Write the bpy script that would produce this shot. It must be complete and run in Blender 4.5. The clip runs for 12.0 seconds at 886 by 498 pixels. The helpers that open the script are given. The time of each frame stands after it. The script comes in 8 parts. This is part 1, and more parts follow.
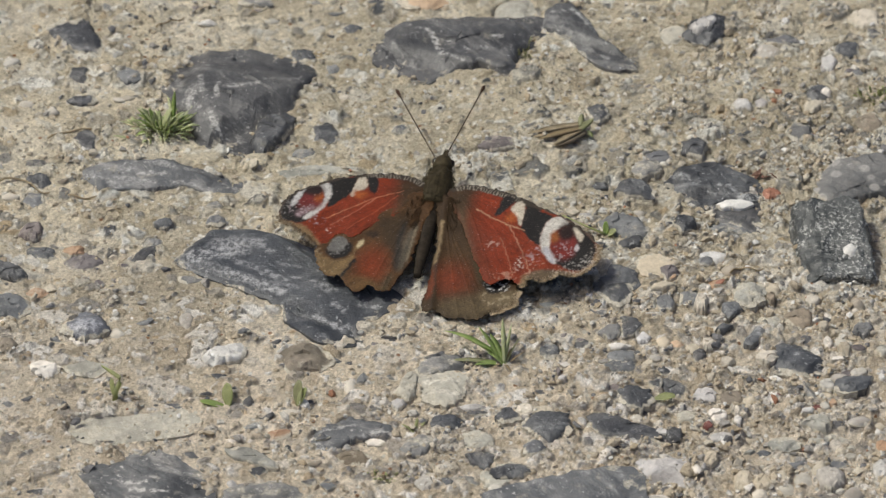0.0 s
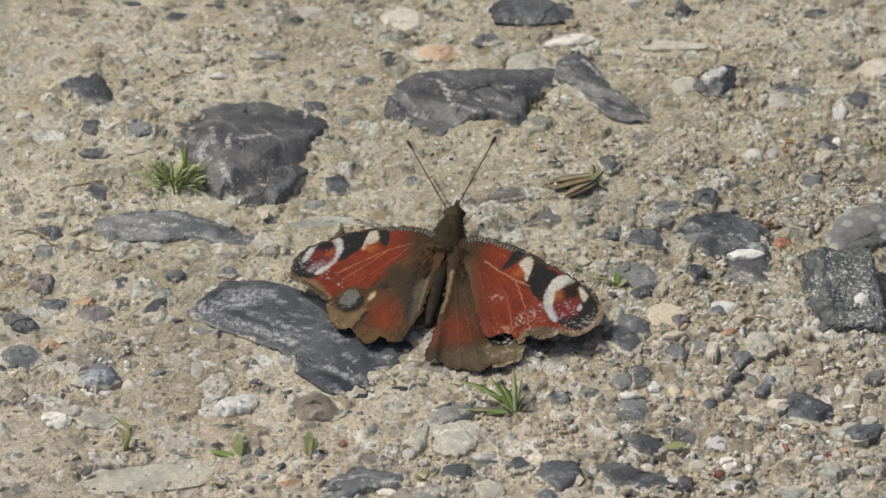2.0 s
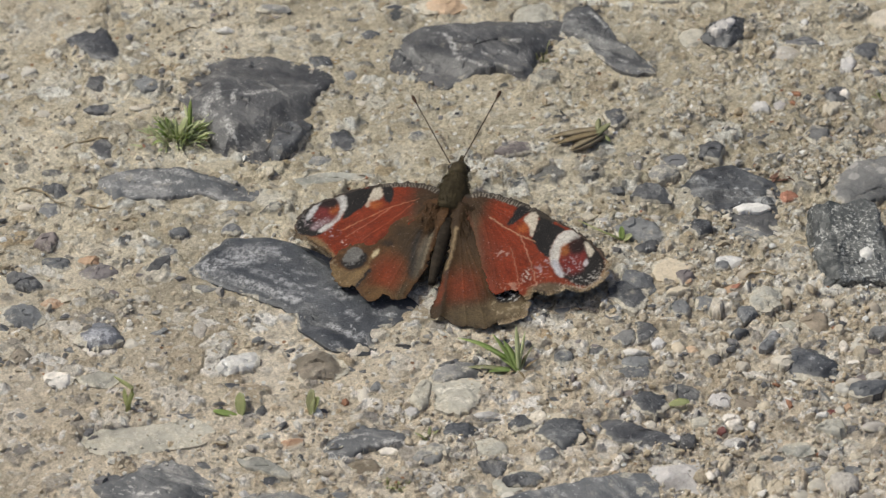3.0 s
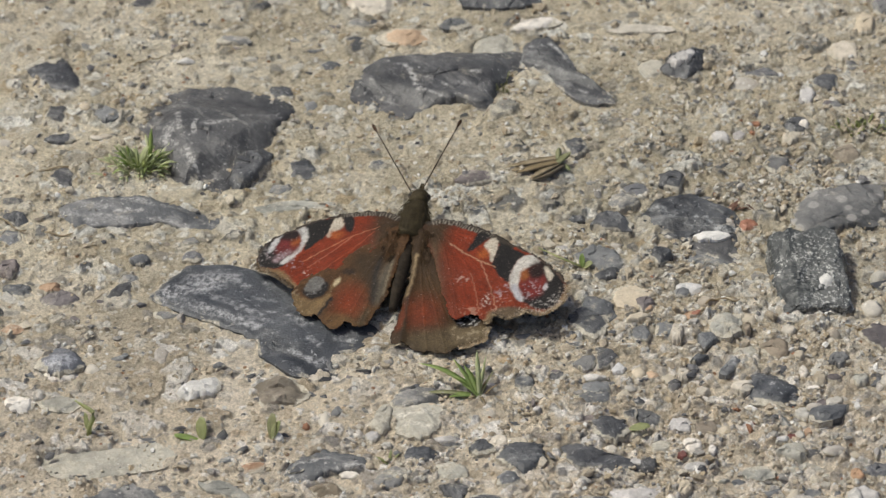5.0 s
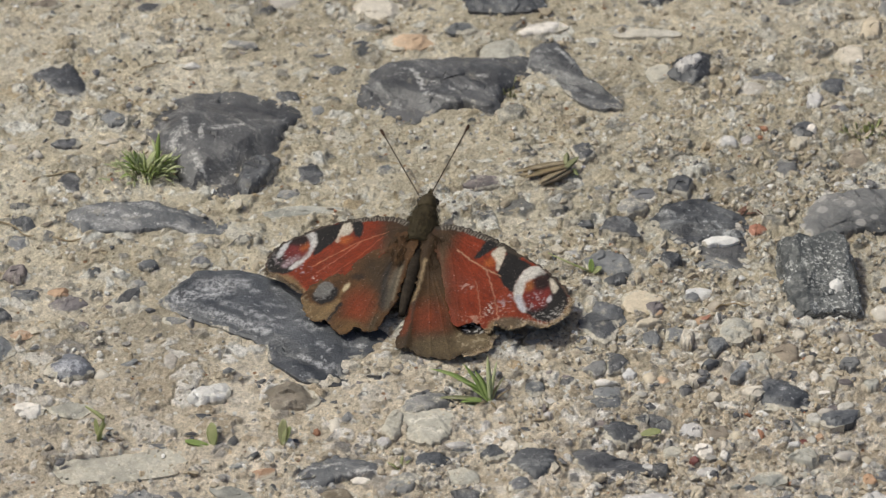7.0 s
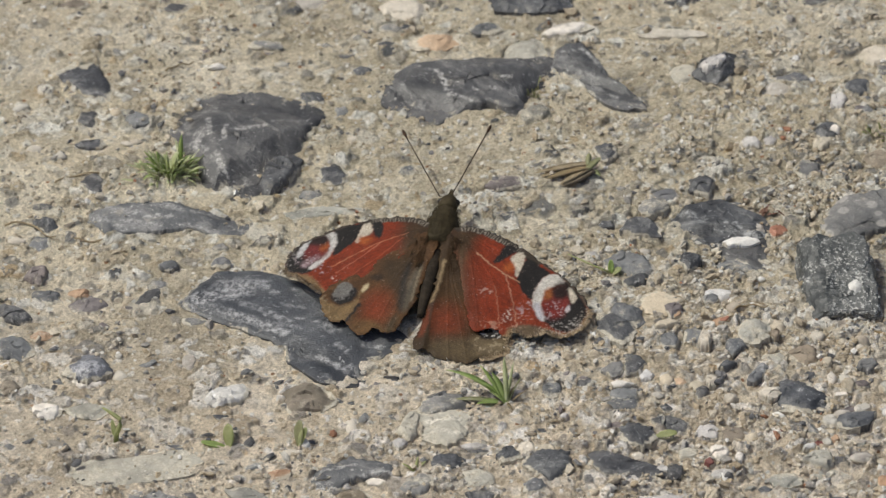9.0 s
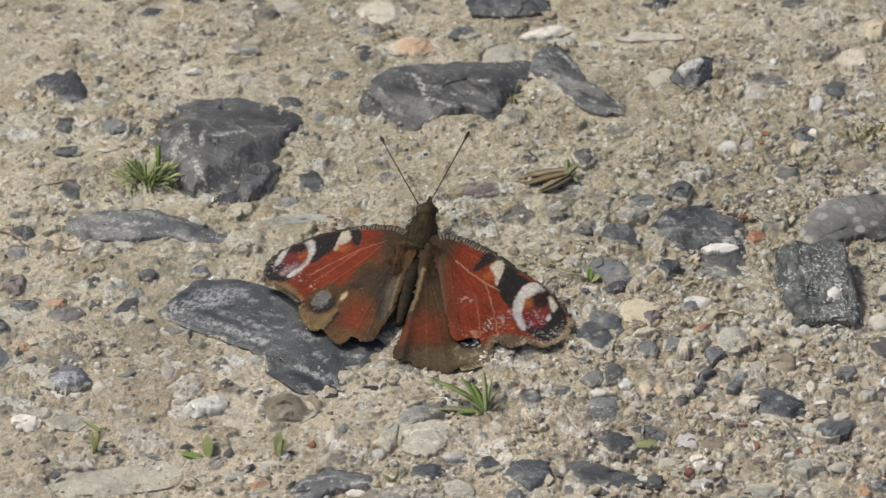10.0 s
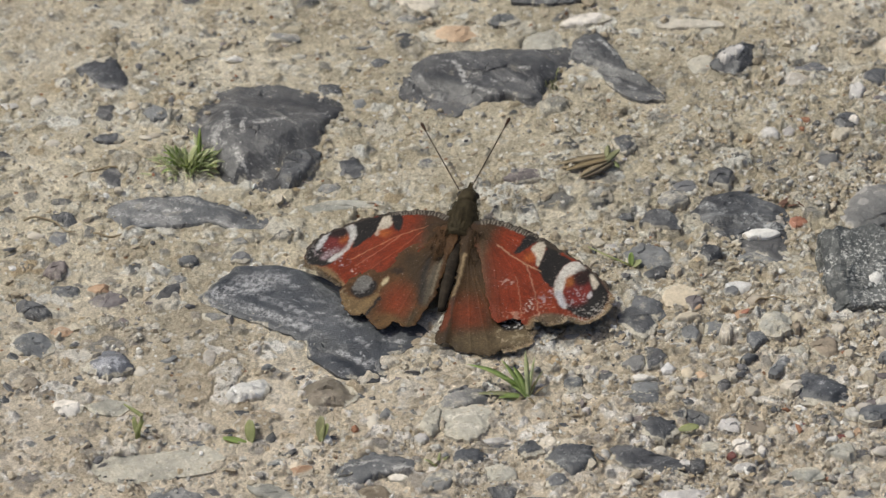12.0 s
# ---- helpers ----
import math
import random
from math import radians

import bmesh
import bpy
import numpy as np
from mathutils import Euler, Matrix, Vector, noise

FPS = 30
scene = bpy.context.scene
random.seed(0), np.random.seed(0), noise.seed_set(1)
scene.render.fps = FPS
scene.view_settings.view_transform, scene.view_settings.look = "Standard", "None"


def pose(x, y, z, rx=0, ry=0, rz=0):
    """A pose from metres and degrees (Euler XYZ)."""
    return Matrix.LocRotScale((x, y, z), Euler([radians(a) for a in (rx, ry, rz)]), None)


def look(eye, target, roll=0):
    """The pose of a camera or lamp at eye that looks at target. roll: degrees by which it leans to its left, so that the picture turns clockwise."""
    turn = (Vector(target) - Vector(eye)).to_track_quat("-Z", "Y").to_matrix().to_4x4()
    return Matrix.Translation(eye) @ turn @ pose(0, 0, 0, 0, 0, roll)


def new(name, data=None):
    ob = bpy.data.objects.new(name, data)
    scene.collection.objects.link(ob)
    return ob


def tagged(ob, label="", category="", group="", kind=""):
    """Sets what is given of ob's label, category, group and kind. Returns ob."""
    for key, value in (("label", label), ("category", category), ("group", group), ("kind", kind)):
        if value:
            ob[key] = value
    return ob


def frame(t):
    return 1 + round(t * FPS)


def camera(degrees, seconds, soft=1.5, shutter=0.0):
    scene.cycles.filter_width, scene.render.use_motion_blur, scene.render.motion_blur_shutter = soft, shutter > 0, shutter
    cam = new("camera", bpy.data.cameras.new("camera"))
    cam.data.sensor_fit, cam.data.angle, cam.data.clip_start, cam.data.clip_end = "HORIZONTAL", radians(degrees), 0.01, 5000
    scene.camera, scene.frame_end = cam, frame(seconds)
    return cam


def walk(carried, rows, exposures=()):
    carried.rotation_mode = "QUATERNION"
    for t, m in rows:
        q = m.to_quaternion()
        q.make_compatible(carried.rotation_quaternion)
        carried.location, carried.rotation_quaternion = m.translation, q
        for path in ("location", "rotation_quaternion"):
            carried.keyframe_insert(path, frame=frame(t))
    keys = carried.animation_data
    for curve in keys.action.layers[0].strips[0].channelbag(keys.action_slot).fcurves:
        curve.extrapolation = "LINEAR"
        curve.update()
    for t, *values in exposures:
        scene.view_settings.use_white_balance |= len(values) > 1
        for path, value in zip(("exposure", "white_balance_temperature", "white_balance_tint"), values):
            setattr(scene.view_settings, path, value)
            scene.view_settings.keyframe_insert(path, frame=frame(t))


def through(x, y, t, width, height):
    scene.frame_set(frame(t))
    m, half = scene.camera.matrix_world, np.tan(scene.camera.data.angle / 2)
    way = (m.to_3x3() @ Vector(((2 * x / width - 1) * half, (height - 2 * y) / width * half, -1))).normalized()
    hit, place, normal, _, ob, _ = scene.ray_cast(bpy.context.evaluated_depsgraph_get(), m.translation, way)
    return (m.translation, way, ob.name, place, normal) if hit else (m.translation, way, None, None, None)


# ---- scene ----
MM = 0.001
cam = camera(10.0, 12.0, soft=1.35)
PATH = [
    (0, (-0.00000, -0.70615, 0.55170), (-0.00000, 0.00306, -0.00239), 0.000),
    (0.1, (0.00229, -0.70619, 0.55138), (0.00031, 0.00436, 0.00341), -0.058),
    (0.2, (0.00458, -0.70623, 0.55106), (0.00102, 0.00566, 0.00560), -0.115),
    (0.3, (0.00687, -0.70627, 0.55074), (0.00470, 0.00697, 0.00630), -0.098),
    (0.4, (0.00916, -0.70631, 0.55042), (0.00194, 0.00827, 0.00525), -0.320),
    (0.5, (0.01145, -0.70635, 0.55010), (0.00255, 0.00957, 0.00477), -0.541),
    (0.6, (0.00909, -0.70600, 0.55119), (0.00463, 0.00949, 0.00612), -0.351),
    (0.7, (0.00673, -0.70565, 0.55228), (0.00479, 0.00940, 0.00853), -0.160),
    (0.8, (0.00438, -0.70529, 0.55338), (-0.00002, 0.00931, 0.01141), 0.015),
    (0.9, (0.00202, -0.70494, 0.55447), (-0.00345, 0.00923, 0.00648), -0.057),
    (1, (-0.00034, -0.70459, 0.55556), (-0.00029, 0.00914, 0.00731), -0.129),
    (1.2, (0.00167, -0.70591, 0.55394), (-0.00540, 0.00996, 0.00853), -0.416),
    (1.3, (0.00455, -0.70684, 0.55250), (-0.00129, 0.01029, 0.00941), -0.338),
    (1.4, (0.00743, -0.70777, 0.55106), (-0.00183, 0.01062, 0.01124), -0.483),
    (1.5, (0.01032, -0.70870, 0.54961), (0.00101, 0.01096, 0.00923), -0.628),
    (1.6, (0.00889, -0.70869, 0.54957), (0.00102, 0.01038, 0.00840), -0.445),
    (1.7, (0.00746, -0.70867, 0.54953), (0.00206, 0.00981, 0.00230), -0.262),
    (1.8, (0.00604, -0.70866, 0.54949), (-0.00253, 0.00923, 0.00202), -0.537),
    (1.9, (0.00461, -0.70864, 0.54945), (-0.00087, 0.00866, 0.00220), -0.494),
    (2, (0.00318, -0.70863, 0.54941), (-0.00197, 0.00808, 0.00508), -0.450),
    (2.1, (0.00561, -0.70740, 0.55070), (-0.00083, 0.00749, 0.00544), -0.549),
    (2.2, (0.00804, -0.70617, 0.55199), (-0.00329, 0.00690, 0.00554), -0.648),
    (2.3, (0.01046, -0.70494, 0.55327), (-0.00084, 0.00631, 0.00292), -0.618),
    (2.4, (0.01289, -0.70371, 0.55456), (-0.00563, 0.00572, 0.00106), -1.146),
    (2.5, (0.01345, -0.70337, 0.55121), (-0.00097, 0.00943, 0.00193), -1.076),
    (2.6, (0.01378, -0.70312, 0.55153), (-0.00658, 0.00867, 0.00456), -1.079),
    (2.7, (0.01411, -0.70286, 0.55186), (-0.00363, 0.00791, -0.00142), -1.083),
    (2.8, (0.01443, -0.70260, 0.55218), (-0.00553, 0.00714, -0.00527), -1.233),
    (2.9, (0.01476, -0.70234, 0.55251), (-0.00286, 0.00638, -0.00313), -1.328),
    (3, (0.01509, -0.70209, 0.55283), (-0.00283, 0.00562, -0.00289), -1.423),
    (3.2, (0.00847, -0.70444, 0.55014), (-0.00079, 0.00949, 0.00221), -0.913),
    (4.8, (0.01136, -0.70823, 0.54856), (0.00210, 0.01219, 0.00920), -0.897),
    (4.9, (0.01242, -0.70914, 0.54675), (0.00483, 0.00984, 0.00680), -0.920),
    (5, (0.01347, -0.71005, 0.54493), (0.00425, 0.00749, 0.00174), -0.943),
    (5.1, (0.01393, -0.70926, 0.54544), (0.00567, 0.00669, 0.00205), -0.982),
    (5.2, (0.01439, -0.70847, 0.54595), (0.00273, 0.00589, 0.00324), -1.021),
    (5.3, (0.01486, -0.70769, 0.54646), (-0.00074, 0.00508, 0.00144), -1.423),
    (5.4, (0.01532, -0.70690, 0.54697), (-0.00080, 0.00428, 0.00092), -1.344),
    (5.5, (0.01578, -0.70611, 0.54748), (-0.00034, 0.00348, -0.00589), -1.266),
    (5.6, (0.01468, -0.70575, 0.54791), (0.00074, 0.00431, -0.00048), -1.302),
    (5.7, (0.01357, -0.70538, 0.54834), (-0.00109, 0.00514, 0.00163), -1.338),
    (5.8, (0.01247, -0.70501, 0.54877), (0.00020, 0.00598, 0.00321), -1.141),
    (5.9, (0.01136, -0.70464, 0.54920), (0.00035, 0.00681, 0.00284), -1.031),
    (6, (0.01026, -0.70428, 0.54963), (0.00358, 0.00764, -0.00093), -0.921),
    (6.1, (0.01141, -0.70504, 0.54874), (-0.00127, 0.00735, -0.00093), -1.141),
    (6.2, (0.01256, -0.70579, 0.54785), (-0.00222, 0.00706, -0.00180), -1.361),
    (6.3, (0.01372, -0.70655, 0.54697), (-0.00199, 0.00676, -0.00093), -1.451),
    (6.4, (0.01487, -0.70731, 0.54608), (0.00430, 0.00647, 0.00141), -1.325),
    (6.5, (0.01602, -0.70806, 0.54519), (0.00202, 0.00618, -0.00223), -1.199),
    (6.6, (0.01389, -0.70813, 0.54508), (0.00550, 0.00679, -0.00303), -1.179),
    (6.7, (0.01176, -0.70820, 0.54497), (0.00313, 0.00741, -0.00183), -1.159),
    (6.8, (0.00963, -0.70828, 0.54486), (0.00215, 0.00803, 0.00507), -0.949),
    (6.9, (0.00750, -0.70835, 0.54475), (0.00132, 0.00865, 0.00339), -0.800),
    (7, (0.00537, -0.70842, 0.54464), (0.00266, 0.00926, 0.00156), -0.651),
    (7.2, (0.00643, -0.70011, 0.55610), (0.00561, 0.01079, 0.00417), -0.677),
    (8.8, (0.01310, -0.71039, 0.54538), (-0.00031, 0.00633, 0.00120), -1.157),
    (8.9, (0.01735, -0.70913, 0.54600), (0.00071, 0.00744, 0.00280), -1.385),
    (9, (0.02160, -0.70786, 0.54663), (-0.00090, 0.00855, 0.00234), -1.614),
    (9.1, (0.01862, -0.70699, 0.54805), (0.00086, 0.00822, 0.00205), -1.458),
    (9.2, (0.01564, -0.70612, 0.54948), (0.00162, 0.00788, -0.00042), -1.302),
    (9.3, (0.01266, -0.70525, 0.55090), (0.00437, 0.00754, 0.00177), -0.936),
    (9.4, (0.00968, -0.70438, 0.55232), (0.00376, 0.00720, -0.00032), -0.840),
    (9.5, (0.00670, -0.70351, 0.55375), (0.00520, 0.00687, 0.00116), -0.743),
    (9.6, (0.00945, -0.70297, 0.55390), (-0.00079, 0.00751, -0.00095), -0.980),
    (9.7, (0.01220, -0.70243, 0.55405), (-0.00256, 0.00815, -0.00067), -1.216),
    (9.8, (0.01495, -0.70189, 0.55419), (-0.00008, 0.00879, 0.00069), -1.284),
    (9.9, (0.01770, -0.70135, 0.55434), (0.00253, 0.00943, -0.00116), -1.428),
    (10, (0.02045, -0.70081, 0.55449), (0.00291, 0.01007, 0.00282), -1.572),
    (10.1, (0.01874, -0.70168, 0.55362), (0.00421, 0.00968, 0.00440), -1.393),
    (10.2, (0.01702, -0.70255, 0.55275), (0.00524, 0.00930, 0.00518), -1.214),
    (10.3, (0.01530, -0.70343, 0.55187), (0.00501, 0.00892, 0.00637), -1.206),
    (10.4, (0.01358, -0.70430, 0.55100), (0.00405, 0.00854, 0.00591), -1.237),
    (10.5, (0.01187, -0.70517, 0.55013), (-0.00001, 0.00815, 0.00146), -1.268),
    (10.6, (0.01577, -0.70494, 0.54963), (0.00125, 0.00898, -0.00117), -1.369),
    (10.7, (0.01967, -0.70471, 0.54912), (0.00145, 0.00981, -0.00156), -1.470),
    (10.8, (0.02356, -0.70448, 0.54862), (0.00172, 0.01065, -0.00098), -1.904),
    (10.9, (0.02746, -0.70425, 0.54812), (0.00346, 0.01148, 0.00548), -1.970),
    (11, (0.03136, -0.70402, 0.54761), (0.00514, 0.01231, 0.00338), -2.035),
    (11.1, (0.02722, -0.70447, 0.54766), (0.00534, 0.01145, 0.00652), -1.840),
    (11.2, (0.02308, -0.70493, 0.54770), (0.00233, 0.01058, 0.00548), -1.645),
    (11.3, (0.01895, -0.70539, 0.54775), (0.00147, 0.00971, 0.00561), -1.518),
    (11.4, (0.01481, -0.70585, 0.54780), (-0.00265, 0.00884, 0.00152), -1.361),
    (11.5, (0.01067, -0.70630, 0.54784), (-0.00061, 0.00798, 0.00040), -1.203),
    (11.6, (0.01201, -0.70580, 0.54841), (-0.00361, 0.00808, -0.00303), -1.337),
    (11.7, (0.01334, -0.70530, 0.54897), (-0.00204, 0.00818, 0.00010), -1.471),
    (11.8, (0.01468, -0.70479, 0.54954), (-0.00326, 0.00829, 0.00102), -1.483),
    (11.9, (0.01602, -0.70429, 0.55011), (-0.00226, 0.00839, 0.00075), -1.675),
    (12, (0.01735, -0.70379, 0.55067), (-0.00445, 0.00849, 0.00096), -1.866),
]
walk(cam, [(t, look(eye, target, roll)) for t, eye, target, roll in PATH])
cam.data.dof.use_dof, cam.data.dof.focus_distance, cam.data.dof.aperture_fstop = True, 0.880, 46.0

# ---- light: high sun from one side, clear pale sky ----
SUN = Vector((-0.60, 0.10, 1.0)).normalized()
world = bpy.data.worlds.new("sky")
scene.world = world
world.use_nodes = True
nt = world.node_tree
sky = nt.nodes.new("ShaderNodeTexSky")
sky.sky_type, sky.sun_disc = "NISHITA", False
sky.sun_elevation = math.asin(SUN.z)
sky.sun_rotation = math.atan2(SUN.x, SUN.y)
sky.air_density, sky.dust_density, sky.ozone_density = 0.7, 5.0, 0.5
nt.links.new(sky.outputs[0], nt.nodes["Background"].inputs[0])
nt.nodes["Background"].inputs[1].default_value = 0.112
sun = new("sun", bpy.data.lights.new("sun", "SUN"))
sun.data.energy, sun.data.angle, sun.data.color = 2.55, radians(0.6), (0.975, 0.99, 0.89)
sun.matrix_world = look(SUN * 3, (0, 0, 0))
scene.view_settings.exposure = -0.135


# ---- noise on arrays ----
TABLE = np.random.RandomState(3).rand(256, 256)


def vnoise(x, y, seed=0):
    """Smooth noise from -1 to 1 on arrays."""
    x, y = np.asarray(x, float) + 17.3 * seed, np.asarray(y, float) - 9.7 * seed
    i, j = np.floor(x).astype(int), np.floor(y).astype(int)
    u, v = x - i, y - j
    u, v = u * u * (3 - 2 * u), v * v * (3 - 2 * v)
    a, b = TABLE[i % 256, j % 256], TABLE[(i + 1) % 256, j % 256]
    c, d = TABLE[i % 256, (j + 1) % 256], TABLE[(i + 1) % 256, (j + 1) % 256]
    return 2 * ((a * (1 - u) + b * u) * (1 - v) + (c * (1 - u) + d * u) * v) - 1


def fbm(x, y, seed=0, octaves=4):
    return sum(vnoise(x * 2.03**k, y * 2.03**k, seed + k) * 0.5**k for k in range(octaves))


def line_distance(pts, x, y):
    """Distance to an open line and the length along it."""
    best, along, run = np.full(x.shape, 1e9), np.zeros(x.shape), 0.0
    for (ax, ay), (bx, by) in zip(pts, pts[1:]):
        ex, ey = bx - ax, by - ay
        size = math.hypot(ex, ey)
        k = np.clip(((x - ax) * ex + (y - ay) * ey) / (size * size), 0, 1)
        d = np.hypot(x - ax - k * ex, y - ay - k * ey)
        along = np.where(d < best, run + k * size, along)
        best = np.minimum(best, d)
        run += size
    return best, along


def smooth(a, b, x):
    t = np.clip((np.asarray(x, float) - a) / (b - a), 0, 1)
    return t * t * (3 - 2 * t)


def rubble(x, y):
    """How loose and stony the ground is, 0 to 1; x and y in millimetres."""
    side = smooth(-30, 70, x - 0.35 * np.minimum(y, 0) - 0.75 * np.maximum(y, 0) + 10 * vnoise(x / 22, y / 22, 5))
    return np.clip(0.12 + 0.85 * side, 0, 1)


def cells(x, y, size, seed):
    """Nearest and next-nearest scattered points: distances, a random number for each cell and the way to its middle."""
    u, v = x / size, y / size
    i, j = np.floor(u).astype(int), np.floor(v).astype(int)
    f1, f2 = np.full(u.shape, 9.0), np.full(u.shape, 9.0)
    key, dx, dy = np.zeros(u.shape), np.zeros(u.shape), np.zeros(u.shape)
    for a in (-1, 0, 1):
        for b in (-1, 0, 1):
            p, q = (i + a + 31 * seed) % 256, (j + b + 57 * seed) % 256
            ox, oy = u - (i + a + TABLE[p, q]), v - (j + b + TABLE[q, (p + 91) % 256])
            d = np.hypot(ox, oy)
            nearer = d < f1
            f2 = np.where(nearer, f1, np.minimum(f2, d))
            key = np.where(nearer, TABLE[(p + 40) % 256, (q + 13) % 256], key)
            dx, dy = np.where(nearer, ox, dx), np.where(nearer, oy, dy)
            f1 = np.where(nearer, d, f1)
    return f1, f2, key, dx, dy


CHIP_TONES = np.array([(0.50, 0.43, 0.32), (0.58, 0.52, 0.41), (0.64, 0.60, 0.52), (0.42, 0.355, 0.26), (0.34, 0.31, 0.265), (0.30, 0.285, 0.26),
                       (0.76, 0.74, 0.69), (0.20, 0.198, 0.195), (0.45, 0.35, 0.225), (0.12, 0.125, 0.135)])
CHIP_SHARE = np.cumsum([0.15, 0.19, 0.20, 0.10, 0.08, 0.06, 0.15, 0.03, 0.02, 0.02])


def ground_form(x, y):
    """Relief of the ground in millimetres, and its colour: sandy fill with angular chips of stone of three sizes set in it."""
    x, y = np.asarray(x, float), np.asarray(y, float)
    loose = rubble(x, y)
    bx, by = x + 0.9 * vnoise(x / 2.4, y / 2.4, 21) + 0.3 * vnoise(x / 0.8, y / 0.8, 23), y + 0.9 * vnoise(x / 2.4, y / 2.4, 22) + 0.3 * vnoise(x / 0.8, y / 0.8, 24)
    z = 0.5 * fbm(x / 19, y / 19, 1, 2) + (0.22 + 0.22 * loose) * fbm(x / 4.2, y / 4.2, 2, 3)
    tone = np.empty((*x.shape, 3))
    drift = fbm(x / 16, y / 16, 33, 3)[..., None]
    tone[:] = np.array((0.51, 0.45, 0.345)) * (1 + 0.18 * drift) + np.array((0.03, 0.04, 0.06)) * np.clip(drift, 0, 1)
    tone *= (1.13 - 0.10 * loose + 0.14 * fbm(x / 2.6, y / 2.6, 34, 3) + 0.10 * vnoise(x / 0.7, y / 0.7, 36))[..., None]
    for size, share, rise, seed in ((6.5, 0.36, 0.75, 3), (3.1, 0.55, 0.60, 5), (1.5, 0.60, 0.38, 7)):
        f1, f2, key, dx, dy = cells(bx, by * 1.15, size, seed)
        gap = (f2 - f1) * size
        there = (key < share * (0.55 + 0.75 * loose)) & (f1 < 0.62)
        pick = (key * 977.31) % 1.0
        edge = smooth(0.10, 0.55, gap) * (1 - smooth(0.50, 0.62, f1))
        a = pick * 40
        lean = 0.5 * (dx * np.cos(a) + dy * np.sin(a))
        z = z + np.where(there, rise * (1 + 0.2 * loose) * edge * (0.25 + 0.75 * ((key * 313.7) % 1.0) + lean), -0.06 * rise * (1 - smooth(0, 0.3, gap)))
        m = np.where(there, smooth(0.12, 0.40, gap) * (1 - smooth(0.50, 0.60, f1)), 0) * (0.62 + 0.38 * ((key * 71.3) % 1.0))
        chip = CHIP_TONES[np.searchsorted(CHIP_SHARE, pick).clip(0, 9)]
        tone = tone * (1 - m[..., None]) + chip * m[..., None]
    pits = vnoise(x / 2.6, y / 2.6, 11)
    z = z + (0.10 + 0.26 * loose) * (1 - 2.2 * np.abs(vnoise(bx / 2.1, by / 1.7, 28))) * smooth(-0.3, 0.4, vnoise(x / 11, y / 11, 29))
    z = z - 0.30 * (0.3 + loose) * np.clip(np.abs(pits) * -7 + 1, 0, 1) * smooth(0.0, 0.5, vnoise(x / 9, y / 9, 12))
    z = z + (0.09 + 0.08 * loose) * fbm(x / 0.9, y / 0.9, 3, 2)
    near = np.exp(-((x / 150) ** 2 + (y / 190) ** 2) ** 2)
    front = smooth(30, -50, y)[..., None]
    tone = tone * (np.array((1.0, 1.0, 0.97)) + front * np.array((0.015, -0.012, 0.022))) * (1 + 0.05 * loose[..., None])
    far = np.array((0.445, 0.385, 0.31))
    return z * near, far + (tone - far) * near[..., None]


def ground_height(x, y):
    return ground_form(np.atleast_1d(x), np.atleast_1d(y))[0].reshape(np.shape(x))


# ---- materials ----
def shader(name):
    mat = bpy.data.materials.new(name)
    mat.use_nodes = True
    return mat, mat.node_tree, mat.node_tree.nodes["Principled BSDF"]


def node(tree, kind, **values):
    n = tree.nodes.new(kind)
    for key, value in values.items():
        n.inputs[key.replace("_", " ")].default_value = value
    return n


def texture(tree, coords, scale, detail=4.0, rough=0.6, distort=0.0):
    n = node(tree, "ShaderNodeTexNoise", Scale=scale, Detail=detail, Roughness=rough, Distortion=distort)
    tree.links.new(coords, n.inputs["Vector"])
    return n.outputs["Fac"]


def ramp(tree, fac, stops, mode="LINEAR"):
    n = tree.nodes.new("ShaderNodeValToRGB")
    n.color_ramp.interpolation = mode
    while len(n.color_ramp.elements) < len(stops):
        n.color_ramp.elements.new(0.5)
    for e, (at, c) in zip(n.color_ramp.elements, stops):
        e.position = at
        e.color = (*c, 1) if isinstance(c, tuple) else (c, c, c, 1)
    tree.links.new(fac, n.inputs[0])
    return n.outputs[0]


def mix(tree, fac, a, b, blend="MIX"):
    n = tree.nodes.new("ShaderNodeMix")
    n.data_type, n.blend_type = "RGBA", blend
    for socket, value in ((n.inputs[0], fac), (n.inputs[6], a), (n.inputs[7], b)):
        if isinstance(value, tuple):
            socket.default_value = (*value, 1)
        elif isinstance(value, float):
            socket.default_value = value
        else:
            tree.links.new(value, socket)
    return n.outputs[2]


def relief(tree, bsdf, height, distance, strength=1.0, under=None):
    n = node(tree, "ShaderNodeBump", Strength=strength, Distance=distance)
    tree.links.new(height, n.inputs["Height"])
    if under is not None:
        tree.links.new(under, n.inputs["Normal"])
    tree.links.new(n.outputs[0], bsdf.inputs["Normal"])
    return n.outputs[0]


def object_coords(tree, jitter=0.0):
    c = tree.nodes.new("ShaderNodeTexCoord").outputs["Object"]
    if not jitter:
        return c
    info = tree.nodes.new("ShaderNodeObjectInfo")
    scale = tree.nodes.new("ShaderNodeVectorMath")
    scale.operation = "SCALE"
    scale.inputs[0].default_value = (jitter, jitter * 0.7, jitter * 0.4)
    tree.links.new(info.outputs["Random"], scale.inputs["Scale"])
    add = tree.nodes.new("ShaderNodeVectorMath")
    tree.links.new(c, add.inputs[0])
    tree.links.new(scale.outputs[0], add.inputs[1])
    return add.outputs[0]


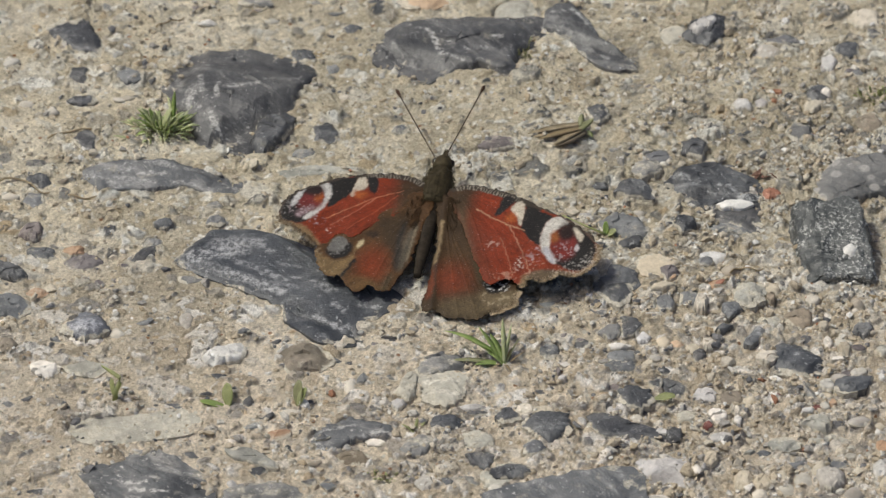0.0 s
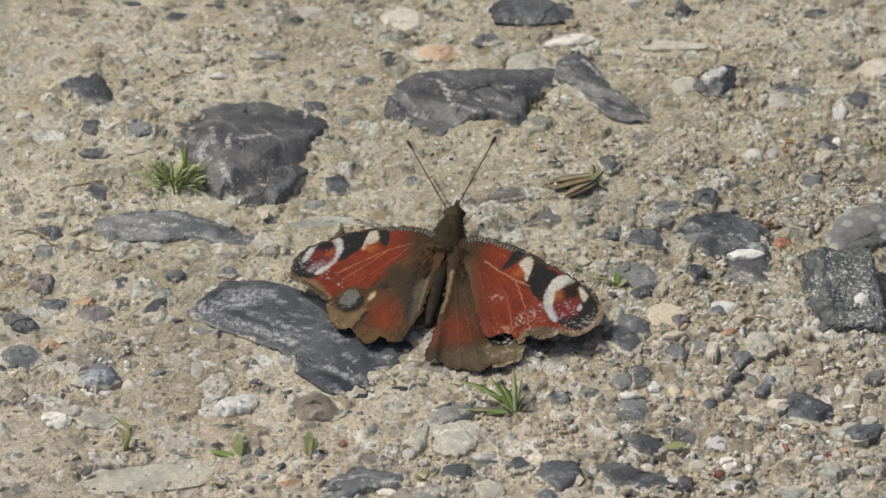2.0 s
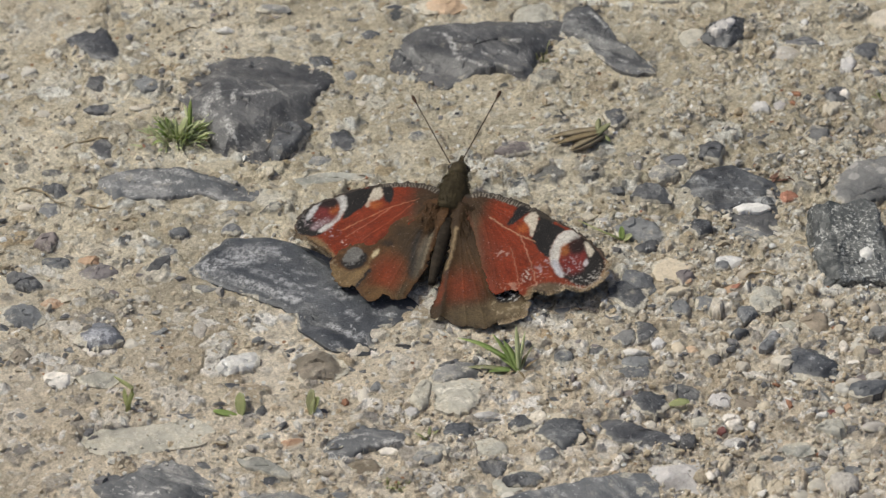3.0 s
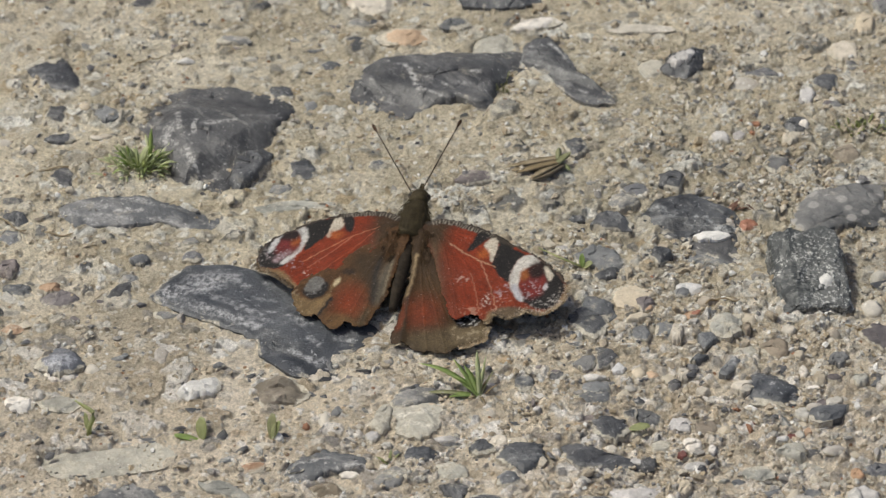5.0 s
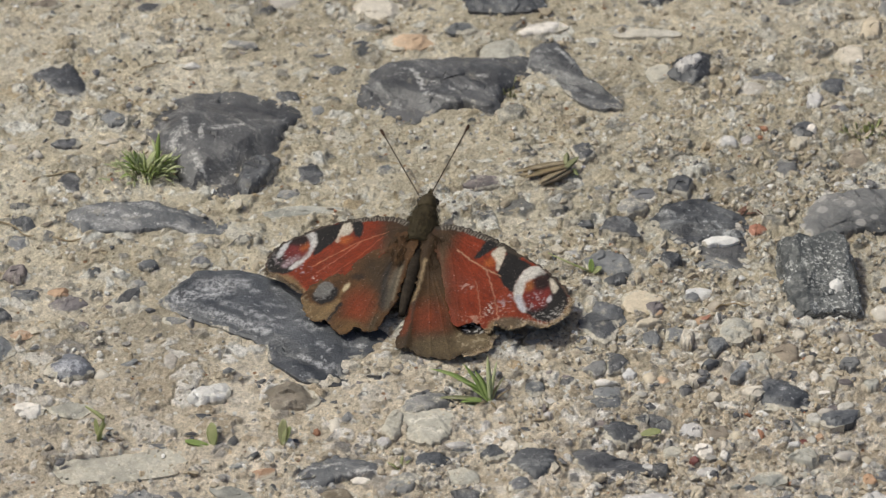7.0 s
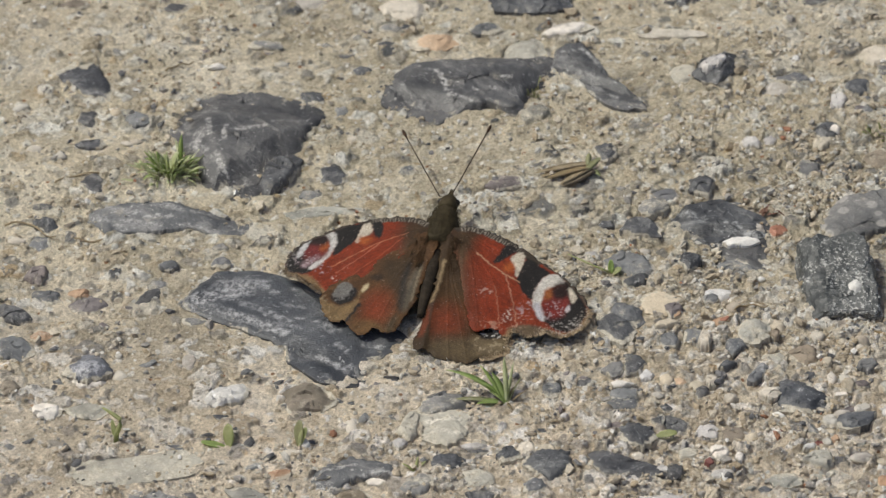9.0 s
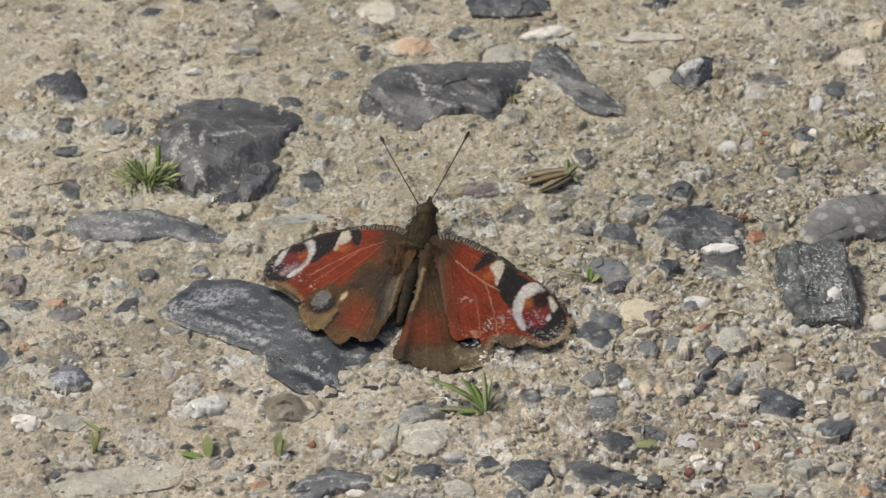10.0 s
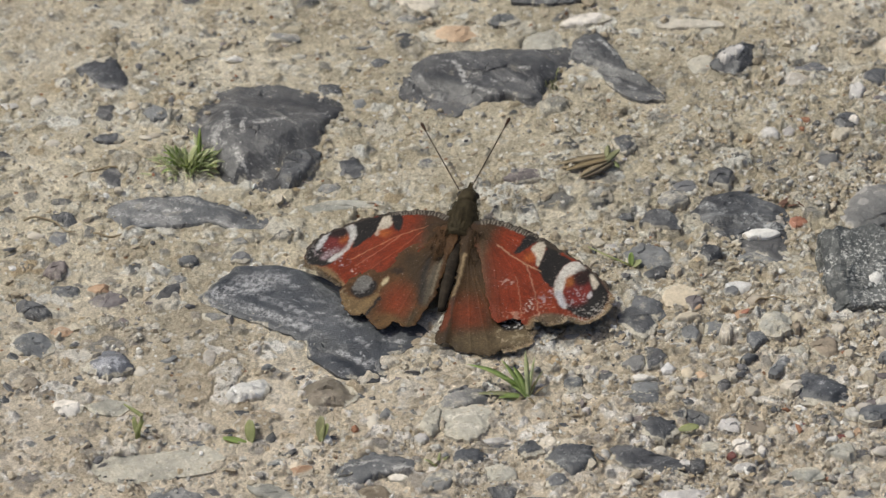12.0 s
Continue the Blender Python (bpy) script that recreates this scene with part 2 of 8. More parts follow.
def ground_material():
    mat, tree, bsdf = shader("gritty_sand")
    c = object_coords(tree)
    attr = tree.nodes.new("ShaderNodeVertexColor")
    attr.layer_name = "tone"
    clods = ramp(tree, texture(tree, c, 260, 5, 0.65), [(0.28, 0.80), (0.46, 1.0), (0.6, 1.04), (0.75, 1.15)])
    col = mix(tree, 1.0, attr.outputs[0], clods, "MULTIPLY")
    damp = ramp(tree, texture(tree, c, 7, 7, 0.6), [(0.32, 0.84), (0.5, 1.0), (0.68, 1.12)])
    col = mix(tree, 1.0, col, damp, "MULTIPLY")
    grit = ramp(tree, texture(tree, c, 1500, 3, 0.7), [(0.30, 0.72), (0.5, 1.01), (0.70, 1.24)])
    col = mix(tree, 1.0, col, grit, "MULTIPLY")
    fine = ramp(tree, texture(tree, c, 4200, 2, 0.8), [(0.32, 0.82), (0.5, 1.02), (0.68, 1.22)])
    col = mix(tree, 1.0, col, fine, "MULTIPLY")
    tone = node(tree, "ShaderNodeTexVoronoi", Scale=900.0)
    tree.links.new(c, tone.inputs["Vector"])
    pick = node(tree, "ShaderNodeSeparateColor")
    tree.links.new(tone.outputs["Color"], pick.inputs[0])
    where = ramp(tree, tone.outputs["Distance"], [(0.30, 1.0), (0.42, 0.0)])
    chosen = ramp(tree, pick.outputs[0], [(0.0, 1.0), (0.22, 0.0)], "CONSTANT")
    spots = mix(tree, 1.0, where, chosen, "MULTIPLY")
    tint = ramp(tree, pick.outputs[1], [(0.0, (0.20, 0.19, 0.18)), (0.05, (0.62, 0.58, 0.50)), (0.55, (0.34, 0.30, 0.24)), (0.72, (0.75, 0.72, 0.66)), (0.96, (0.33, 0.19, 0.11))], "CONSTANT")
    col = mix(tree, spots, col, tint)
    tree.links.new(col, bsdf.inputs["Base Color"])
    bsdf.inputs["Roughness"].default_value = 0.95
    bsdf.inputs["Specular IOR Level"].default_value = 0.2
    first = relief(tree, bsdf, texture(tree, c, 420, 6, 0.66), 0.0011)
    relief(tree, bsdf, texture(tree, c, 2400, 4, 0.75), 0.00055, 1.0, first)
    return mat


def stone_material(name, dark, mid, pale, streak=0.5, dust=0.35, gloss=0.5, spots=0.0, crust=0.0):
    """A broken stone: a quiet body, smudges and scratches of its pale crust, sharp pale flecks, some sand left on it."""
    mat, tree, bsdf = shader(name)
    c = object_coords(tree, 0.7)
    info = tree.nodes.new("ShaderNodeObjectInfo")
    turn = tree.nodes.new("ShaderNodeVectorRotate")
    turn.rotation_type = "Z_AXIS"
    tree.links.new(c, turn.inputs["Vector"])
    way = tree.nodes.new("ShaderNodeMath")
    way.operation = "MULTIPLY_ADD"
    way.inputs[1].default_value, way.inputs[2].default_value = 1.6, -0.3
    tree.links.new(info.outputs["Random"], way.inputs[0])
    tree.links.new(way.outputs[0], turn.inputs["Angle"])
    lay = tree.nodes.new("ShaderNodeVectorMath")
    lay.operation = "MULTIPLY"
    lay.inputs[1].default_value = (0.6, 1.45, 1.2)
    tree.links.new(turn.outputs[0], lay.inputs[0])
    bands = lay.outputs[0]
    soft = tuple(0.86 * m + 0.14 * p for m, p in zip(mid, pale))
    body = ramp(tree, texture(tree, c, 95, 4, 0.55, 0.4), [(0.36, dark), (0.5, mid), (0.66, soft)])
    shade = ramp(tree, texture(tree, c, 800, 5, 0.7), [(0.3, 0.80), (0.5, 1.0), (0.7, 1.22)])
    body = mix(tree, 1.0, body, shade, "MULTIPLY")
    smudge = mix(tree, 1.0, ramp(tree, texture(tree, bands, 120, 7, 0.70, 0.7), [(0.52, 0.0), (0.58, 0.30 * streak), (0.64, 0.7 * streak), (0.70, min(1.0, 1.1 * streak))]),
                 ramp(tree, texture(tree, c, 1000, 4, 0.75), [(0.35, 0.35), (0.55, 1.0)]), "MULTIPLY")
    col = mix(tree, smudge, body, tuple(0.75 * p for p in pale))
    scratch = mix(tree, 1.0, ramp(tree, texture(tree, bands, 420, 3, 0.55, 1.2), [(0.487, 0.0), (0.5, 0.8 * streak), (0.513, 0.0)]), ramp(tree, texture(tree, c, 210, 3, 0.6), [(0.53, 0.0), (0.6, 1.0)]), "MULTIPLY")
    col = mix(tree, scratch, col, tuple(min(0.8, 1.1 * p) for p in pale))
    flecks = mix(tree, 1.0, ramp(tree, texture(tree, c, 1100, 5, 0.7), [(0.60, 0.0), (0.65, 1.0)]), ramp(tree, texture(tree, c, 190, 4, 0.65), [(0.44, 0.0), (0.58, min(1.0, 0.35 + 0.6 * streak))]), "MULTIPLY")
    col = mix(tree, flecks, col, tuple(min(0.8, 1.3 * p) for p in pale))
    # pale marks drawn on stones: scuffs, veins, and one chip's painted highlight
    veins = tree.nodes.new("ShaderNodeVertexColor")
    veins.layer_name = "mark"
    worn = mix(tree, 1.0, ramp(tree, veins.outputs[0], [(0.05, 0.0), (0.55, 1.0)]), ramp(tree, texture(tree, c, 1100, 7, 0.82), [(0.45, 0.0), (0.56, 0.95)]), "MULTIPLY")
    col = mix(tree, worn, col, tuple(min(0.8, 1.15 * p) for p in pale))
    if crust:
        grown = mix(tree, 1.0, ramp(tree, texture(tree, c, 1500, 5, 0.75), [(0.535, 0.0), (0.58, 1.0)]), ramp(tree, texture(tree, c, 110, 4, 0.6), [(0.46, 0.0), (0.58, crust)]), "MULTIPLY")
        col = mix(tree, grown, col, (0.58, 0.58, 0.55))
    if spots:
        lichen = node(tree, "ShaderNodeTexVoronoi", Scale=330.0)
        tree.links.new(c, lichen.inputs["Vector"])
        pick = node(tree, "ShaderNodeSeparateColor")
        tree.links.new(lichen.outputs["Color"], pick.inputs[0])
        discs = mix(tree, 1.0, ramp(tree, lichen.outputs["Distance"], [(0.32, 1.0), (0.40, 0.0)]), ramp(tree, pick.outputs[0], [(0.0, spots), (0.62, 0.0)], "CONSTANT"), "MULTIPLY")
        col = mix(tree, discs, col, pale)
    own = ramp(tree, info.outputs["Random"], [(0.0, (0.78, 0.76, 0.78)), (0.35, (1.0, 1.0, 1.0)), (0.65, (1.16, 1.10, 1.04)), (1.0, (0.92, 0.93, 0.95))])
    col = mix(tree, 1.0, col, own, "MULTIPLY")
    lot = tree.nodes.new("ShaderNodeMath")
    lot.operation = "MULTIPLY_ADD"
    lot.inputs[1].default_value = 0.10
    tree.links.new(info.outputs["Random"], lot.inputs[0])
    tree.links.new(texture(tree, c, 300, 8, 0.74), lot.inputs[2])
    sand = ramp(tree, lot.outputs[0], [(0.72 - 0.20 * dust, 0.0), (0.86 - 0.18 * dust, min(1.0, 0.35 + dust))])
    lying = tree.nodes.new("ShaderNodeVertexColor")
    lying.layer_name = "sand"
    rim = ramp(tree, mix(tree, 0.55, lying.outputs[0], texture(tree, c, 900, 5, 0.75)), [(0.50, 0.0), (0.66, 0.9)])
    sand = mix(tree, 1.0, sand, rim, "LIGHTEN")
    grains = ramp(tree, texture(tree, c, 1600, 4, 0.75), [(0.3, (0.29, 0.26, 0.205)), (0.5, (0.49, 0.45, 0.365)), (0.7, (0.66, 0.62, 0.53))])
    col = mix(tree, sand, col, grains)
    tree.links.new(col, bsdf.inputs["Base Color"])
    rough = ramp(tree, sand, [(0.0, gloss), (0.6, 0.95)])
    tree.links.new(rough, bsdf.inputs["Roughness"])
    bsdf.inputs["Specular IOR Level"].default_value = 0.4
    first = relief(tree, bsdf, texture(tree, bands, 200, 4, 0.55), 0.00045)
    relief(tree, bsdf, texture(tree, c, 1500, 3, 0.7), 0.00018, 1.0, first)
    return mat


def grain_material():
    mat, tree, bsdf = shader("mixed_grit")
    c = object_coords(tree)
    geo = tree.nodes.new("ShaderNodeNewGeometry")
    rnd = geo.outputs["Random Per Island"]
    col = ramp(tree, rnd, [(0.0, (0.47, 0.40, 0.30)), (0.26, (0.41, 0.345, 0.25)), (0.44, (0.55, 0.49, 0.39)), (0.64, (0.33, 0.31, 0.28)), (0.75, (0.19, 0.185, 0.185)),
                           (0.78, (0.58, 0.55, 0.49)), (0.89, (0.42, 0.34, 0.23)), (0.935, (0.12, 0.12, 0.125)), (0.955, (0.74, 0.72, 0.68)), (0.995, (0.34, 0.17, 0.10))], "CONSTANT")
    grit = ramp(tree, texture(tree, c, 1800, 3, 0.7), [(0.3, 0.68), (0.5, 1.0), (0.7, 1.2)])
    tree.links.new(mix(tree, 1.0, col, grit, "MULTIPLY"), bsdf.inputs["Base Color"])
    bsdf.inputs["Roughness"].default_value = 0.85
    relief(tree, bsdf, texture(tree, c, 1500, 4, 0.7), 0.0005)
    return mat


def plant_material(name, low, high, gloss=0.5, through=0.42):
    mat, tree, bsdf = shader(name)
    c = object_coords(tree, 0.5)
    col = ramp(tree, texture(tree, c, 380, 4, 0.6), [(0.3, low), (0.7, high)])
    tree.links.new(col, bsdf.inputs["Base Color"])
    bsdf.inputs["Roughness"].default_value = gloss
    light = tree.nodes.new("ShaderNodeBsdfTranslucent")
    tree.links.new(col, light.inputs[0])
    both = tree.nodes.new("ShaderNodeMixShader")
    both.inputs[0].default_value = through
    tree.links.new(bsdf.outputs[0], both.inputs[1])
    tree.links.new(light.outputs[0], both.inputs[2])
    tree.links.new(both.outputs[0], tree.nodes["Material Output"].inputs[0])
    relief(tree, bsdf, texture(tree, c, 1600, 3, 0.6), 0.0001)
    return mat


def plain_material(name, low, high, scale, gloss=0.6, bump=0.00006, metal=0.0):
    mat, tree, bsdf = shader(name)
    c = object_coords(tree, 0.3)
    col = ramp(tree, texture(tree, c, scale, 4, 0.65), [(0.32, low), (0.68, high)])
    tree.links.new(col, bsdf.inputs["Base Color"])
    bsdf.inputs["Roughness"].default_value = gloss
    bsdf.inputs["Specular IOR Level"].default_value = 0.15 if gloss > 0.5 else 0.5
    relief(tree, bsdf, texture(tree, c, scale * 3, 3, 0.6), bump)
    return mat


def wing_material():
    """The colour of the scales is stored on the wing; the material adds their grain and satin gloss."""
    mat, tree, bsdf = shader("wing_scales")
    c = object_coords(tree)
    attr = tree.nodes.new("ShaderNodeVertexColor")
    attr.layer_name = "scales"
    grain = ramp(tree, texture(tree, c, 3600, 3, 0.7), [(0.3, 0.66), (0.5, 1.0), (0.72, 1.3)])
    col = mix(tree, 1.0, attr.outputs[0], grain, "MULTIPLY")
    flecks = ramp(tree, texture(tree, c, 2700, 2, 0.6), [(0.67, 0.0), (0.75, 0.4)])
    col = mix(tree, flecks, col, (0.50, 0.38, 0.31))
    rubbed = ramp(tree, texture(tree, c, 700, 6, 0.75), [(0.64, 0.0), (0.76, 0.22)])
    col = mix(tree, rubbed, col, (0.42, 0.33, 0.26))
    tree.links.new(col, bsdf.inputs["Base Color"])
    bsdf.inputs["Roughness"].default_value = 0.6
    bsdf.inputs["Specular IOR Level"].default_value = 0.18
    relief(tree, bsdf, texture(tree, c, 2600, 3, 0.65), 0.00010)
    return mat


M_GROUND = ground_material()
M_GRIT = grain_material()
KINDS = {
    "flint": stone_material("dark_flint", (0.040, 0.0415, 0.045), (0.068, 0.070, 0.074), (0.36, 0.365, 0.36), 0.85, 0.28, 0.42),
    "greyflint": stone_material("worn_flint", (0.036, 0.040, 0.045), (0.068, 0.074, 0.081), (0.42, 0.425, 0.42), 0.55, 0.22, 0.40),
    "blueflint": stone_material("glossy_blue_flint", (0.085, 0.090, 0.100), (0.155, 0.163, 0.178), (0.42, 0.43, 0.45), 0.5, 0.10, 0.28),
    "worn": stone_material("dusty_flint", (0.058, 0.062, 0.068), (0.100, 0.106, 0.113), (0.46, 0.46, 0.45), 0.9, 0.36, 0.5),
    "quartz": stone_material("clean_quartz", (0.58, 0.57, 0.54), (0.70, 0.69, 0.66), (0.80, 0.79, 0.77), 0.3, 0.0, 0.6),
    "slate": stone_material("grey_flint", (0.085, 0.089, 0.092), (0.160, 0.166, 0.170), (0.46, 0.455, 0.44), 0.5, 0.75, 0.6),
    "spotted": stone_material("lichened_flint", (0.078, 0.082, 0.085), (0.135, 0.140, 0.143), (0.38, 0.38, 0.37), 0.5, 0.3, 0.5, 0.5),
    "violet": stone_material("brown_grey_flint", (0.09, 0.08, 0.082), (0.16, 0.142, 0.142), (0.40, 0.36, 0.33), 0.3, 0.45, 0.6),
    "white": stone_material("white_quartz", (0.30, 0.285, 0.26), (0.60, 0.58, 0.54), (0.80, 0.79, 0.77), 0.8, 0.42, 0.8),
    "pale": stone_material("pale_limestone", (0.38, 0.35, 0.29), (0.50, 0.47, 0.41), (0.66, 0.64, 0.59), 0.5, 0.40, 0.8),
    "greygreen": stone_material("pale_grey_flint", (0.22, 0.22, 0.195), (0.35, 0.345, 0.305), (0.55, 0.54, 0.49), 0.5, 0.8, 0.8),
    "tan": stone_material("tan_pebble", (0.36, 0.31, 0.23), (0.47, 0.42, 0.33), (0.62, 0.57, 0.48), 0.3, 0.4, 0.7),
    "peach": stone_material("peach_pebble", (0.42, 0.30, 0.20), (0.53, 0.39, 0.27), (0.62, 0.52, 0.42), 0.3, 0.35, 0.7),
    "orange": stone_material("orange_pebble", (0.30, 0.18, 0.11), (0.42, 0.28, 0.18), (0.58, 0.46, 0.34), 0.3, 0.35, 0.7),
    "terracotta": stone_material("terracotta_chip", (0.22, 0.095, 0.06), (0.31, 0.145, 0.095), (0.50, 0.28, 0.20), 0.3, 0.2, 0.6),
    "red": stone_material("red_pebble", (0.09, 0.03, 0.027), (0.14, 0.05, 0.042), (0.36, 0.2, 0.16), 0.2, 0.3, 0.5),
    "brown": stone_material("brown_clod", (0.15, 0.13, 0.10), (0.25, 0.215, 0.17), (0.36, 0.31, 0.24), 0.3, 0.5, 0.9),
}


def mesh_object(name, verts, faces, material, parent=None, smooth_shade=True, label=""):
    """One mesh object from coordinates in millimetres."""
    me = bpy.data.meshes.new(name)
    me.from_pydata([tuple(float(c) * MM for c in v) for v in verts], [], [tuple(int(i) for i in f) for f in faces])
    me.materials.append(material)
    me.polygons.foreach_set("use_smooth", [smooth_shade] * len(me.polygons))
    ob = new(name, me)
    ob.parent = parent
    if label:
        ob["label"] = label
    return ob


def joined(pieces):
    verts, faces, n = [], [], 0
    for v, f in pieces:
        verts.extend(v)
        faces.extend([tuple(i + n for i in q) for q in f])
        n += len(v)
    return verts, faces


def tube(points, radii, sides=8):
    """A round tapering tube along points, in millimetres."""
    pts = [Vector(p) for p in points]
    verts, faces = [], []
    for i, p in enumerate(pts):
        along = (pts[min(i + 1, len(pts) - 1)] - pts[max(i - 1, 0)]).normalized()
        side = along.cross(Vector((0.13, 0.21, 1))).normalized()
        up = side.cross(along)
        for k in range(sides):
            a = 2 * math.pi * k / sides
            verts.append(p + radii[i] * (math.cos(a) * side + math.sin(a) * up))
    for i in range(len(pts) - 1):
        for k in range(sides):
            q, r = i * sides + k, i * sides + (k + 1) % sides
            faces.append((q, r, r + sides, q + sides))
    faces.append(tuple(reversed(range(sides))))
    faces.append(tuple(range((len(pts) - 1) * sides, len(pts) * sides)))
    return verts, faces


# ---- the ground, one sheet to the horizon ----
STONE_SHAPES = []


def build_ground():
    step = 0.3
    xs, ys = np.arange(-94, 94.1, step), np.arange(-86, 122.1, step)
    far = 100 * 1.35 ** np.arange(1, 22)
    xs = np.r_[-94 - far[::-1] + 100, xs, 94 + far - 100]
    ys = np.r_[-86 - far[::-1] + 100, ys, 122 + far - 100]
    gx, gy = np.meshgrid(xs, ys)
    gz, tone = ground_form(gx, gy)
    me = bpy.data.meshes.new("ground")
    w, h = len(xs), len(ys)
    for cx, cy, radii in STONE_SHAPES:
        dx, dy = gx - cx, gy - cy
        close = (np.abs(dx) < 1.2 * max(radii)) & (np.abs(dy) < 1.2 * max(radii))
        turn = np.arctan2(dy[close], dx[close]) % (2 * math.pi) / (2 * math.pi) * len(radii)
        t = np.hypot(dx[close], dy[close]) / np.interp(turn, np.arange(len(radii) + 1), [*radii, radii[0]])
        t = t + 0.09 * vnoise(gx[close] / 1.1, gy[close] / 1.1, 61)
        gz[close] -= 1.3 * (1 - smooth(0.80, 0.97, t)) - 0.10 * np.exp(-(((t - 1.08) / 0.05) ** 2))
    me.vertices.add(w * h)
    me.vertices.foreach_set("co", (np.stack([gx, gy, gz], -1).reshape(-1) * MM).astype(np.float32))
    i = (np.arange(h - 1)[:, None] * w + np.arange(w - 1)[None]).ravel()
    loops = np.stack([i, i + 1, i + w + 1, i + w], -1).ravel().astype(np.int32)
    me.loops.add(len(loops))
    me.loops.foreach_set("vertex_index", loops)
    me.polygons.add(len(i))
    me.polygons.foreach_set("loop_start", np.arange(0, len(loops), 4, dtype=np.int32))
    me.polygons.foreach_set("use_smooth", np.ones(len(i), bool))
    me.update(calc_edges=True)
    layer = me.color_attributes.new("tone", "FLOAT_COLOR", "POINT")
    layer.data.foreach_set("color", np.concatenate([tone, np.ones((*tone.shape[:2], 1))], -1).ravel().astype(np.float32))
    me.materials.append(M_GROUND)
    tagged(new("ground", me), "trodden sandy gravel path with embedded flints", "ground", kind="structure")


# ---- stones ----
def reach(corners, turns):
    """Distance from the middle to the outline through the corners, at even turns."""
    ang = np.arange(turns) * 2 * math.pi / turns
    far = np.zeros(turns)
    pts = np.array(corners, float)
    for p, q in zip(pts, np.roll(pts, -1, 0)):
        e = q - p
        det = np.sin(ang) * e[0] - np.cos(ang) * e[1]
        det = np.where(np.abs(det) < 1e-9, 1e-9, det)
        along = (p[1] * e[0] - p[0] * e[1]) / det
        part = (p[1] * np.cos(ang) - p[0] * np.sin(ang)) / det
        far = np.where((along > 0) & (part >= -1e-6) & (part <= 1 + 1e-6), np.maximum(far, along), far)
    return np.maximum(far, 0.2 * far.mean())


RIM_DUST = {"greyflint": 0.09, "worn": 0.14, "quartz": 0.03, "slate": 0.42, "greygreen": 0.60, "violet": 0.36, "white": 0.10, "pale": 0.16, "brown": 0.3}


def stone(kind, x, y, height, seed, corners, tilt=(0.0, 0.0), cuts=(), name="stone", label="", lift=0.0, chips=11, marks=(), rough=1.0, rim=None):
    """A broken stone set in the ground: the corners of its outline round its middle, a top of fracture planes, chipped rims with sand on them."""
    rnd = random.Random(seed)
    rad = reach(corners, 120)
    rad = 0.25 * np.roll(rad, 1) + 0.5 * rad + 0.25 * np.roll(rad, -1)
    rad = np.minimum(rad, 0.5 * (np.roll(rad, 2) + np.roll(rad, -2)) + 0.12 * rad.mean())
    mean = float(rad.mean())
    STONE_SHAPES.append((x, y, [float(r) for r in rad[::3]]))
    turns, rings = (120, 34) if mean > 5 else (60, 16)
    rad = rad[:: 120 // turns]
    ang = np.arange(turns) * 2 * math.pi / turns
    ragged = 1.0 if mean > 5 else 1.8
    rad = rad * (1.045 + 0.05 * ragged * vnoise(ang * 22 / 6.283, ang * 0 + seed, seed) + 0.045 * ragged * vnoise(ang * 60 / 6.283, ang * 0 + seed, seed + 1))
    t = np.r_[np.linspace(0.04, 1, rings), 1.015, 1.03]
    px, py = np.outer(t, rad * np.cos(ang)), np.outer(t, rad * np.sin(ang))
    z = np.full(px.shape, float(height)) + tilt[0] * px + tilt[1] * py
    wob = 0.06 * mean * fbm((px + 5 * seed) / (0.45 * mean), py / (0.45 * mean), seed + 3, 3)
    for _ in range(chips):
        a, start, slope = rnd.uniform(0, 2 * math.pi), rnd.uniform(0.35 if mean < 5 else 0.5, 0.93), rnd.uniform(0.10, 0.8)
        d = px * math.cos(a) + py * math.sin(a)
        z = np.minimum(z, np.maximum(height - slope * (d + wob - start * d[-3].max()), 0.10 * height))
    for turn, slope, off in cuts:
        d = px * math.cos(radians(turn)) + py * math.sin(radians(turn))
        z = np.minimum(z, np.maximum(height + slope * (off * mean - d - 0.6 * wob), 0.12 * height))
    _, _, key, dx, dy = cells(px + 40 * seed + 0.25 * mean * vnoise(px / (0.3 * mean), py / (0.3 * mean), seed), py * 1.3, 0.75 * mean + 0.8, seed % 7)
    z = z + 0.17 * rough * min(height, 2.2) * ((key - 0.5) + 1.5 * (dx * np.cos(key * 60) + dy * np.sin(key * 60)))
    _, _, key, dx, dy = cells(px + 21 * seed + 0.12 * mean * vnoise(px / (0.2 * mean), py / (0.2 * mean), seed + 2), py, 0.28 * mean + 0.4, seed % 5 + 1)
    z = z + 0.045 * rough * min(height, 2.2) * ((key - 0.5) + 1.8 * (dx * np.cos(key * 60) + dy * np.sin(key * 60)))
    z = z + 0.03 * min(height, 2) * fbm((px + 3 * seed) / (0.3 * mean), py / (0.3 * mean), seed, 3)
    z = z + 0.025 * fbm((px + 7 * seed) / 0.9, py / 0.9, seed, 3)
    edge = 1 - 0.75 * t[:, None] ** (26 if mean > 5 else 9)
    z = np.where(z > 0, z * edge, z)
    z[-2], z[-1] = np.minimum(z[-3] * 0.4, 0.1), -2.2
    rim = rim or RIM_DUST.get(kind, 0.13 if mean > 5 else 0.4)
    dust = smooth(1 - rim, 1.02, t[:, None] + (0.34 if mean > 5 else 0.45) * fbm((px + 11 * seed) / 2.6, py / 2.6, seed + 5, 4) - 0.04) * smooth(0.9, 0.3, z / max(height, 0.8)) * (0.72 if mean > 5 else 1.0)
    if mean > 5:
        dust = dust * smooth(-0.12, 0.22, fbm((px + 17 * seed) / 3.5, py / 3.5, seed + 6, 3))
    z = z + lift
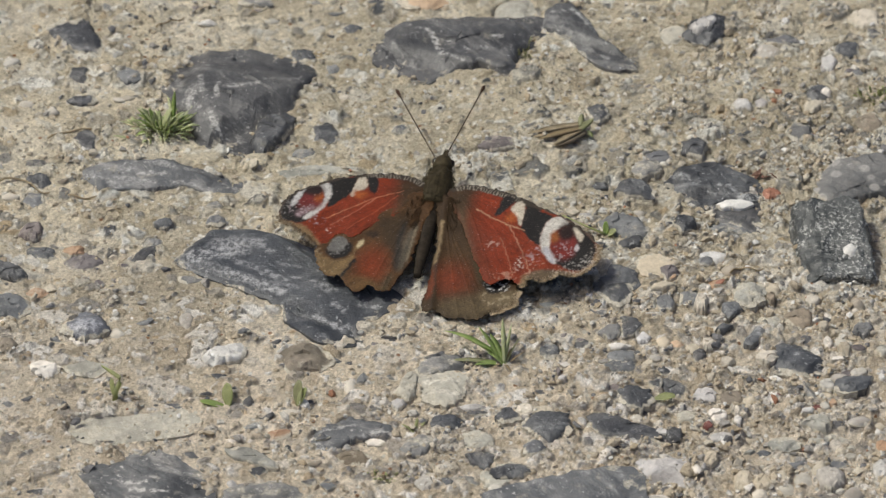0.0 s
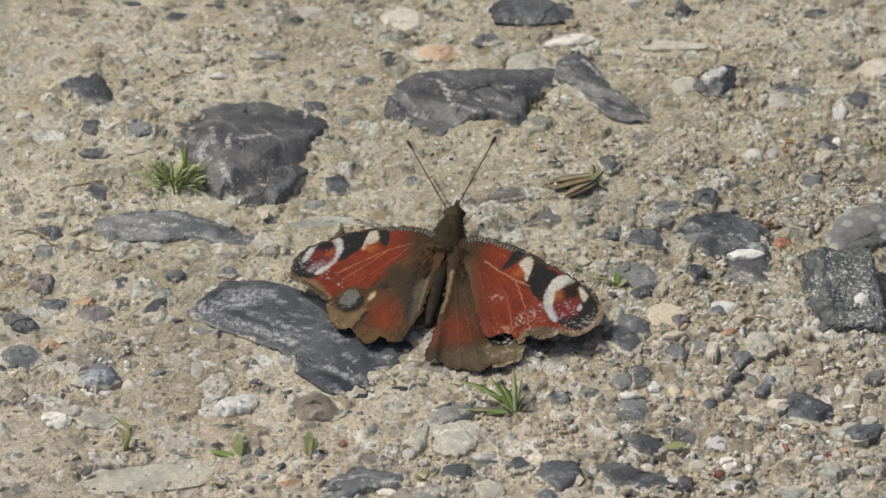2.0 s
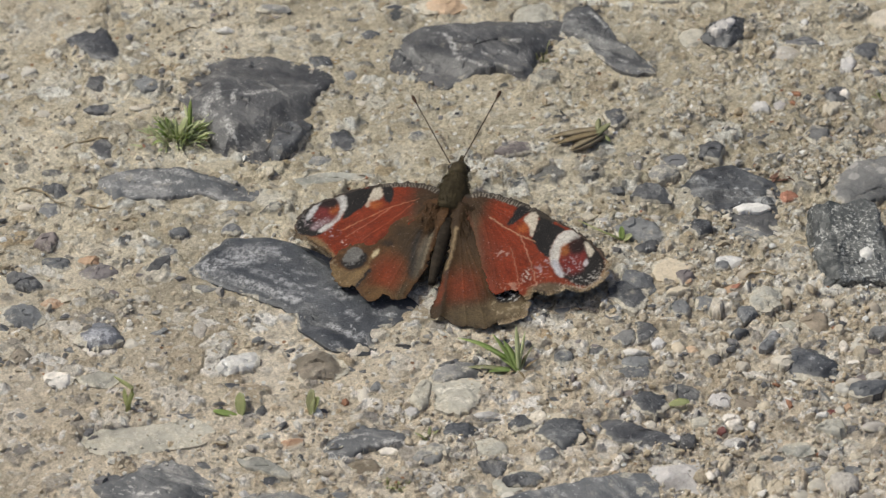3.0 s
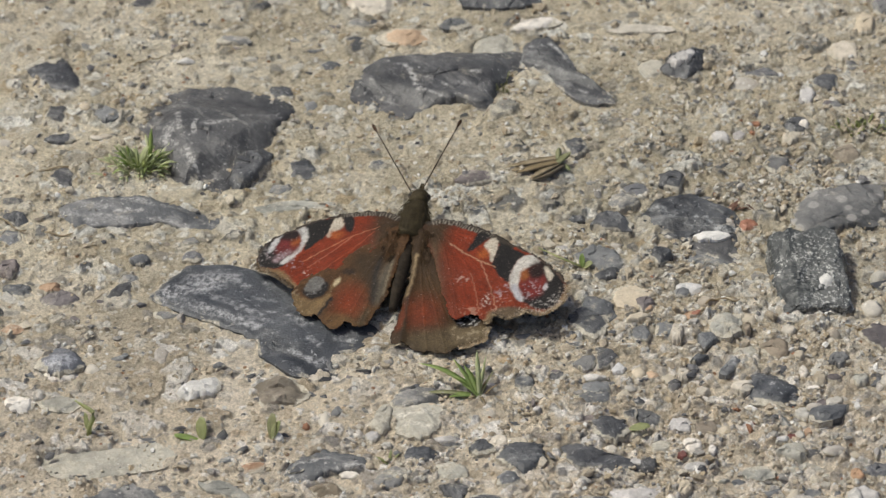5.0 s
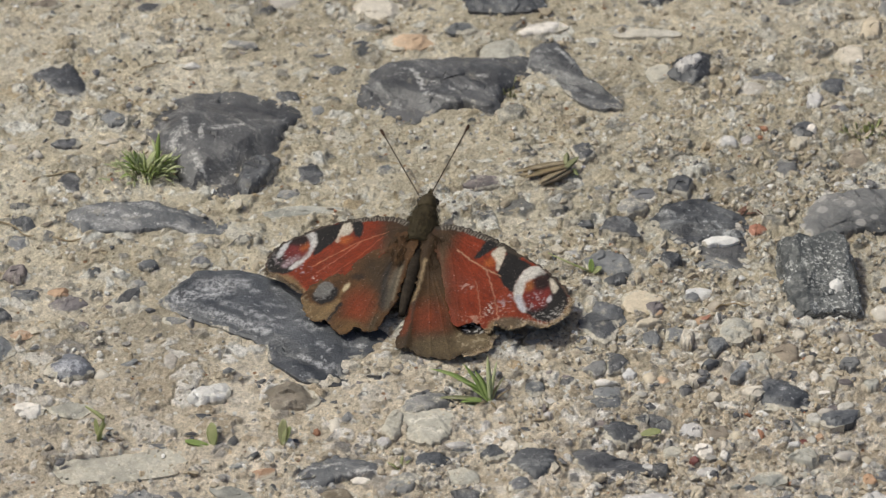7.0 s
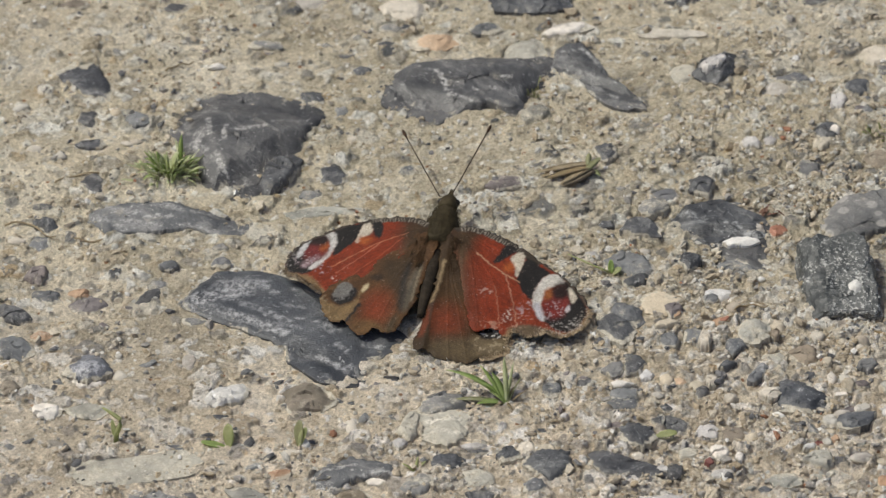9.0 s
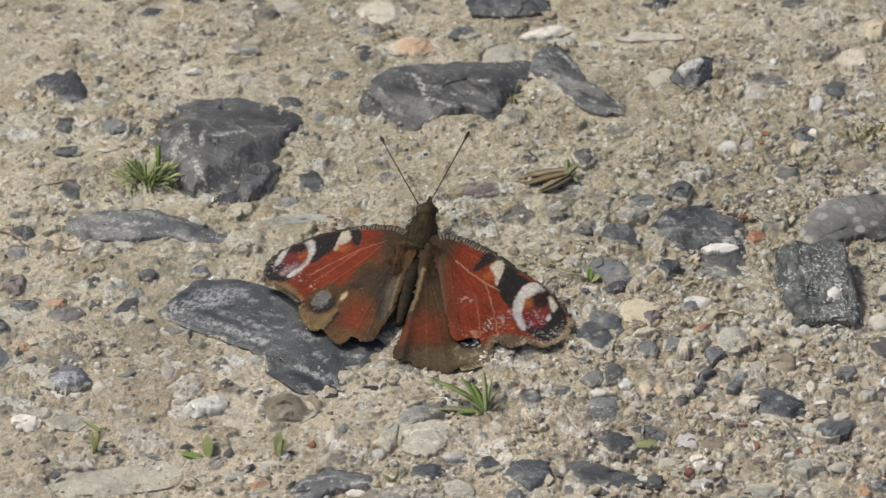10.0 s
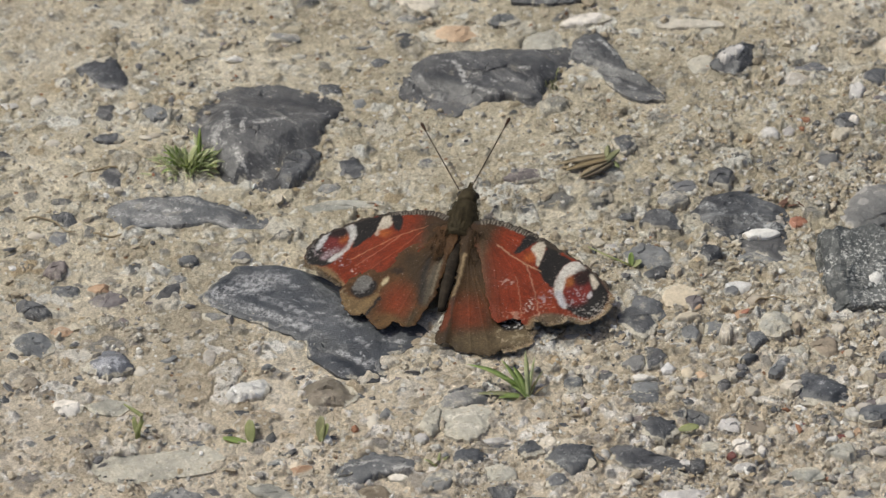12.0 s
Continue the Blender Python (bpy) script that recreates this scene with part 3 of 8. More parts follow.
    verts = [(0, 0, float(z[0].mean()))] + list(zip(px.ravel(), py.ravel(), z.ravel()))
    faces = [(0, 1 + k, 1 + (k + 1) % turns) for k in range(turns)]
    for r in range(len(t) - 1):
        for k in range(turns):
            a, b = 1 + r * turns + k, 1 + r * turns + (k + 1) % turns
            faces.append((a, a + turns, b + turns, b))
    ob = mesh_object(name, verts, faces, KINDS[kind])
    ob.data.set_sharp_from_angle(angle=radians(26))
    layer = ob.data.color_attributes.new("sand", "FLOAT_COLOR", "POINT")
    layer.data.foreach_set("color", np.repeat(np.r_[0.0, dust.ravel()], 4).astype(np.float32))
    pale = np.zeros(px.shape)
    for ax, ay, bx, by, width, strength in marks:
        d = line_distance(((ax, ay), (bx, by + 1e-6)), px + 0.35 * vnoise(px / 0.9, py / 0.9, seed + 8), py + 0.35 * vnoise(px / 0.9, py / 0.9, seed + 9))[0]
        pale = np.maximum(pale, strength * (1 - smooth(0.3, 1.0, d / (1.5 * width + 0.3))))
    if marks:
        layer = ob.data.color_attributes.new("mark", "FLOAT_COLOR", "POINT")
        layer.data.foreach_set("color", np.repeat(np.r_[0.0, pale.ravel()], 4).astype(np.float32))
    ob.matrix_world = pose(x * MM, y * MM, float(ground_height(x, y)) * MM)
    size = "large " if mean > 7 else "small " if mean < 2.4 else ""
    return tagged(ob, label or size + STONE_LABELS[kind], "stone", "stones set in the path")


STONE_LABELS = {
    "worn": "worn dark grey flint dusted with sand",
    "quartz": "clean white quartz piece",
    "flint": "dark blue-grey broken flint set in the sandy ground",
    "greyflint": "worn blue-grey flint slab set flush in the ground",
    "slate": "mid-grey mottled flint set in the sandy ground",
    "blueflint": "glossy blue-grey flint chip with a pale rim",
    "spotted": "grey flint with round pale lichen spots",
    "violet": "brown-grey smooth stone set in the sandy ground",
    "white": "white quartz stone lying in the sandy ground",
    "pale": "pale cream limestone piece set in the sandy ground",
    "greygreen": "pale grey dusty flat stone sunk in the ground",
    "tan": "rounded tan pebble lying in the sandy ground",
    "peach": "flat peach-coloured pebble set in the sandy ground",
    "orange": "orange-brown pebble lying in the sandy ground",
    "terracotta": "brick-red pebble lying beside a dark flint",
    "red": "dark red pebble lying in the grit",
    "brown": "rough brown clod of earth on the ground",
}

PEBBLES = {}


def pebble_mesh(kind, variant):
    """A chipped pebble about one unit (a millimetre) in half-width, shared by alike pebbles."""
    if (kind, variant) in PEBBLES:
        return PEBBLES[kind, variant]
    rnd = random.Random(100 * variant + len(kind))
    bm = bmesh.new()
    bmesh.ops.create_icosphere(bm, subdivisions=2, radius=1.0)
    round_stone = kind in ("tan", "pale")
    cuts = [(Vector((rnd.uniform(-1, 1), rnd.uniform(-1, 1), rnd.uniform(-0.3, 1))).normalized(), rnd.uniform(0.62, 0.9) if round_stone else rnd.uniform(0.24, 0.70)) for _ in range(10 if round_stone else 7)]
    for v in bm.verts:
        p = v.co.copy()
        for d, c in cuts:
            over = p.dot(d) - c
            if over > 0:
                p -= d * over * (0.9 if round_stone else 1.0)
        p *= 1.12 + (0.10 if round_stone else 0.16) * noise.noise(p * 1.9 + Vector((variant * 3.1, 0, 0))) + (0.05 if round_stone else 0.025) * noise.noise(p * 5 + Vector((0, variant * 2.3, 0)))
        v.co = p * MM
    me = bpy.data.meshes.new("pebble")
    bm.to_mesh(me)
    bm.free()
    me.materials.append(KINDS[kind])
    me.polygons.foreach_set("use_smooth", [round_stone] * len(me.polygons))
    low = [1.3 * (0.62 - v.co.z / MM + 0.5 * noise.noise(v.co * 2400 + Vector((variant, 0, 0)))) for v in me.vertices]
    layer = me.color_attributes.new("sand", "FLOAT_COLOR", "POINT")
    layer.data.foreach_set("color", np.repeat(np.clip(low, 0, 1), 4).astype(np.float32))
    PEBBLES[kind, variant] = me
    return me


COUNT = [0]


def pebble(kind, x, y, length, width, turn=0.0, height=0.0):
    """A small stone: its middle, its length and width on the ground in millimetres and its turn."""
    COUNT[0] += 1
    n = COUNT[0]
    height = height or 0.55 * min(length, width)
    ob = new("pebble", pebble_mesh(kind, n % 7))
    lean = (random.Random(n).uniform(-9, 9), random.Random(n + 500).uniform(-9, 9))
    z = float(ground_height(x, y)) - 0.22 * height
    ob.matrix_world = pose(x * MM, y * MM, z * MM, lean[0], lean[1], turn) @ Matrix.Diagonal((length / 2, width / 2, height, 1))
    tagged(ob, STONE_LABELS[kind], "pebble", "pebbles in the grit")


stone("flint", -68.4, 64.5, 0.9, 3, [(-6.2, 1.8), (-3.6, 5.4), (1.1, 6.0), (3.0, 1.4), (5.1, -3.1), (5.0, -6.7), (1.8, -6.2), (-2.6, -2.2)], marks=((2.2, -4.8, 4.4, -6.9, 0.50, 0.42), (-5.2, 2.2, -1.9, 0.3, 0.40, 0.26)))
stone("flint", -38.4, 45.9, 3.1, 5, [(-13.3, 5.1), (-10.8, 10.5), (-5.4, 13.3), (1.9, 13.7), (7.2, 12.6), (11.4, 10.1), (14.9, 6.2), (11.1, 1.2), (10.2, -5.8), (6.2, -7.8), (4.6, -13.5), (2.9, -20.3), (0.9, -19.5), (-1.8, -16.9), (-6.5, -13.5), (-7.2, -7.5), (-11.0, -4.0)], cuts=((-48, 0.7, 0.50), (60, 0.35, 0.2), (150, 0.5, 0.5), ), chips=6, marks=((-6.4, 2.4, -5.7, -1.9, 0.40, 0.51), (-7.4, -1.1, -9.4, -7.1, 0.70, 0.47), (-3.0, -0.3, -3.2, -4.3, 0.25, 0.77), (-0.7, -1.5, 4.3, -0.4, 0.40, 0.51), (-4.2, -8.9, -2.7, -13.2, 0.70, 0.55), (-9.4, -6.2, -6.5, -7.1, 0.60, 0.47), (8.6, -6.5, 9.2, -9.1, 0.40, 0.51), (1.2, -13.3, 1.8, -15.0, 0.40, 0.38), (5.3, 1.4, 10.7, 3.9, 0.30, 0.30), (-10.5, 4.3, -9.7, -1.0, 0.50, 0.30)))
stone("flint", 2.7, 60.6, 1.8, 8, [(-15.8, -0.1), (-12.6, 5.4), (-4.2, 7.7), (4.3, 9.0), (9.6, 8.5), (14.9, 9.9), (16.7, 5.4), (14.8, 0.8), (11.1, -1.3), (10.0, -4.6), (11.3, -8.5), (7.8, -9.6), (4.2, -6.7), (-1.0, -7.8), (-4.2, -10.3), (-8.3, -11.3), (-12.5, -6.7), (-15.5, -4.2)], cuts=((-15, 0.5, 0.9), (-110, 0.4, 0.4), ), marks=((-5.6, 4.0, -4.3, -0.1, 0.25, 0.77), (-4.3, -0.1, -2.7, -4.1, 0.35, 0.77), (-7.5, 4.1, -5.4, 2.6, 0.20, 0.51), (6.0, 1.2, 7.9, 1.1, 0.20, 0.77), (4.6, -2.0, 6.0, -3.0, 0.40, 0.51), (-10.0, -5.9, -7.6, -6.5, 0.30, 0.38), (-2.7, -4.1, 1.2, -6.6, 0.20, 0.47), (-14.8, 1.9, -14.3, 1.0, 0.30, 0.42), (-11.7, 4.5, -8.6, 4.8, 0.20, 0.26), (1.5, -2.7, 1.7, -3.1, 0.30, 0.68)))
stone("flint", 26.3, 64.2, 1.2, 9, [(-6.8, 6.8), (-4.9, 11.9), (-2.3, 11.9), (1.3, 3.1), (3.3, -2.3), (8.9, -6.8), (10.4, -10.4), (3.6, -10.4), (0.5, -6.8), (-3.6, -0.5), (-7.7, 2.2)], cuts=((-120, 0.6, 0.15), ), marks=((-9.5, 5.7, -6.4, -1.6, 0.25, 0.68), (-2.1, 7.4, 1.0, 1.9, 0.30, 0.59), (1.0, 1.9, 4.5, -0.5, 0.25, 0.59), (-1.5, -5.8, 1.0, -8.0, 0.25, 0.68), (-5.8, 6.5, -4.2, 6.0, 0.20, 0.42), (3.5, -6.8, 4.0, -7.3, 0.30, 0.51)))
stone("greygreen", 13.7, 72.4, 0.5, 10, [(-3.5, 2.5), (2.4, 5.6), (4.4, -0.3), (1.7, -4.9), (-2.5, -3.9), (-4.8, -1.7)])
stone("worn", -51.6, 20.7, 0.8, 12, [(-15.6, 2.0), (-8.1, 5.0), (1.1, 5.3), (7.3, 3.3), (15.1, -0.9), (15.5, -4.3), (11.2, -5.1), (5.5, -2.6), (-0.6, -3.4), (-7.6, -4.3), (-10.6, -6.0)], marks=((-11.4, 4.0, -4.5, 1.9, 0.40, 0.37), (-0.7, 3.9, 8.1, 1.5, 0.50, 0.31), (-7.6, -0.6, -0.4, -1.7, 0.40, 0.34), (8.5, 4.2, 12.7, 0.8, 0.50, 0.25), (-11.8, 0.8, -6.4, -3.4, 0.50, 0.28), (3.6, -1.6, 9.8, -3.3, 0.30, 0.31), (-13.0, 4.9, -7.9, 5.2, 0.30, 0.28), (-3.6, 0.7, 1.5, 1.0, 0.20, 0.37), (11.8, -1.7, 14.9, -3.4, 0.40, 0.25)))
stone("greyflint", -26.2, -9.9, 0.9, 14, [(-20.8, 6.4), (-16.2, 10.4), (-13.8, 14.5), (-7.3, 14.0), (-1.2, 12.1), (3.9, 8.8), (9.9, 2.4), (17.9, -2.4), (17.9, -7.2), (13.5, -9.1), (12.2, -17.3), (9.7, -16.9), (4.4, -15.6), (-1.7, -9.7), (-1.2, -6.7), (-8.8, -1.6), (-14.9, 1.6), (-18.9, 3.6)], cuts=((-122, 0.22, 0.30), (-60, 0.2, 0.75)), chips=5, marks=((-18.0, 6.4, -10.0, 8.6, 1.7, 0.55), (-14.0, 10.6, -6.0, 10.4, 1.1, 0.4), (-12.0, 2.6, -2.0, -3.4, 0.7, 0.45), (4.0, -10.0, 9.0, -13.0, 0.5, 0.5), (-14.7, 7.7, -10.7, 5.7, 0.40, 0.37), (-10.7, 5.7, -4.5, 1.7, 0.45, 0.37), (-4.5, 1.7, 0.3, -2.4, 0.50, 0.37), (-16.6, 5.0, -9.5, 0.5, 0.90, 0.26), (-9.5, 0.5, -3.0, -1.5, 0.80, 0.26), (-5.8, 8.9, -3.8, 7.9, 0.35, 0.43), (-1.4, 8.8, -0.2, 8.5, 0.25, 0.50), (3.5, -0.8, 6.7, -2.9, 0.80, 0.40), (7.1, -6.9, 9.0, -8.0, 0.50, 0.37), (-0.1, 0.6, 1.2, 0.6, 0.20, 0.56), (-11.9, 11.9, -7.4, 12.6, 0.20, 0.25), (-18.7, 6.7, -12.8, 9.5, 0.50, 0.28), (1.1, 10.4, 5.2, 6.3, 0.20, 0.25), (5.7, -11.1, 9.7, -14.2, 0.30, 0.25), (-2.7, 4.8, 1.4, 3.2, 0.20, 0.31), (11.5, -6.2, 14.4, -6.8, 0.40, 0.31), (4.3, -14.1, 5.8, -15.1, 0.30, 0.31), (9.6, -11.9, 10.4, -12.7, 0.30, 0.43), (-7.4, 11.3, -5.8, 10.2, 0.20, 0.31)))
stone("flint", 48.6, 18.2, 1.3, 17, [(-8.3, 1.7), (-6.2, 5.1), (1.0, 6.3), (8.4, 0.9), (8.7, -3.3), (3.6, -5.0), (-1.0, -6.3), (-6.5, -3.3)], cuts=((-90, 0.4, 0.2), ), marks=((5.1, -3.8, 8.6, -3.8, 0.80, 0.68), (-0.4, -2.9, 4.7, -2.6, 0.30, 0.26), (-6.8, 3.1, -3.3, -0.3, 0.60, 0.34), (0.7, -0.4, 3.7, -1.8, 0.20, 0.42)))
stone("flint", 52.6, 10.3, 0.5, 18, [(-6.5, 2.7), (-0.4, 3.7), (4.9, 4.0), (4.8, -3.5), (3.2, -5.6), (0.3, -3.5), (-5.7, -1.8)])
stone("slate", 50.8, 6.3, 0.6, 19, [(-3.9, 2.3), (3.1, 0.9), (4.7, -2.0), (-3.5, -1.0)], marks=((-4.3, 3.4, 4.4, 1.0, 0.25, 0.42), (-2.8, 1.6, 2.1, 0.4, 0.40, 0.26)))
stone("spotted", 75.6, 19.5, 1.2, 20, [(-8.5, -1.1), (-5.7, 4.0), (0.6, 6.5), (7.9, 7.7), (7.0, -4.4), (0.9, -5.3), (-4.3, -7.8), (-8.2, -5.3)])
stone("slate", 32.3, 6.5, 1.2, 22, [(-4.7, 1.0), (-1.9, 4.3), (2.6, 2.6), (4.5, -0.7), (3.9, -3.5), (-0.6, -3.5), (-3.6, -1.8)])
stone("flint", 33.5, 1.6, 0.9, 23, [(-2.7, -0.2), (0.2, 1.9), (3.0, 1.4), (1.1, -1.4), (-1.9, -2.0)])
stone("flint", 34.6, 16.4, 1.0, 24, [(-3.8, -0.3), (-2.0, 2.7), (1.5, 2.2), (3.5, -0.3), (3.2, -2.4), (-1.6, -2.1)])
stone("worn", -49.0, -65.2, 1.0, 27, [(-12.3, 4.7), (-5.6, 6.9), (0.4, 9.8), (4.8, 6.9), (9.7, 1.8), (10.1, -3.2), (7.3, -8.2), (-2.0, -8.9), (-6.9, -5.3), (-9.0, -0.3)], cuts=((-20, 0.25, 0.4), ), chips=5, rough=0.5, marks=((-5.3, 0.3, -0.8, -0.0, 0.25, 0.56), (-2.8, -1.7, 2.8, -2.1, 0.25, 0.56), (-3.9, -3.2, -1.5, -3.6, 0.20, 0.37), (-0.9, 1.9, 1.5, 1.4, 0.20, 0.31)))
stone("greygreen", -53.6, -49.4, 0.12, 28, [(-12.4, 2.4), (-4.0, 3.0), (8.4, 4.8), (12.1, 2.4), (10.5, -1.8), (1.1, -3.6), (-5.5, -5.5), (-9.4, -3.3)], rim=2.2, rough=0.4, lift=-0.2)
stone("worn", 21.5, -70.8, 0.6, 32, [(-14.3, 3.4), (-4.9, 6.6), (3.6, 8.8), (9.3, 9.5), (11.6, 6.6), (12.7, 0.8), (12.7, -4.9), (-1.4, -9.1), (-12.5, -6.3)], chips=4, rough=0.5, marks=((-7.4, -0.8, -4.6, -0.4, 0.40, 0.31), (-3.6, 4.4, -3.1, 3.8, 0.30, 0.37), (2.0, 8.1, 3.0, 7.5, 0.30, 0.31), (6.8, 9.8, 8.6, 6.9, 0.30, 0.25)))
stone("white", 37.2, -61.2, 1.2, 33, [(-4.6, 3.0), (-1.6, 3.6), (1.2, 3.0), (3.9, 3.6), (4.7, -0.2), (2.9, -3.9), (0.1, -2.8), (-2.8, -4.8), (-3.8, -1.6)], cuts=((-80, 0.4, 0.2), ))
stone("slate", -30.1, -68.6, 0.6, 34, [(-7.4, 2.5), (-3.3, 5.1), (3.3, 5.8), (6.7, 4.4), (7.2, -0.6), (3.6, -5.6), (-5.7, -5.6)])
stone("greyflint", 60.9, -31.6, 1.0, 35, [(-4.3, 1.2), (-2.3, 5.1), (1.1, 5.1), (3.4, 1.2), (5.8, -1.8), (2.6, -4.4), (-4.4, -3.4)], marks=((-0.3, 1.1, 0.1, 0.9, 0.30, 0.62), (1.3, 3.3, 1.7, 3.2, 0.25, 0.50), (-2.1, 2.9, -1.6, 2.5, 0.20, 0.31), (3.0, -2.2, 4.4, -3.3, 0.30, 0.37)))
stone("white", -61.8, -26.1, 0.8, 142, [(-3.8, 0.4), (-1.6, 1.4), (1.3, 1.1), (3.8, 0.7), (1.8, -1.4), (-1.2, -1.4)])
# first mark paints the highlight on the centre facet; the others are its pale rim
stone("blueflint", -61.8, -23.0, 1.2, 42, [(-4.2, -1.0), (-2.4, 2.0), (-0.5, 3.6), (1.4, 3.2), (3.0, 1.0), (3.9, -1.4), (2.3, -2.6), (0.4, -3.8), (-0.8, -3.7), (-3.4, -2.4)], tilt=(0.08, -0.16), cuts=((110, 0.5, 0.15), (215, 0.4, 0.5)), chips=3, rough=0.35, marks=((-0.8, -0.2, 1.4, -0.9, 0.9, 0.8), (-2.6, -1.2, 0.0, -2.3, 0.35, 0.9), (0.4, -2.2, 1.8, -1.4, 0.3, 0.7)))
stone("brown", -23.5, -30.5, 0.9, 43, [(-5.1, 2.1), (-1.3, 3.9), (3.6, 2.9), (5.5, -0.2), (2.8, -3.3), (-3.0, -4.1)], rough=2.6)
stone("white", -37.6, -30.2, 1.0, 44, [(-4.1, -1.5), (-2.3, 2.1), (2.5, 3.2), (3.7, 0.5), (2.7, -1.9), (-1.6, -3.0)], rough=2.4, rim=0.5)
stone("white", -67.9, -34.6, 0.8, 45, [(-2.4, -0.9), (-0.9, 1.4), (1.5, 2.2), (1.8, -0.1), (0.3, -2.1)])
stone("slate", 0.2, -32.9, 1.0, 46, [(-4.9, -0.5), (-1.5, 3.0), (4.3, 2.1), (5.1, -1.3), (0.4, -2.1), (-3.9, -3.1)])
stone("greygreen", -0.0, -39.1, 0.5, 146, [(-4.4, 2.8), (0.6, 4.5), (4.3, 3.1), (3.9, -2.0), (0.6, -5.0), (-3.4, -3.5)], rough=2.4, marks=((-3.0, 1.5, 2.5, 2.0, 0.5, 0.6), (-2.0, -1.5, 2.0, -2.5, 0.4, 0.5)))
stone("greygreen", -5.8, -38.2, 0.9, 47, [(-2.3, -2.0), (-0.4, 3.3), (2.0, 4.1), (1.1, -2.0), (-0.3, -4.3)])
stone("slate", 31.3, -9.7, 0.7, 51, [(-3.5, -1.5), (-1.9, 4.1), (2.5, 2.5), (3.4, -2.3), (0.4, -3.9)])
stone("peach", -3.3, 75.3, 0.6, 52, [(-5.6, -0.1), (-1.4, 2.9), (4.5, 2.1), (5.0, -1.2), (0.8, -2.7), (-4.0, -2.3)])
stone("flint", 14.5, 88.3, 0.7, 53, [(-7.4, 0.6), (-5.2, 4.3), (1.3, 4.0), (7.2, 2.1), (7.8, -2.7), (4.4, -3.6), (-1.5, -4.0), (-6.4, -3.2)])
stone("white", 21.7, 78.5, 0.7, 54, [(-5.5, -1.6), (-2.8, 1.0), (2.5, 2.1), (5.7, 0.6), (-0.2, -1.9)])
stone("flint", 53.5, 95.7, 0.8, 55, [(-2.8, 4.1), (0.3, 1.8), (4.0, -1.3), (2.3, -2.8), (-2.2, -1.6)])
stone("pale", -9.6, 87.4, 1.1, 56, [(-5.9, 0.6), (-0.6, 4.3), (4.8, 2.1), (5.4, -1.3), (0.6, -4.1), (-3.7, -2.8)])
stone("flint", -76.5, -6.8, 1.2, 57, [(-3.0, 3.0), (0.5, 1.8), (3.7, -1.1), (1.8, -2.7), (-2.3, -1.1)])
stone("slate", -75.8, -16.8, 1.0, 58, [(-4.0, 2.8), (0.4, 3.1), (3.5, 1.2), (4.2, -1.6), (1.8, -3.5), (-3.2, -1.9)])
stone("slate", -70.9, -1.1, 0.8, 59, [(-2.9, 0.3), (-1.6, 2.2), (2.0, 1.1), (2.7, -1.3), (0.2, -2.3)])
stone("violet", -63.4, -3.5, 0.8, 60, [(-3.5, 0.2), (-0.9, 2.6), (2.2, 1.8), (3.8, 0.2), (1.4, -2.2), (-2.1, -2.2)])
stone("orange", -65.2, -1.0, 0.8, 61, [(-2.3, -0.2), (-0.7, 1.4), (1.6, 1.1), (1.9, -0.8), (-0.5, -1.5)])
stone("flint", -52.6, -2.0, 0.5, 62, [(-2.6, -2.1), (-0.7, 1.4), (1.7, 2.7), (2.1, 0.6), (-0.1, -2.1)])
stone("violet", -73.1, 4.7, 1.2, 63, [(-2.3, -0.9), (-0.9, 2.4), (1.5, 2.1), (2.0, -0.4), (0.6, -2.8)])
stone("flint", -72.4, 19.3, 1.0, 64, [(-1.9, -0.4), (-1.1, 2.2), (1.3, 1.0), (2.2, -0.7), (0.0, -2.0)])
stone("greygreen", -32.0, -57.2, 0.6, 65, [(-5.0, 2.5), (-0.7, 2.5), (4.1, -1.2), (4.6, -3.4), (1.3, -2.2), (-3.5, 0.3)])
stone("greygreen", -22.1, 22.9, 0.5, 66, [(-7.8, -0.3), (-2.8, 1.7), (7.4, 1.4), (9.0, -0.3), (1.3, -1.1), (-5.8, -2.3)])
stone("violet", 10.0, 30.1, 0.6, 67, [(-3.8, -0.4), (-1.2, 2.3), (2.9, 1.3), (3.4, -1.1), (-1.2, -2.1)])
stone("slate", 30.3, -32.9, 0.8, 72, [(-3.5, 0.5), (-0.5, 2.3), (2.9, 1.7), (2.5, -1.8), (-1.6, -2.3)])
stone("violet", 39.6, -8.0, 0.8, 73, [(-1.8, 0.6), (0.8, 2.2), (1.7, -0.2), (-0.4, -2.6)])
stone("violet", 81.5, -18.6, 1.2, 176, [(-4.8, 2.0), (-2.5, 4.7), (1.3, 3.1), (4.0, -0.9), (3.6, -5.6), (-0.1, -3.2), (-3.8, -0.1)])
stone("flint", 43.7, 90.0, 0.7, 450, [(0.4, 3.1), (1.9, 0.4), (0.6, -2.6), (-1.3, -2.4), (-1.7, 1.0)])
stone("white", 35.4, 92.9, 0.5, 451, [(1.0, 1.0), (3.1, 0.3), (0.3, -0.9), (-2.1, -0.9), (-2.5, 0.3)])
stone("slate", 36.6, 79.8, 0.4, 452, [(2.1, -1.0), (-0.6, -1.4), (-3.2, -0.1), (-0.1, 1.6), (2.6, 0.5)])
stone("flint", 69.2, 87.9, 0.5, 453, [(1.0, 1.6), (2.9, -0.1), (0.6, -1.5), (-2.3, -0.9), (-2.6, 0.6)])
stone("brown", 75.1, 92.5, 0.8, 454, [(-3.6, -1.9), (-3.3, 0.8), (-2.6, 1.9), (0.8, 3.2), (3.4, 1.3), (3.7, -1.1), (0.1, -3.0)])
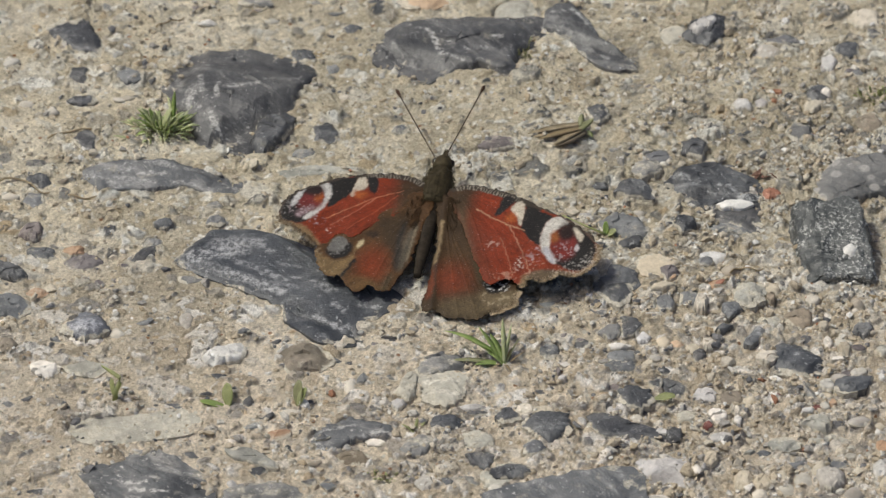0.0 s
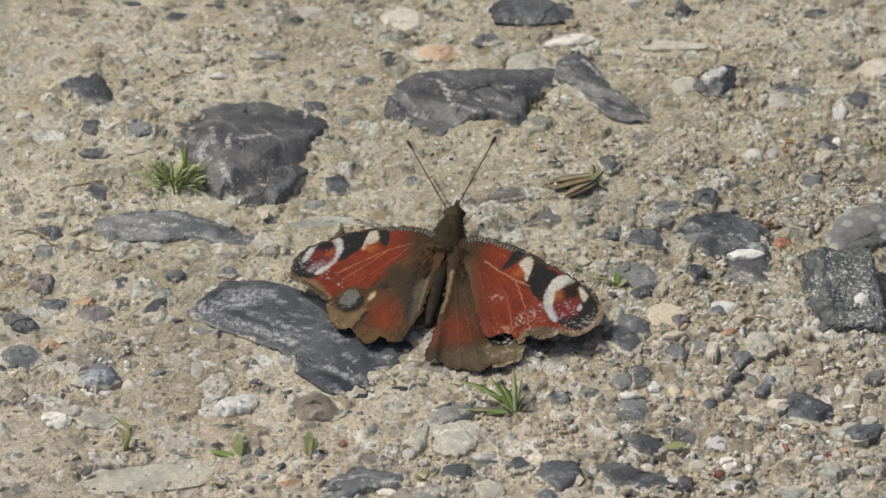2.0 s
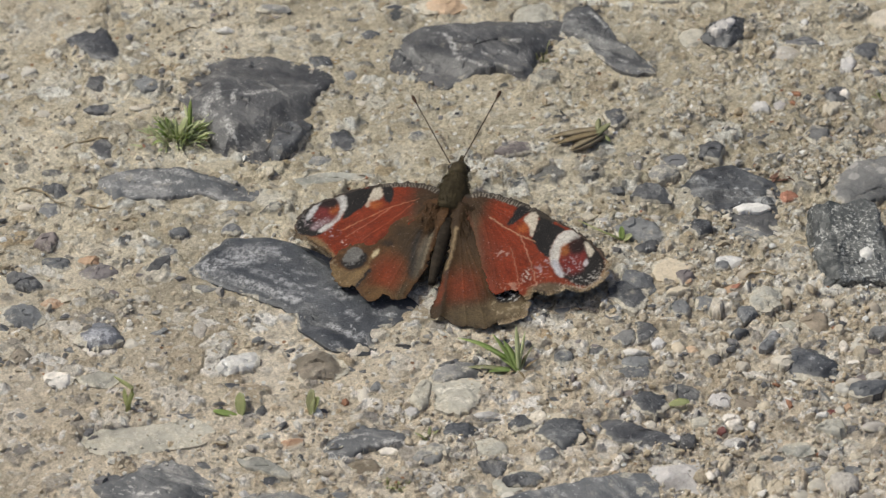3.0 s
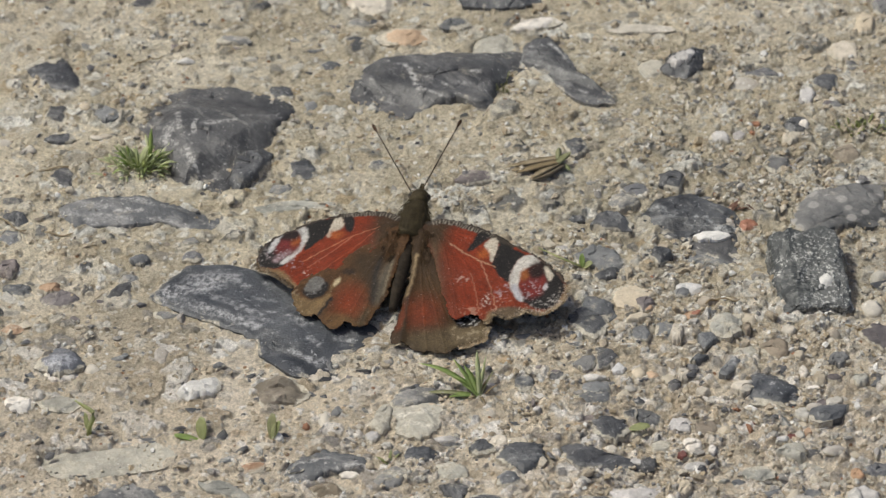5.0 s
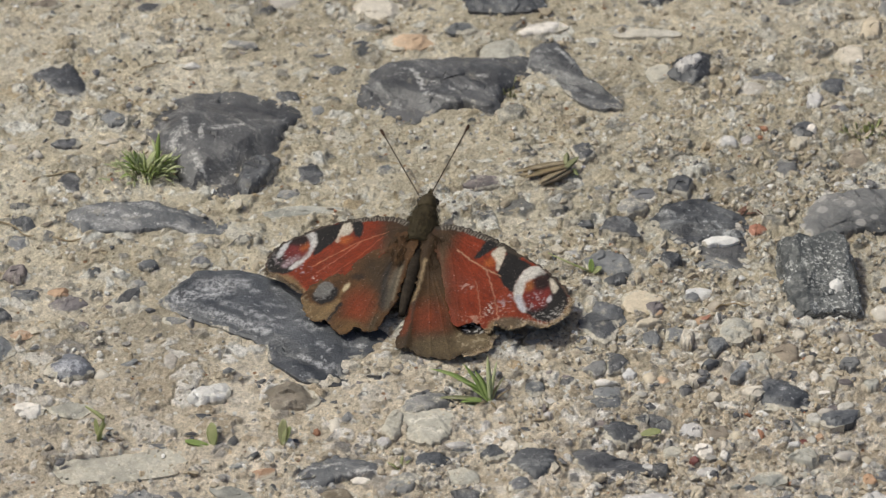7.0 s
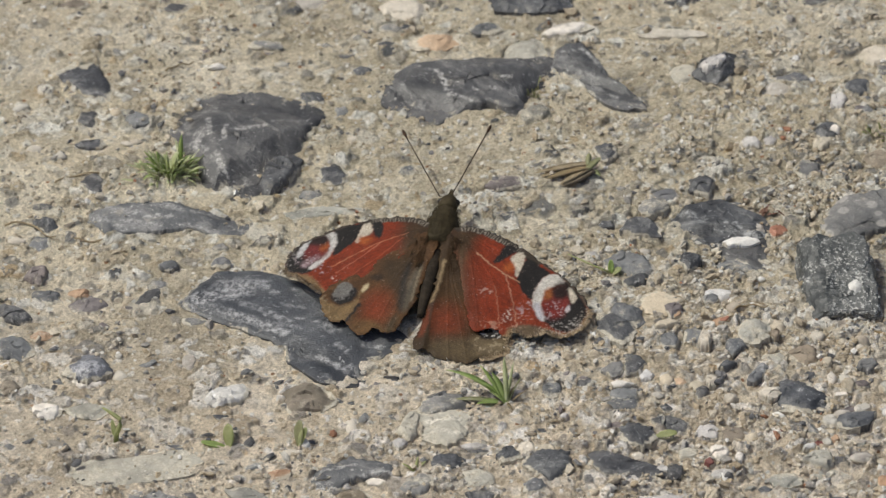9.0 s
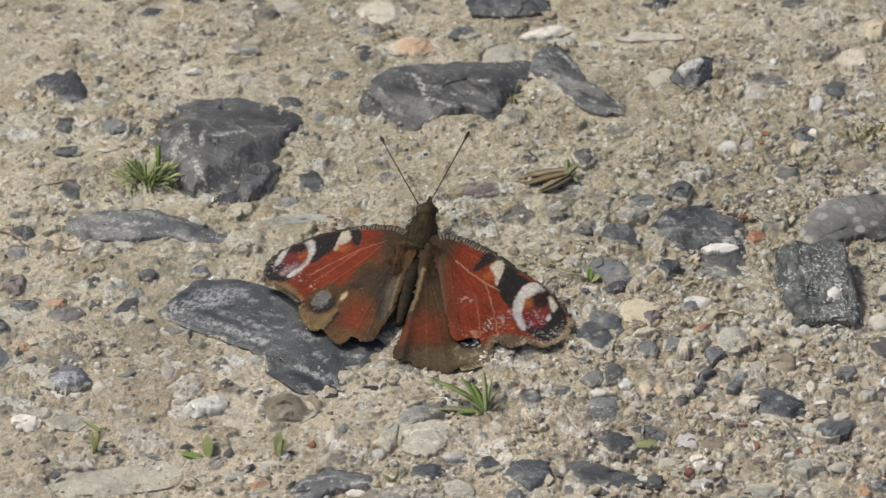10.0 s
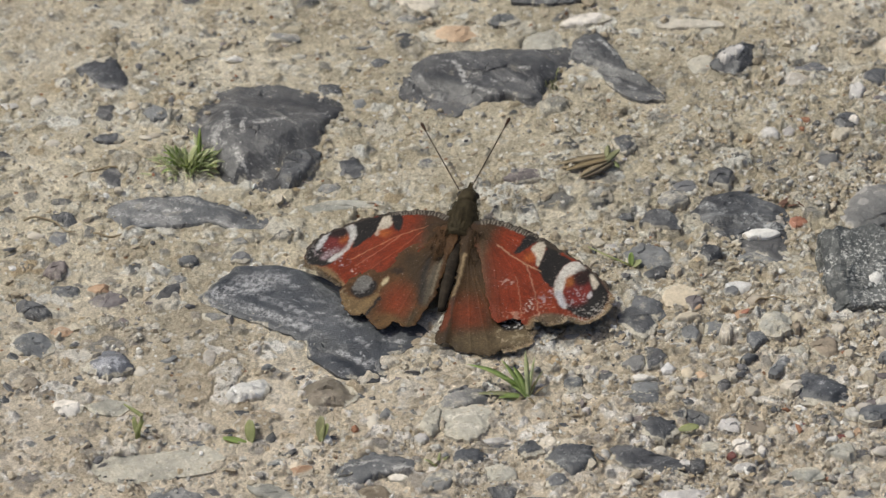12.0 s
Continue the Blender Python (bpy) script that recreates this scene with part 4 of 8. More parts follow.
stone("tan", 83.7, 78.7, 0.9, 455, [(-0.9, -3.0), (-2.0, -1.9), (-1.3, 2.0), (0.2, 3.9), (1.8, 1.6), (1.7, -0.8), (1.2, -2.8)])
stone("slate", 87.9, 84.8, 0.7, 456, [(0.9, 4.2), (2.4, -0.3), (1.7, -2.9), (-0.2, -4.4), (-2.2, -1.8), (-2.0, 1.6), (-0.6, 4.2)])
stone("pale", 41.1, 77.3, 0.3, 457, [(1.6, -1.3), (-5.1, -1.1), (-6.0, -0.2), (-4.5, 1.3), (0.2, 1.5), (6.0, 0.5), (6.1, -0.9)])
stone("brown", -72.6, 90.0, 0.5, 458, [(-1.6, 1.3), (0.7, 1.5), (2.7, 0.7), (2.7, -0.6), (1.2, -1.4), (-2.0, -1.2), (-3.1, -0.1)])
stone("pale", -28.1, 90.0, 0.5, 459, [(-1.5, 2.0), (2.0, 1.8), (3.4, 0.3), (2.3, -1.6), (-0.4, -2.3), (-2.1, -1.6), (-3.5, 0.7)])
stone("flint", -52.9, 88.1, 0.5, 460, [(-0.2, -1.7), (-2.6, -0.0), (-1.4, 1.5), (2.1, 1.1), (2.2, -0.8)])
stone("slate", -11.8, 80.8, 0.5, 461, [(2.2, -0.5), (1.2, -1.5), (-1.6, -1.1), (-2.3, -0.5), (-1.9, 1.1), (-0.6, 1.5), (2.0, 0.9)])
stone("slate", 6.2, 79.0, 0.5, 462, [(-0.7, 1.8), (1.9, 1.6), (3.3, -0.4), (1.0, -1.7), (-1.6, -1.7), (-3.2, -0.1), (-2.5, 1.0)])
stone("greygreen", 43.1, 64.7, 0.4, 300, [(-2.1, 1.8), (0.3, 3.3), (2.0, 2.2), (2.8, -0.4), (0.6, -3.1), (-1.2, -3.3), (-2.7, 0.4)])
stone("flint", 75.1, 59.7, 0.8, 301, [(0.7, -2.7), (-2.8, -0.9), (-2.2, 1.6), (0.3, 2.5), (2.3, 1.9), (2.2, -1.7)])
stone("white", 71.4, 55.0, 0.6, 302, [(1.1, 2.3), (1.8, 0.7), (0.5, -2.1), (-1.5, -2.3), (-1.2, 1.6)])
stone("slate", 63.7, 63.2, 0.5, 303, [(-3.8, -0.6), (-3.1, 0.9), (0.3, 2.0), (2.6, 0.9), (3.8, -0.7), (0.7, -1.8)])
stone("pale", 60.5, 59.4, 0.4, 304, [(-2.5, 0.3), (-1.7, 2.4), (1.7, 2.1), (3.3, 0.1), (2.5, -1.0), (-0.4, -2.8), (-2.8, -1.3)])
stone("flint", 69.1, 46.3, 0.9, 305, [(1.7, -2.3), (-1.0, -2.7), (-2.8, -0.2), (-0.0, 3.3), (2.4, 1.0)])
stone("white", 70.5, 46.0, 0.7, 306, [(0.6, -1.0), (0.1, -1.2), (-1.0, -0.5), (-1.0, 0.2), (-0.5, 0.9), (0.4, 1.3), (1.0, 0.0)])
stone("tan", 67.9, 41.8, 0.8, 307, [(1.0, -1.1), (-0.3, -2.0), (-1.4, -1.3), (-1.7, 0.3), (-0.6, 1.7), (1.2, 1.5), (1.9, 0.8)])
stone("white", 54.9, 42.5, 0.9, 308, [(1.5, -1.6), (-0.7, -1.6), (-2.1, -0.5), (-1.6, 0.5), (-0.7, 1.7), (0.8, 1.9), (1.8, -0.2)])
stone("white", 58.4, 43.2, 0.7, 309, [(1.5, 0.4), (0.6, -1.3), (-0.8, -1.5), (-1.3, 0.6), (0.2, 1.7)])
stone("pale", 79.3, 70.1, 0.9, 310, [(-2.1, 2.1), (-0.4, 3.2), (2.4, 2.1), (2.7, -1.0), (2.2, -2.7), (-1.3, -2.7), (-3.1, -0.8)])
# brown clod added to stand in for dark, shadowed holes in the ground
stone("brown", 77.9, 37.6, 0.8, 311, [(1.2, -2.8), (-1.2, -2.5), (-2.8, -0.1), (-0.9, 2.7), (1.1, 3.1), (2.5, -1.1)])
stone("slate", 64.9, 34.2, 0.6, 312, [(2.0, 2.0), (2.0, -0.9), (-0.3, -3.3), (-2.5, -0.7), (-0.5, 3.1)])
stone("flint", 45.7, 28.8, 0.9, 313, [(-2.2, -1.7), (-2.1, 1.7), (0.8, 2.9), (2.4, 1.2), (1.0, -3.2)])
stone("slate", 39.0, 27.6, 0.6, 314, [(-2.7, 0.7), (-0.0, 2.1), (1.7, 2.2), (3.1, -0.3), (1.1, -1.9), (-0.5, -2.2), (-3.1, -0.8)])
stone("slate", 36.7, 22.9, 0.7, 315, [(2.8, -0.4), (1.9, -1.5), (-0.9, -2.8), (-2.7, -0.8), (-2.2, 1.6), (1.8, 2.6)])
stone("flint", 28.4, 39.6, 0.7, 316, [(2.0, -1.1), (0.2, -3.0), (-1.3, -2.0), (-2.4, 1.0), (-1.6, 1.9), (1.2, 2.7), (2.0, 0.6)])
stone("flint", 28.4, 18.5, 0.5, 317, [(-1.8, -0.2), (-1.2, 1.1), (-0.0, 1.1), (1.4, 1.0), (1.6, -0.5), (1.3, -1.0), (-0.7, -1.2)])
stone("pale", 54.9, 16.3, 0.5, 318, [(-0.6, -1.6), (-2.1, 0.2), (0.1, 1.7), (1.4, 1.1), (1.5, -1.1)])
stone("terracotta", 58.9, 16.0, 1.1, 319, [(-1.6, -1.0), (-1.6, 0.7), (-0.2, 1.7), (1.4, 1.4), (1.9, 0.2), (1.0, -1.3), (-0.9, -1.8)])
stone("flint", 43.0, 5.7, 0.8, 320, [(0.5, -2.3), (-0.7, -2.3), (-2.0, -0.2), (-1.4, 2.0), (0.7, 2.1), (2.0, 0.8), (1.7, -1.0)])
stone("slate", 50.9, 23.3, 0.5, 321, [(2.8, 0.5), (1.7, -2.0), (-2.2, -1.5), (-2.7, 1.0), (0.7, 2.2)])
stone("slate", -35.2, 75.0, 0.5, 322, [(-3.5, -0.1), (-2.1, 1.2), (2.3, 1.2), (3.1, -0.5), (2.2, -1.2), (-2.0, -1.0)])
stone("slate", -16.9, 67.0, 0.4, 323, [(1.8, 0.6), (2.2, -0.2), (0.6, -1.3), (-0.8, -1.3), (-1.9, -0.3), (-1.5, 1.1), (-0.2, 1.3)])
stone("flint", -12.7, 74.7, 0.3, 324, [(-2.3, -0.6), (-1.7, 0.7), (1.9, 0.9), (2.1, -0.4), (0.1, -1.0)])
stone("flint", -67.3, 52.0, 0.6, 325, [(-2.2, -0.7), (-1.5, 1.8), (0.5, 2.7), (2.2, 1.3), (1.6, -1.4), (1.0, -2.6), (-1.6, -1.9)])
stone("slate", -58.1, 50.9, 0.5, 326, [(-0.4, 2.4), (2.4, 1.2), (1.9, -1.7), (-0.1, -2.6), (-2.5, -0.4), (-2.2, 1.2)])
stone("flint", -66.1, 43.5, 0.5, 327, [(-0.2, -1.6), (-3.0, -0.2), (-2.1, 1.2), (-1.1, 1.5), (1.8, 1.2), (2.9, -0.2), (1.7, -1.4)])
stone("flint", -64.8, 31.2, 0.5, 328, [(0.5, 3.2), (2.5, 0.6), (1.2, -3.0), (-1.3, -2.5), (-2.5, -0.1), (-1.6, 2.2)])
stone("slate", -73.4, 24.6, 0.4, 329, [(-2.0, 0.7), (-0.7, 1.2), (1.3, 0.8), (2.0, -0.0), (1.6, -0.9), (0.4, -1.2), (-1.6, -0.7)])
stone("flint", -73.0, 20.1, 0.5, 330, [(-1.5, -1.0), (-2.1, 0.5), (-1.8, 1.2), (0.2, 1.5), (1.9, 1.0), (1.7, -1.0), (0.4, -1.8)])
stone("slate", -73.2, 14.3, 0.4, 331, [(2.1, -1.1), (0.0, -2.1), (-2.3, -0.8), (-1.1, 2.0), (1.5, 1.7)])
stone("flint", -26.1, 58.3, 0.4, 332, [(2.3, -1.0), (1.3, -1.9), (-1.4, -1.9), (-2.2, -0.2), (-1.9, 1.7), (0.2, 1.9), (1.8, 1.6)])
stone("slate", -20.3, 54.2, 0.5, 333, [(1.6, -0.2), (0.3, -1.7), (-0.8, -1.7), (-1.3, 1.0), (0.3, 1.9)])
stone("flint", -21.4, 34.5, 0.8, 334, [(3.1, 0.1), (1.6, -2.7), (0.9, -3.4), (-1.4, -3.0), (-2.8, 0.2), (-1.6, 2.8), (0.3, 3.7)])
stone("slate", -25.1, 28.4, 0.4, 335, [(2.1, 0.5), (1.8, -1.2), (-0.7, -1.3), (-2.3, -0.5), (-1.6, 1.2), (0.8, 1.4)])
stone("slate", -7.6, 35.1, 0.5, 336, [(1.8, -0.8), (0.3, -1.6), (-1.1, -1.5), (-1.6, -0.4), (-1.4, 1.1), (0.5, 1.8), (1.4, 0.8)])
stone("slate", -40.5, 7.5, 0.5, 337, [(1.4, 0.6), (1.8, -0.5), (0.8, -1.7), (-1.6, -1.0), (-1.7, -0.1), (-1.0, 1.6), (0.3, 1.8)])
stone("slate", -40.8, 12.8, 0.4, 338, [(-0.4, -1.1), (-1.6, -0.3), (-1.2, 0.5), (0.3, 1.4), (1.0, 0.7), (1.5, -0.3), (1.1, -0.8)])
stone("slate", -49.6, 6.6, 0.5, 339, [(1.6, -0.5), (0.2, -1.5), (-0.7, -1.3), (-2.0, 0.3), (-1.0, 1.0), (0.6, 1.5), (1.5, 0.8)])
stone("slate", -51.4, 1.9, 0.5, 340, [(0.3, 1.8), (2.0, 0.7), (1.6, -1.0), (0.4, -1.8), (-1.1, -1.4), (-2.1, -0.5), (-1.1, 1.5)])
stone("flint", 49.2, 65.2, 1.6, 401, [(-4.5, -1.4), (-2.6, 2.2), (1.4, 4.1), (3.9, 4.4), (3.6, -0.3), (0.4, -4.3), (-2.5, -3.9)])
stone("white", 48.9, 65.7, 2.0, 402, [(-3.3, -1.4), (-1.5, 1.3), (1.9, 3.0), (3.1, 1.3), (1.5, -1.2), (-0.9, -2.9)])
# piece added in place of the large flint's shaded lower facet
stone("flint", -31.2, 33.7, 1.8, 403, [(-2.3, 3.2), (0.6, 6.0), (3.9, 5.0), (3.2, -0.2), (0.6, -4.3), (-2.3, -7.7), (-3.4, -3.1)])
stone("pale", 36.9, -6.7, 0.4, 200, [(-1.3, -2.7), (-1.9, -1.2), (-1.9, 1.8), (0.2, 3.0), (1.5, 2.3), (2.2, -0.7), (1.3, -2.5)])
stone("white", 30.2, -28.6, 0.5, 207, [(2.1, -0.2), (0.3, -0.9), (-1.0, -0.9), (-2.2, 0.3), (-0.6, 0.9), (2.0, 0.5)])
stone("slate", 18.4, -29.6, 0.6, 208, [(-1.7, -0.6), (-1.5, 1.1), (0.0, 2.5), (1.7, 0.9), (1.7, -0.2), (0.8, -1.9), (-0.7, -2.3)])
stone("flint", 24.0, -27.5, 0.4, 209, [(-1.1, -1.0), (-1.6, -0.6), (-1.0, 1.1), (0.4, 1.4), (0.9, 1.1), (1.7, -0.3), (0.6, -1.4)])
stone("orange", 48.0, -11.3, 0.4, 210, [(-1.3, -1.2), (-2.1, -0.1), (-1.4, 1.1), (0.5, 1.3), (2.2, 0.5), (2.3, -0.1), (0.2, -1.4)])
stone("white", 47.7, -2.8, 0.8, 211, [(-2.5, -1.3), (-2.8, 0.6), (0.5, 2.2), (2.4, 1.4), (2.7, -0.7), (-0.0, -2.1)])
stone("slate", 46.3, -4.5, 0.5, 212, [(1.4, -0.3), (0.6, -1.3), (-0.8, -1.1), (-1.5, -0.1), (-1.3, 0.7), (0.2, 1.3), (1.1, 1.0)])
stone("brown", 61.9, -20.1, 0.8, 213, [(2.2, -1.6), (-0.0, -2.9), (-2.4, -1.0), (-3.1, 0.7), (0.9, 2.8), (2.4, 1.5)])
stone("greygreen", 56.7, -21.1, 0.5, 216, [(-2.3, 0.3), (-1.5, 1.2), (1.2, 1.5), (2.2, -0.0), (0.9, -1.6), (-1.2, -1.4)])
stone("pale", 55.7, -31.9, 0.7, 218, [(-1.6, 0.7), (-0.5, 1.6), (1.5, 1.0), (1.9, -0.1), (1.1, -1.0), (0.0, -1.8), (-1.9, -0.4)])
stone("flint", 39.0, -52.2, 0.5, 220, [(1.1, 1.6), (1.4, 0.2), (0.9, -1.4), (-0.6, -2.0), (-1.3, -0.9), (-1.2, 1.1), (0.0, 1.9)])
stone("slate", 15.3, -55.8, 0.6, 224, [(-0.4, 2.3), (1.1, 1.7), (2.2, -0.2), (1.8, -1.1), (-0.5, -2.1), (-1.8, -1.5), (-1.7, 0.9)])
stone("flint", 12.7, -60.5, 0.4, 225, [(1.6, -0.7), (0.6, -1.1), (-1.0, -1.0), (-1.8, -0.7), (-1.9, 0.1), (-1.3, 0.9), (0.9, 1.1), (2.0, 0.4)])
stone("pale", 14.0, -44.8, 0.6, 226, [(-0.7, -1.5), (-1.7, -0.6), (-1.3, 1.0), (-0.1, 1.8), (0.9, 1.5), (1.6, 0.1), (1.6, -0.9), (0.3, -1.7)])
stone("tan", 17.0, -45.1, 0.5, 227, [(-1.6, 1.0), (0.4, 1.6), (1.5, 0.8), (1.8, -0.2), (1.4, -1.3), (0.0, -1.4), (-1.4, -1.0), (-1.9, -0.1)])
stone("tan", 53.3, -64.6, 1.1, 230, [(-1.6, 0.7), (-0.3, 2.3), (0.8, 2.2), (1.8, 0.4), (1.2, -1.6), (-0.9, -2.2), (-1.7, -1.2)])
stone("tan", 50.2, -64.0, 1.1, 231, [(-0.2, -2.1), (-1.4, -1.7), (-1.5, 1.1), (-0.4, 2.2), (1.3, 1.8), (1.6, 0.9), (1.1, -2.1)])
stone("pale", 64.6, -63.8, 1.1, 232, [(0.4, 2.5), (1.9, 1.6), (2.5, 0.3), (1.9, -1.8), (-0.2, -3.1), (-1.8, -1.5), (-2.4, 0.6), (-1.1, 2.9)])
stone("white", 73.2, -61.8, 1.2, 233, [(0.5, 3.4), (1.4, 2.1), (1.1, -2.0), (-0.7, -3.4), (-1.5, -0.6), (-1.0, 1.9)])
stone("brown", 49.5, -41.2, 0.5, 236, [(2.6, 0.3), (1.8, -1.4), (-0.2, -2.7), (-2.2, -1.5), (-2.2, 1.5), (-0.1, 2.4), (1.5, 2.2)])
stone("orange", -71.0, -12.4, 0.4, 237, [(-0.6, -1.6), (-2.0, -0.3), (-1.3, 1.3), (-0.5, 1.4), (1.3, 1.1), (2.0, 0.5), (1.7, -0.9), (0.3, -1.4)])
stone("brown", -75.2, -28.1, 0.7, 238, [(-1.3, 1.2), (-0.3, 2.3), (1.0, 1.5), (1.9, -0.1), (1.1, -1.8), (-0.7, -1.8), (-1.9, -0.8)])
stone("white", -68.2, -33.6, 0.4, 239, [(0.1, -2.0), (-2.3, -1.1), (-2.6, 1.0), (-1.3, 1.8), (1.8, 1.8), (2.5, -0.0), (2.1, -1.6)])
stone("greygreen", -61.2, -34.0, 0.4, 240, [(-4.5, 0.5), (-0.6, 2.2), (3.0, 1.3), (4.2, 0.0), (1.9, -2.1), (-2.3, -1.6)])
stone("slate", -44.5, -8.8, 0.3, 241, [(-2.2, 0.3), (-2.0, 1.1), (0.3, 1.1), (2.8, 0.3), (2.1, -0.6), (-0.2, -1.4), (-2.0, -0.6)])
stone("pale", -44.6, -21.2, 0.4, 242, [(0.8, 1.7), (1.3, 0.6), (0.7, -2.5), (0.1, -2.2), (-1.0, -1.4), (-1.2, 0.7), (-0.5, 2.5)])
stone("greyflint", 0.8, -47.9, 0.6, 243, [(-3.1, 0.3), (-2.2, 1.8), (0.4, 2.5), (3.0, 0.6), (2.8, -1.1), (0.4, -2.6), (-1.9, -1.7)])
stone("white", 5.1, -43.8, 0.5, 244, [(1.3, -0.8), (-1.0, -0.8), (-2.8, -0.2), (-1.4, 0.7), (1.0, 0.8), (2.7, 0.2)])
stone("flint", 5.6, -45.2, 0.3, 245, [(-2.1, 0.3), (0.4, 0.7), (2.3, 0.3), (1.8, -0.3), (0.1, -0.7), (-2.0, -0.4)])
stone("flint", 10.9, -46.9, 0.6, 246, [(-2.1, 0.6), (-0.6, 2.1), (0.5, 2.1), (2.3, 0.0), (1.9, -1.0), (-0.5, -2.2), (-1.6, -1.3)])
stone("greygreen", 5.6, -53.1, 0.5, 247, [(2.1, 1.5), (2.5, -1.0), (0.7, -2.2), (-2.2, -1.6), (-2.5, 0.8), (-0.6, 2.3)])
stone("flint", 11.3, -61.7, 0.5, 248, [(3.8, -0.1), (1.1, -1.8), (-2.5, -1.7), (-3.5, -0.2), (-2.1, 1.4), (0.0, 2.1), (3.0, 1.0)])
stone("pale", -3.1, -63.6, 0.8, 249, [(-1.5, 0.4), (-0.8, 1.8), (0.8, 1.7), (1.3, 1.1), (1.7, -0.5), (0.6, -1.8), (-0.4, -1.8), (-1.8, -0.6)])
stone("slate", 0.7, -63.5, 0.5, 250, [(0.2, 1.1), (1.1, 0.3), (0.9, -1.0), (-0.4, -1.0), (-1.3, 0.0), (-0.9, 0.8)])
stone("white", -11.3, -53.0, 0.3, 251, [(-1.9, 0.3), (-0.6, 1.0), (1.2, 0.6), (2.1, -0.2), (0.8, -0.9), (-1.2, -0.8)])
stone("brown", -15.1, -56.6, 0.6, 252, [(1.7, 1.7), (3.9, -0.6), (2.3, -1.6), (-1.2, -2.1), (-4.0, 0.7), (-0.7, 2.0)])
stone("white", -7.6, -43.4, 0.6, 253, [(1.3, 0.1), (1.0, -0.8), (-0.2, -1.7), (-1.2, -0.6), (-1.1, 0.6), (-0.4, 1.5), (0.6, 1.3)])
stone("flint", 31.5, -49.5, 0.7, 501, [(-8.8, 3.7), (-4.9, 4.2), (-2.1, 3.3), (0.8, 1.2), (3.6, 0.2), (5.0, -1.3), (7.4, -0.9), (8.8, -2.4), (7.3, -3.8), (3.5, -4.2), (-0.3, -3.7), (-5.0, -2.9), (-6.0, -0.7), (-7.8, 1.6)], chips=5)
stone("flint", 17.6, -50.2, 0.9, 502, [(-3.7, 2.0), (-1.1, 4.0), (3.5, 3.5), (4.0, -0.1), (1.7, -3.0), (0.3, -4.0), (-2.1, -1.9), (-4.0, 0.0)], chips=5)
stone("flint", 6.3, -58.3, 0.7, 503, [(-2.9, 2.1), (2.9, 2.3), (2.1, -0.6), (0.7, -2.3), (-1.6, -0.8)], chips=3)
stone("worn", -15.7, -51.3, 0.9, 506, [(-6.8, 0.9), (-2.6, 3.4), (-0.2, 4.6), (2.4, 3.8), (5.0, 2.6), (7.2, 1.8), (6.4, -0.2), (3.2, -0.8), (0.4, -1.6), (-1.6, -3.2), (-3.8, -4.4), (-6.2, -3.8), (-7.2, -2.4), (-7.2, -0.6)], chips=4, rough=0.6, marks=((-6.6, -3.4, -3.4, -4.2, 0.5, 0.6), (2.6, -0.6, 6.0, -0.2, 0.4, 0.6), (-5.0, 0.4, 1.0, 1.8, 0.2, 0.4)))
stone("slate", -4.1, -54.7, 0.9, 507, [(-3.2, -0.7), (-1.7, 1.6), (0.1, 2.8), (2.6, 2.2), (3.2, 0.2), (1.3, -2.1), (-1.1, -2.8)], chips=5)
stone("greygreen", 5.9, -52.6, 0.6, 508, [(-2.7, 1.2), (-0.3, 2.2), (2.3, 1.2), (2.7, -1.1), (0.6, -2.2), (-2.2, -1.7)])
stone("greygreen", 10.6, -62.9, 0.5, 509, [(-4.5, 1.6), (-1.2, 3.4), (4.0, 3.6), (4.5, 2.4), (0.7, -1.0), (-2.1, -3.6), (-3.5, -1.7)])
stone("flint", 29.7, -13.7, 0.63, 600, [(-3.2, -0.4), (-1.4, -2.7), (1.0, -4.4), (3.3, -2.0), (2.8, 1.1), (-0.8, 4.4), (-3.3, 2.0)], chips=6)
stone("flint", 32.8, -22.8, 0.63, 601, [(-1.8, -2.8), (0.2, -2.4), (1.9, 0.2), (0.8, 2.3), (-1.9, 2.8)], chips=6)
stone("spotted", 28.8, -24.4, 0.49, 602, [(-1.9, -0.0), (-0.0, -2.1), (1.9, -1.0), (1.7, 2.1), (-0.2, 1.8)], chips=6)
stone("quartz", 34.7, -25.3, 0.56, 603, [(-1.3, -0.6), (-0.9, -1.5), (0.6, -1.3), (1.3, 0.1), (0.0, 1.5)], chips=6)
stone("spotted", 38.8, -16.7, 0.63, 604, [(-1.7, -1.0), (-1.1, -2.0), (1.0, -2.0), (1.7, -0.6), (1.1, 1.5), (0.0, 2.0), (-1.7, 1.2)], chips=6)
stone("slate", 43.1, -14.7, 0.56, 605, [(-1.8, -2.2), (0.7, -2.8), (1.8, 0.4), (1.2, 2.8), (-1.8, 2.0)], chips=6)
stone("pale", 45.0, -16.7, 1.28, 606, [(-1.2, -0.4), (-0.8, -1.7), (0.6, -1.8), (1.2, 0.3), (0.9, 1.7), (-0.5, 1.8)], chips=6)
stone("tan", 38.4, -12.7, 0.77, 607, [(-2.0, -0.2), (-2.2, -1.1), (0.4, -0.9), (2.0, 0.0), (2.2, 0.9), (0.8, 1.1), (-1.4, 0.4)], chips=6)
stone("orange", 40.3, -9.6, 0.56, 608, [(-0.8, -0.0), (-0.7, -0.8), (-0.2, -0.7), (0.5, -0.4), (0.8, 0.4), (0.6, 0.8), (-0.2, 0.7)], chips=6)
stone("terracotta", 48.5, -11.3, 0.49, 609, [(-1.0, -0.4), (-1.0, -0.9), (0.1, -0.8), (0.6, -0.4), (1.0, 0.4), (0.6, 0.9), (-0.2, 0.7)], chips=6)
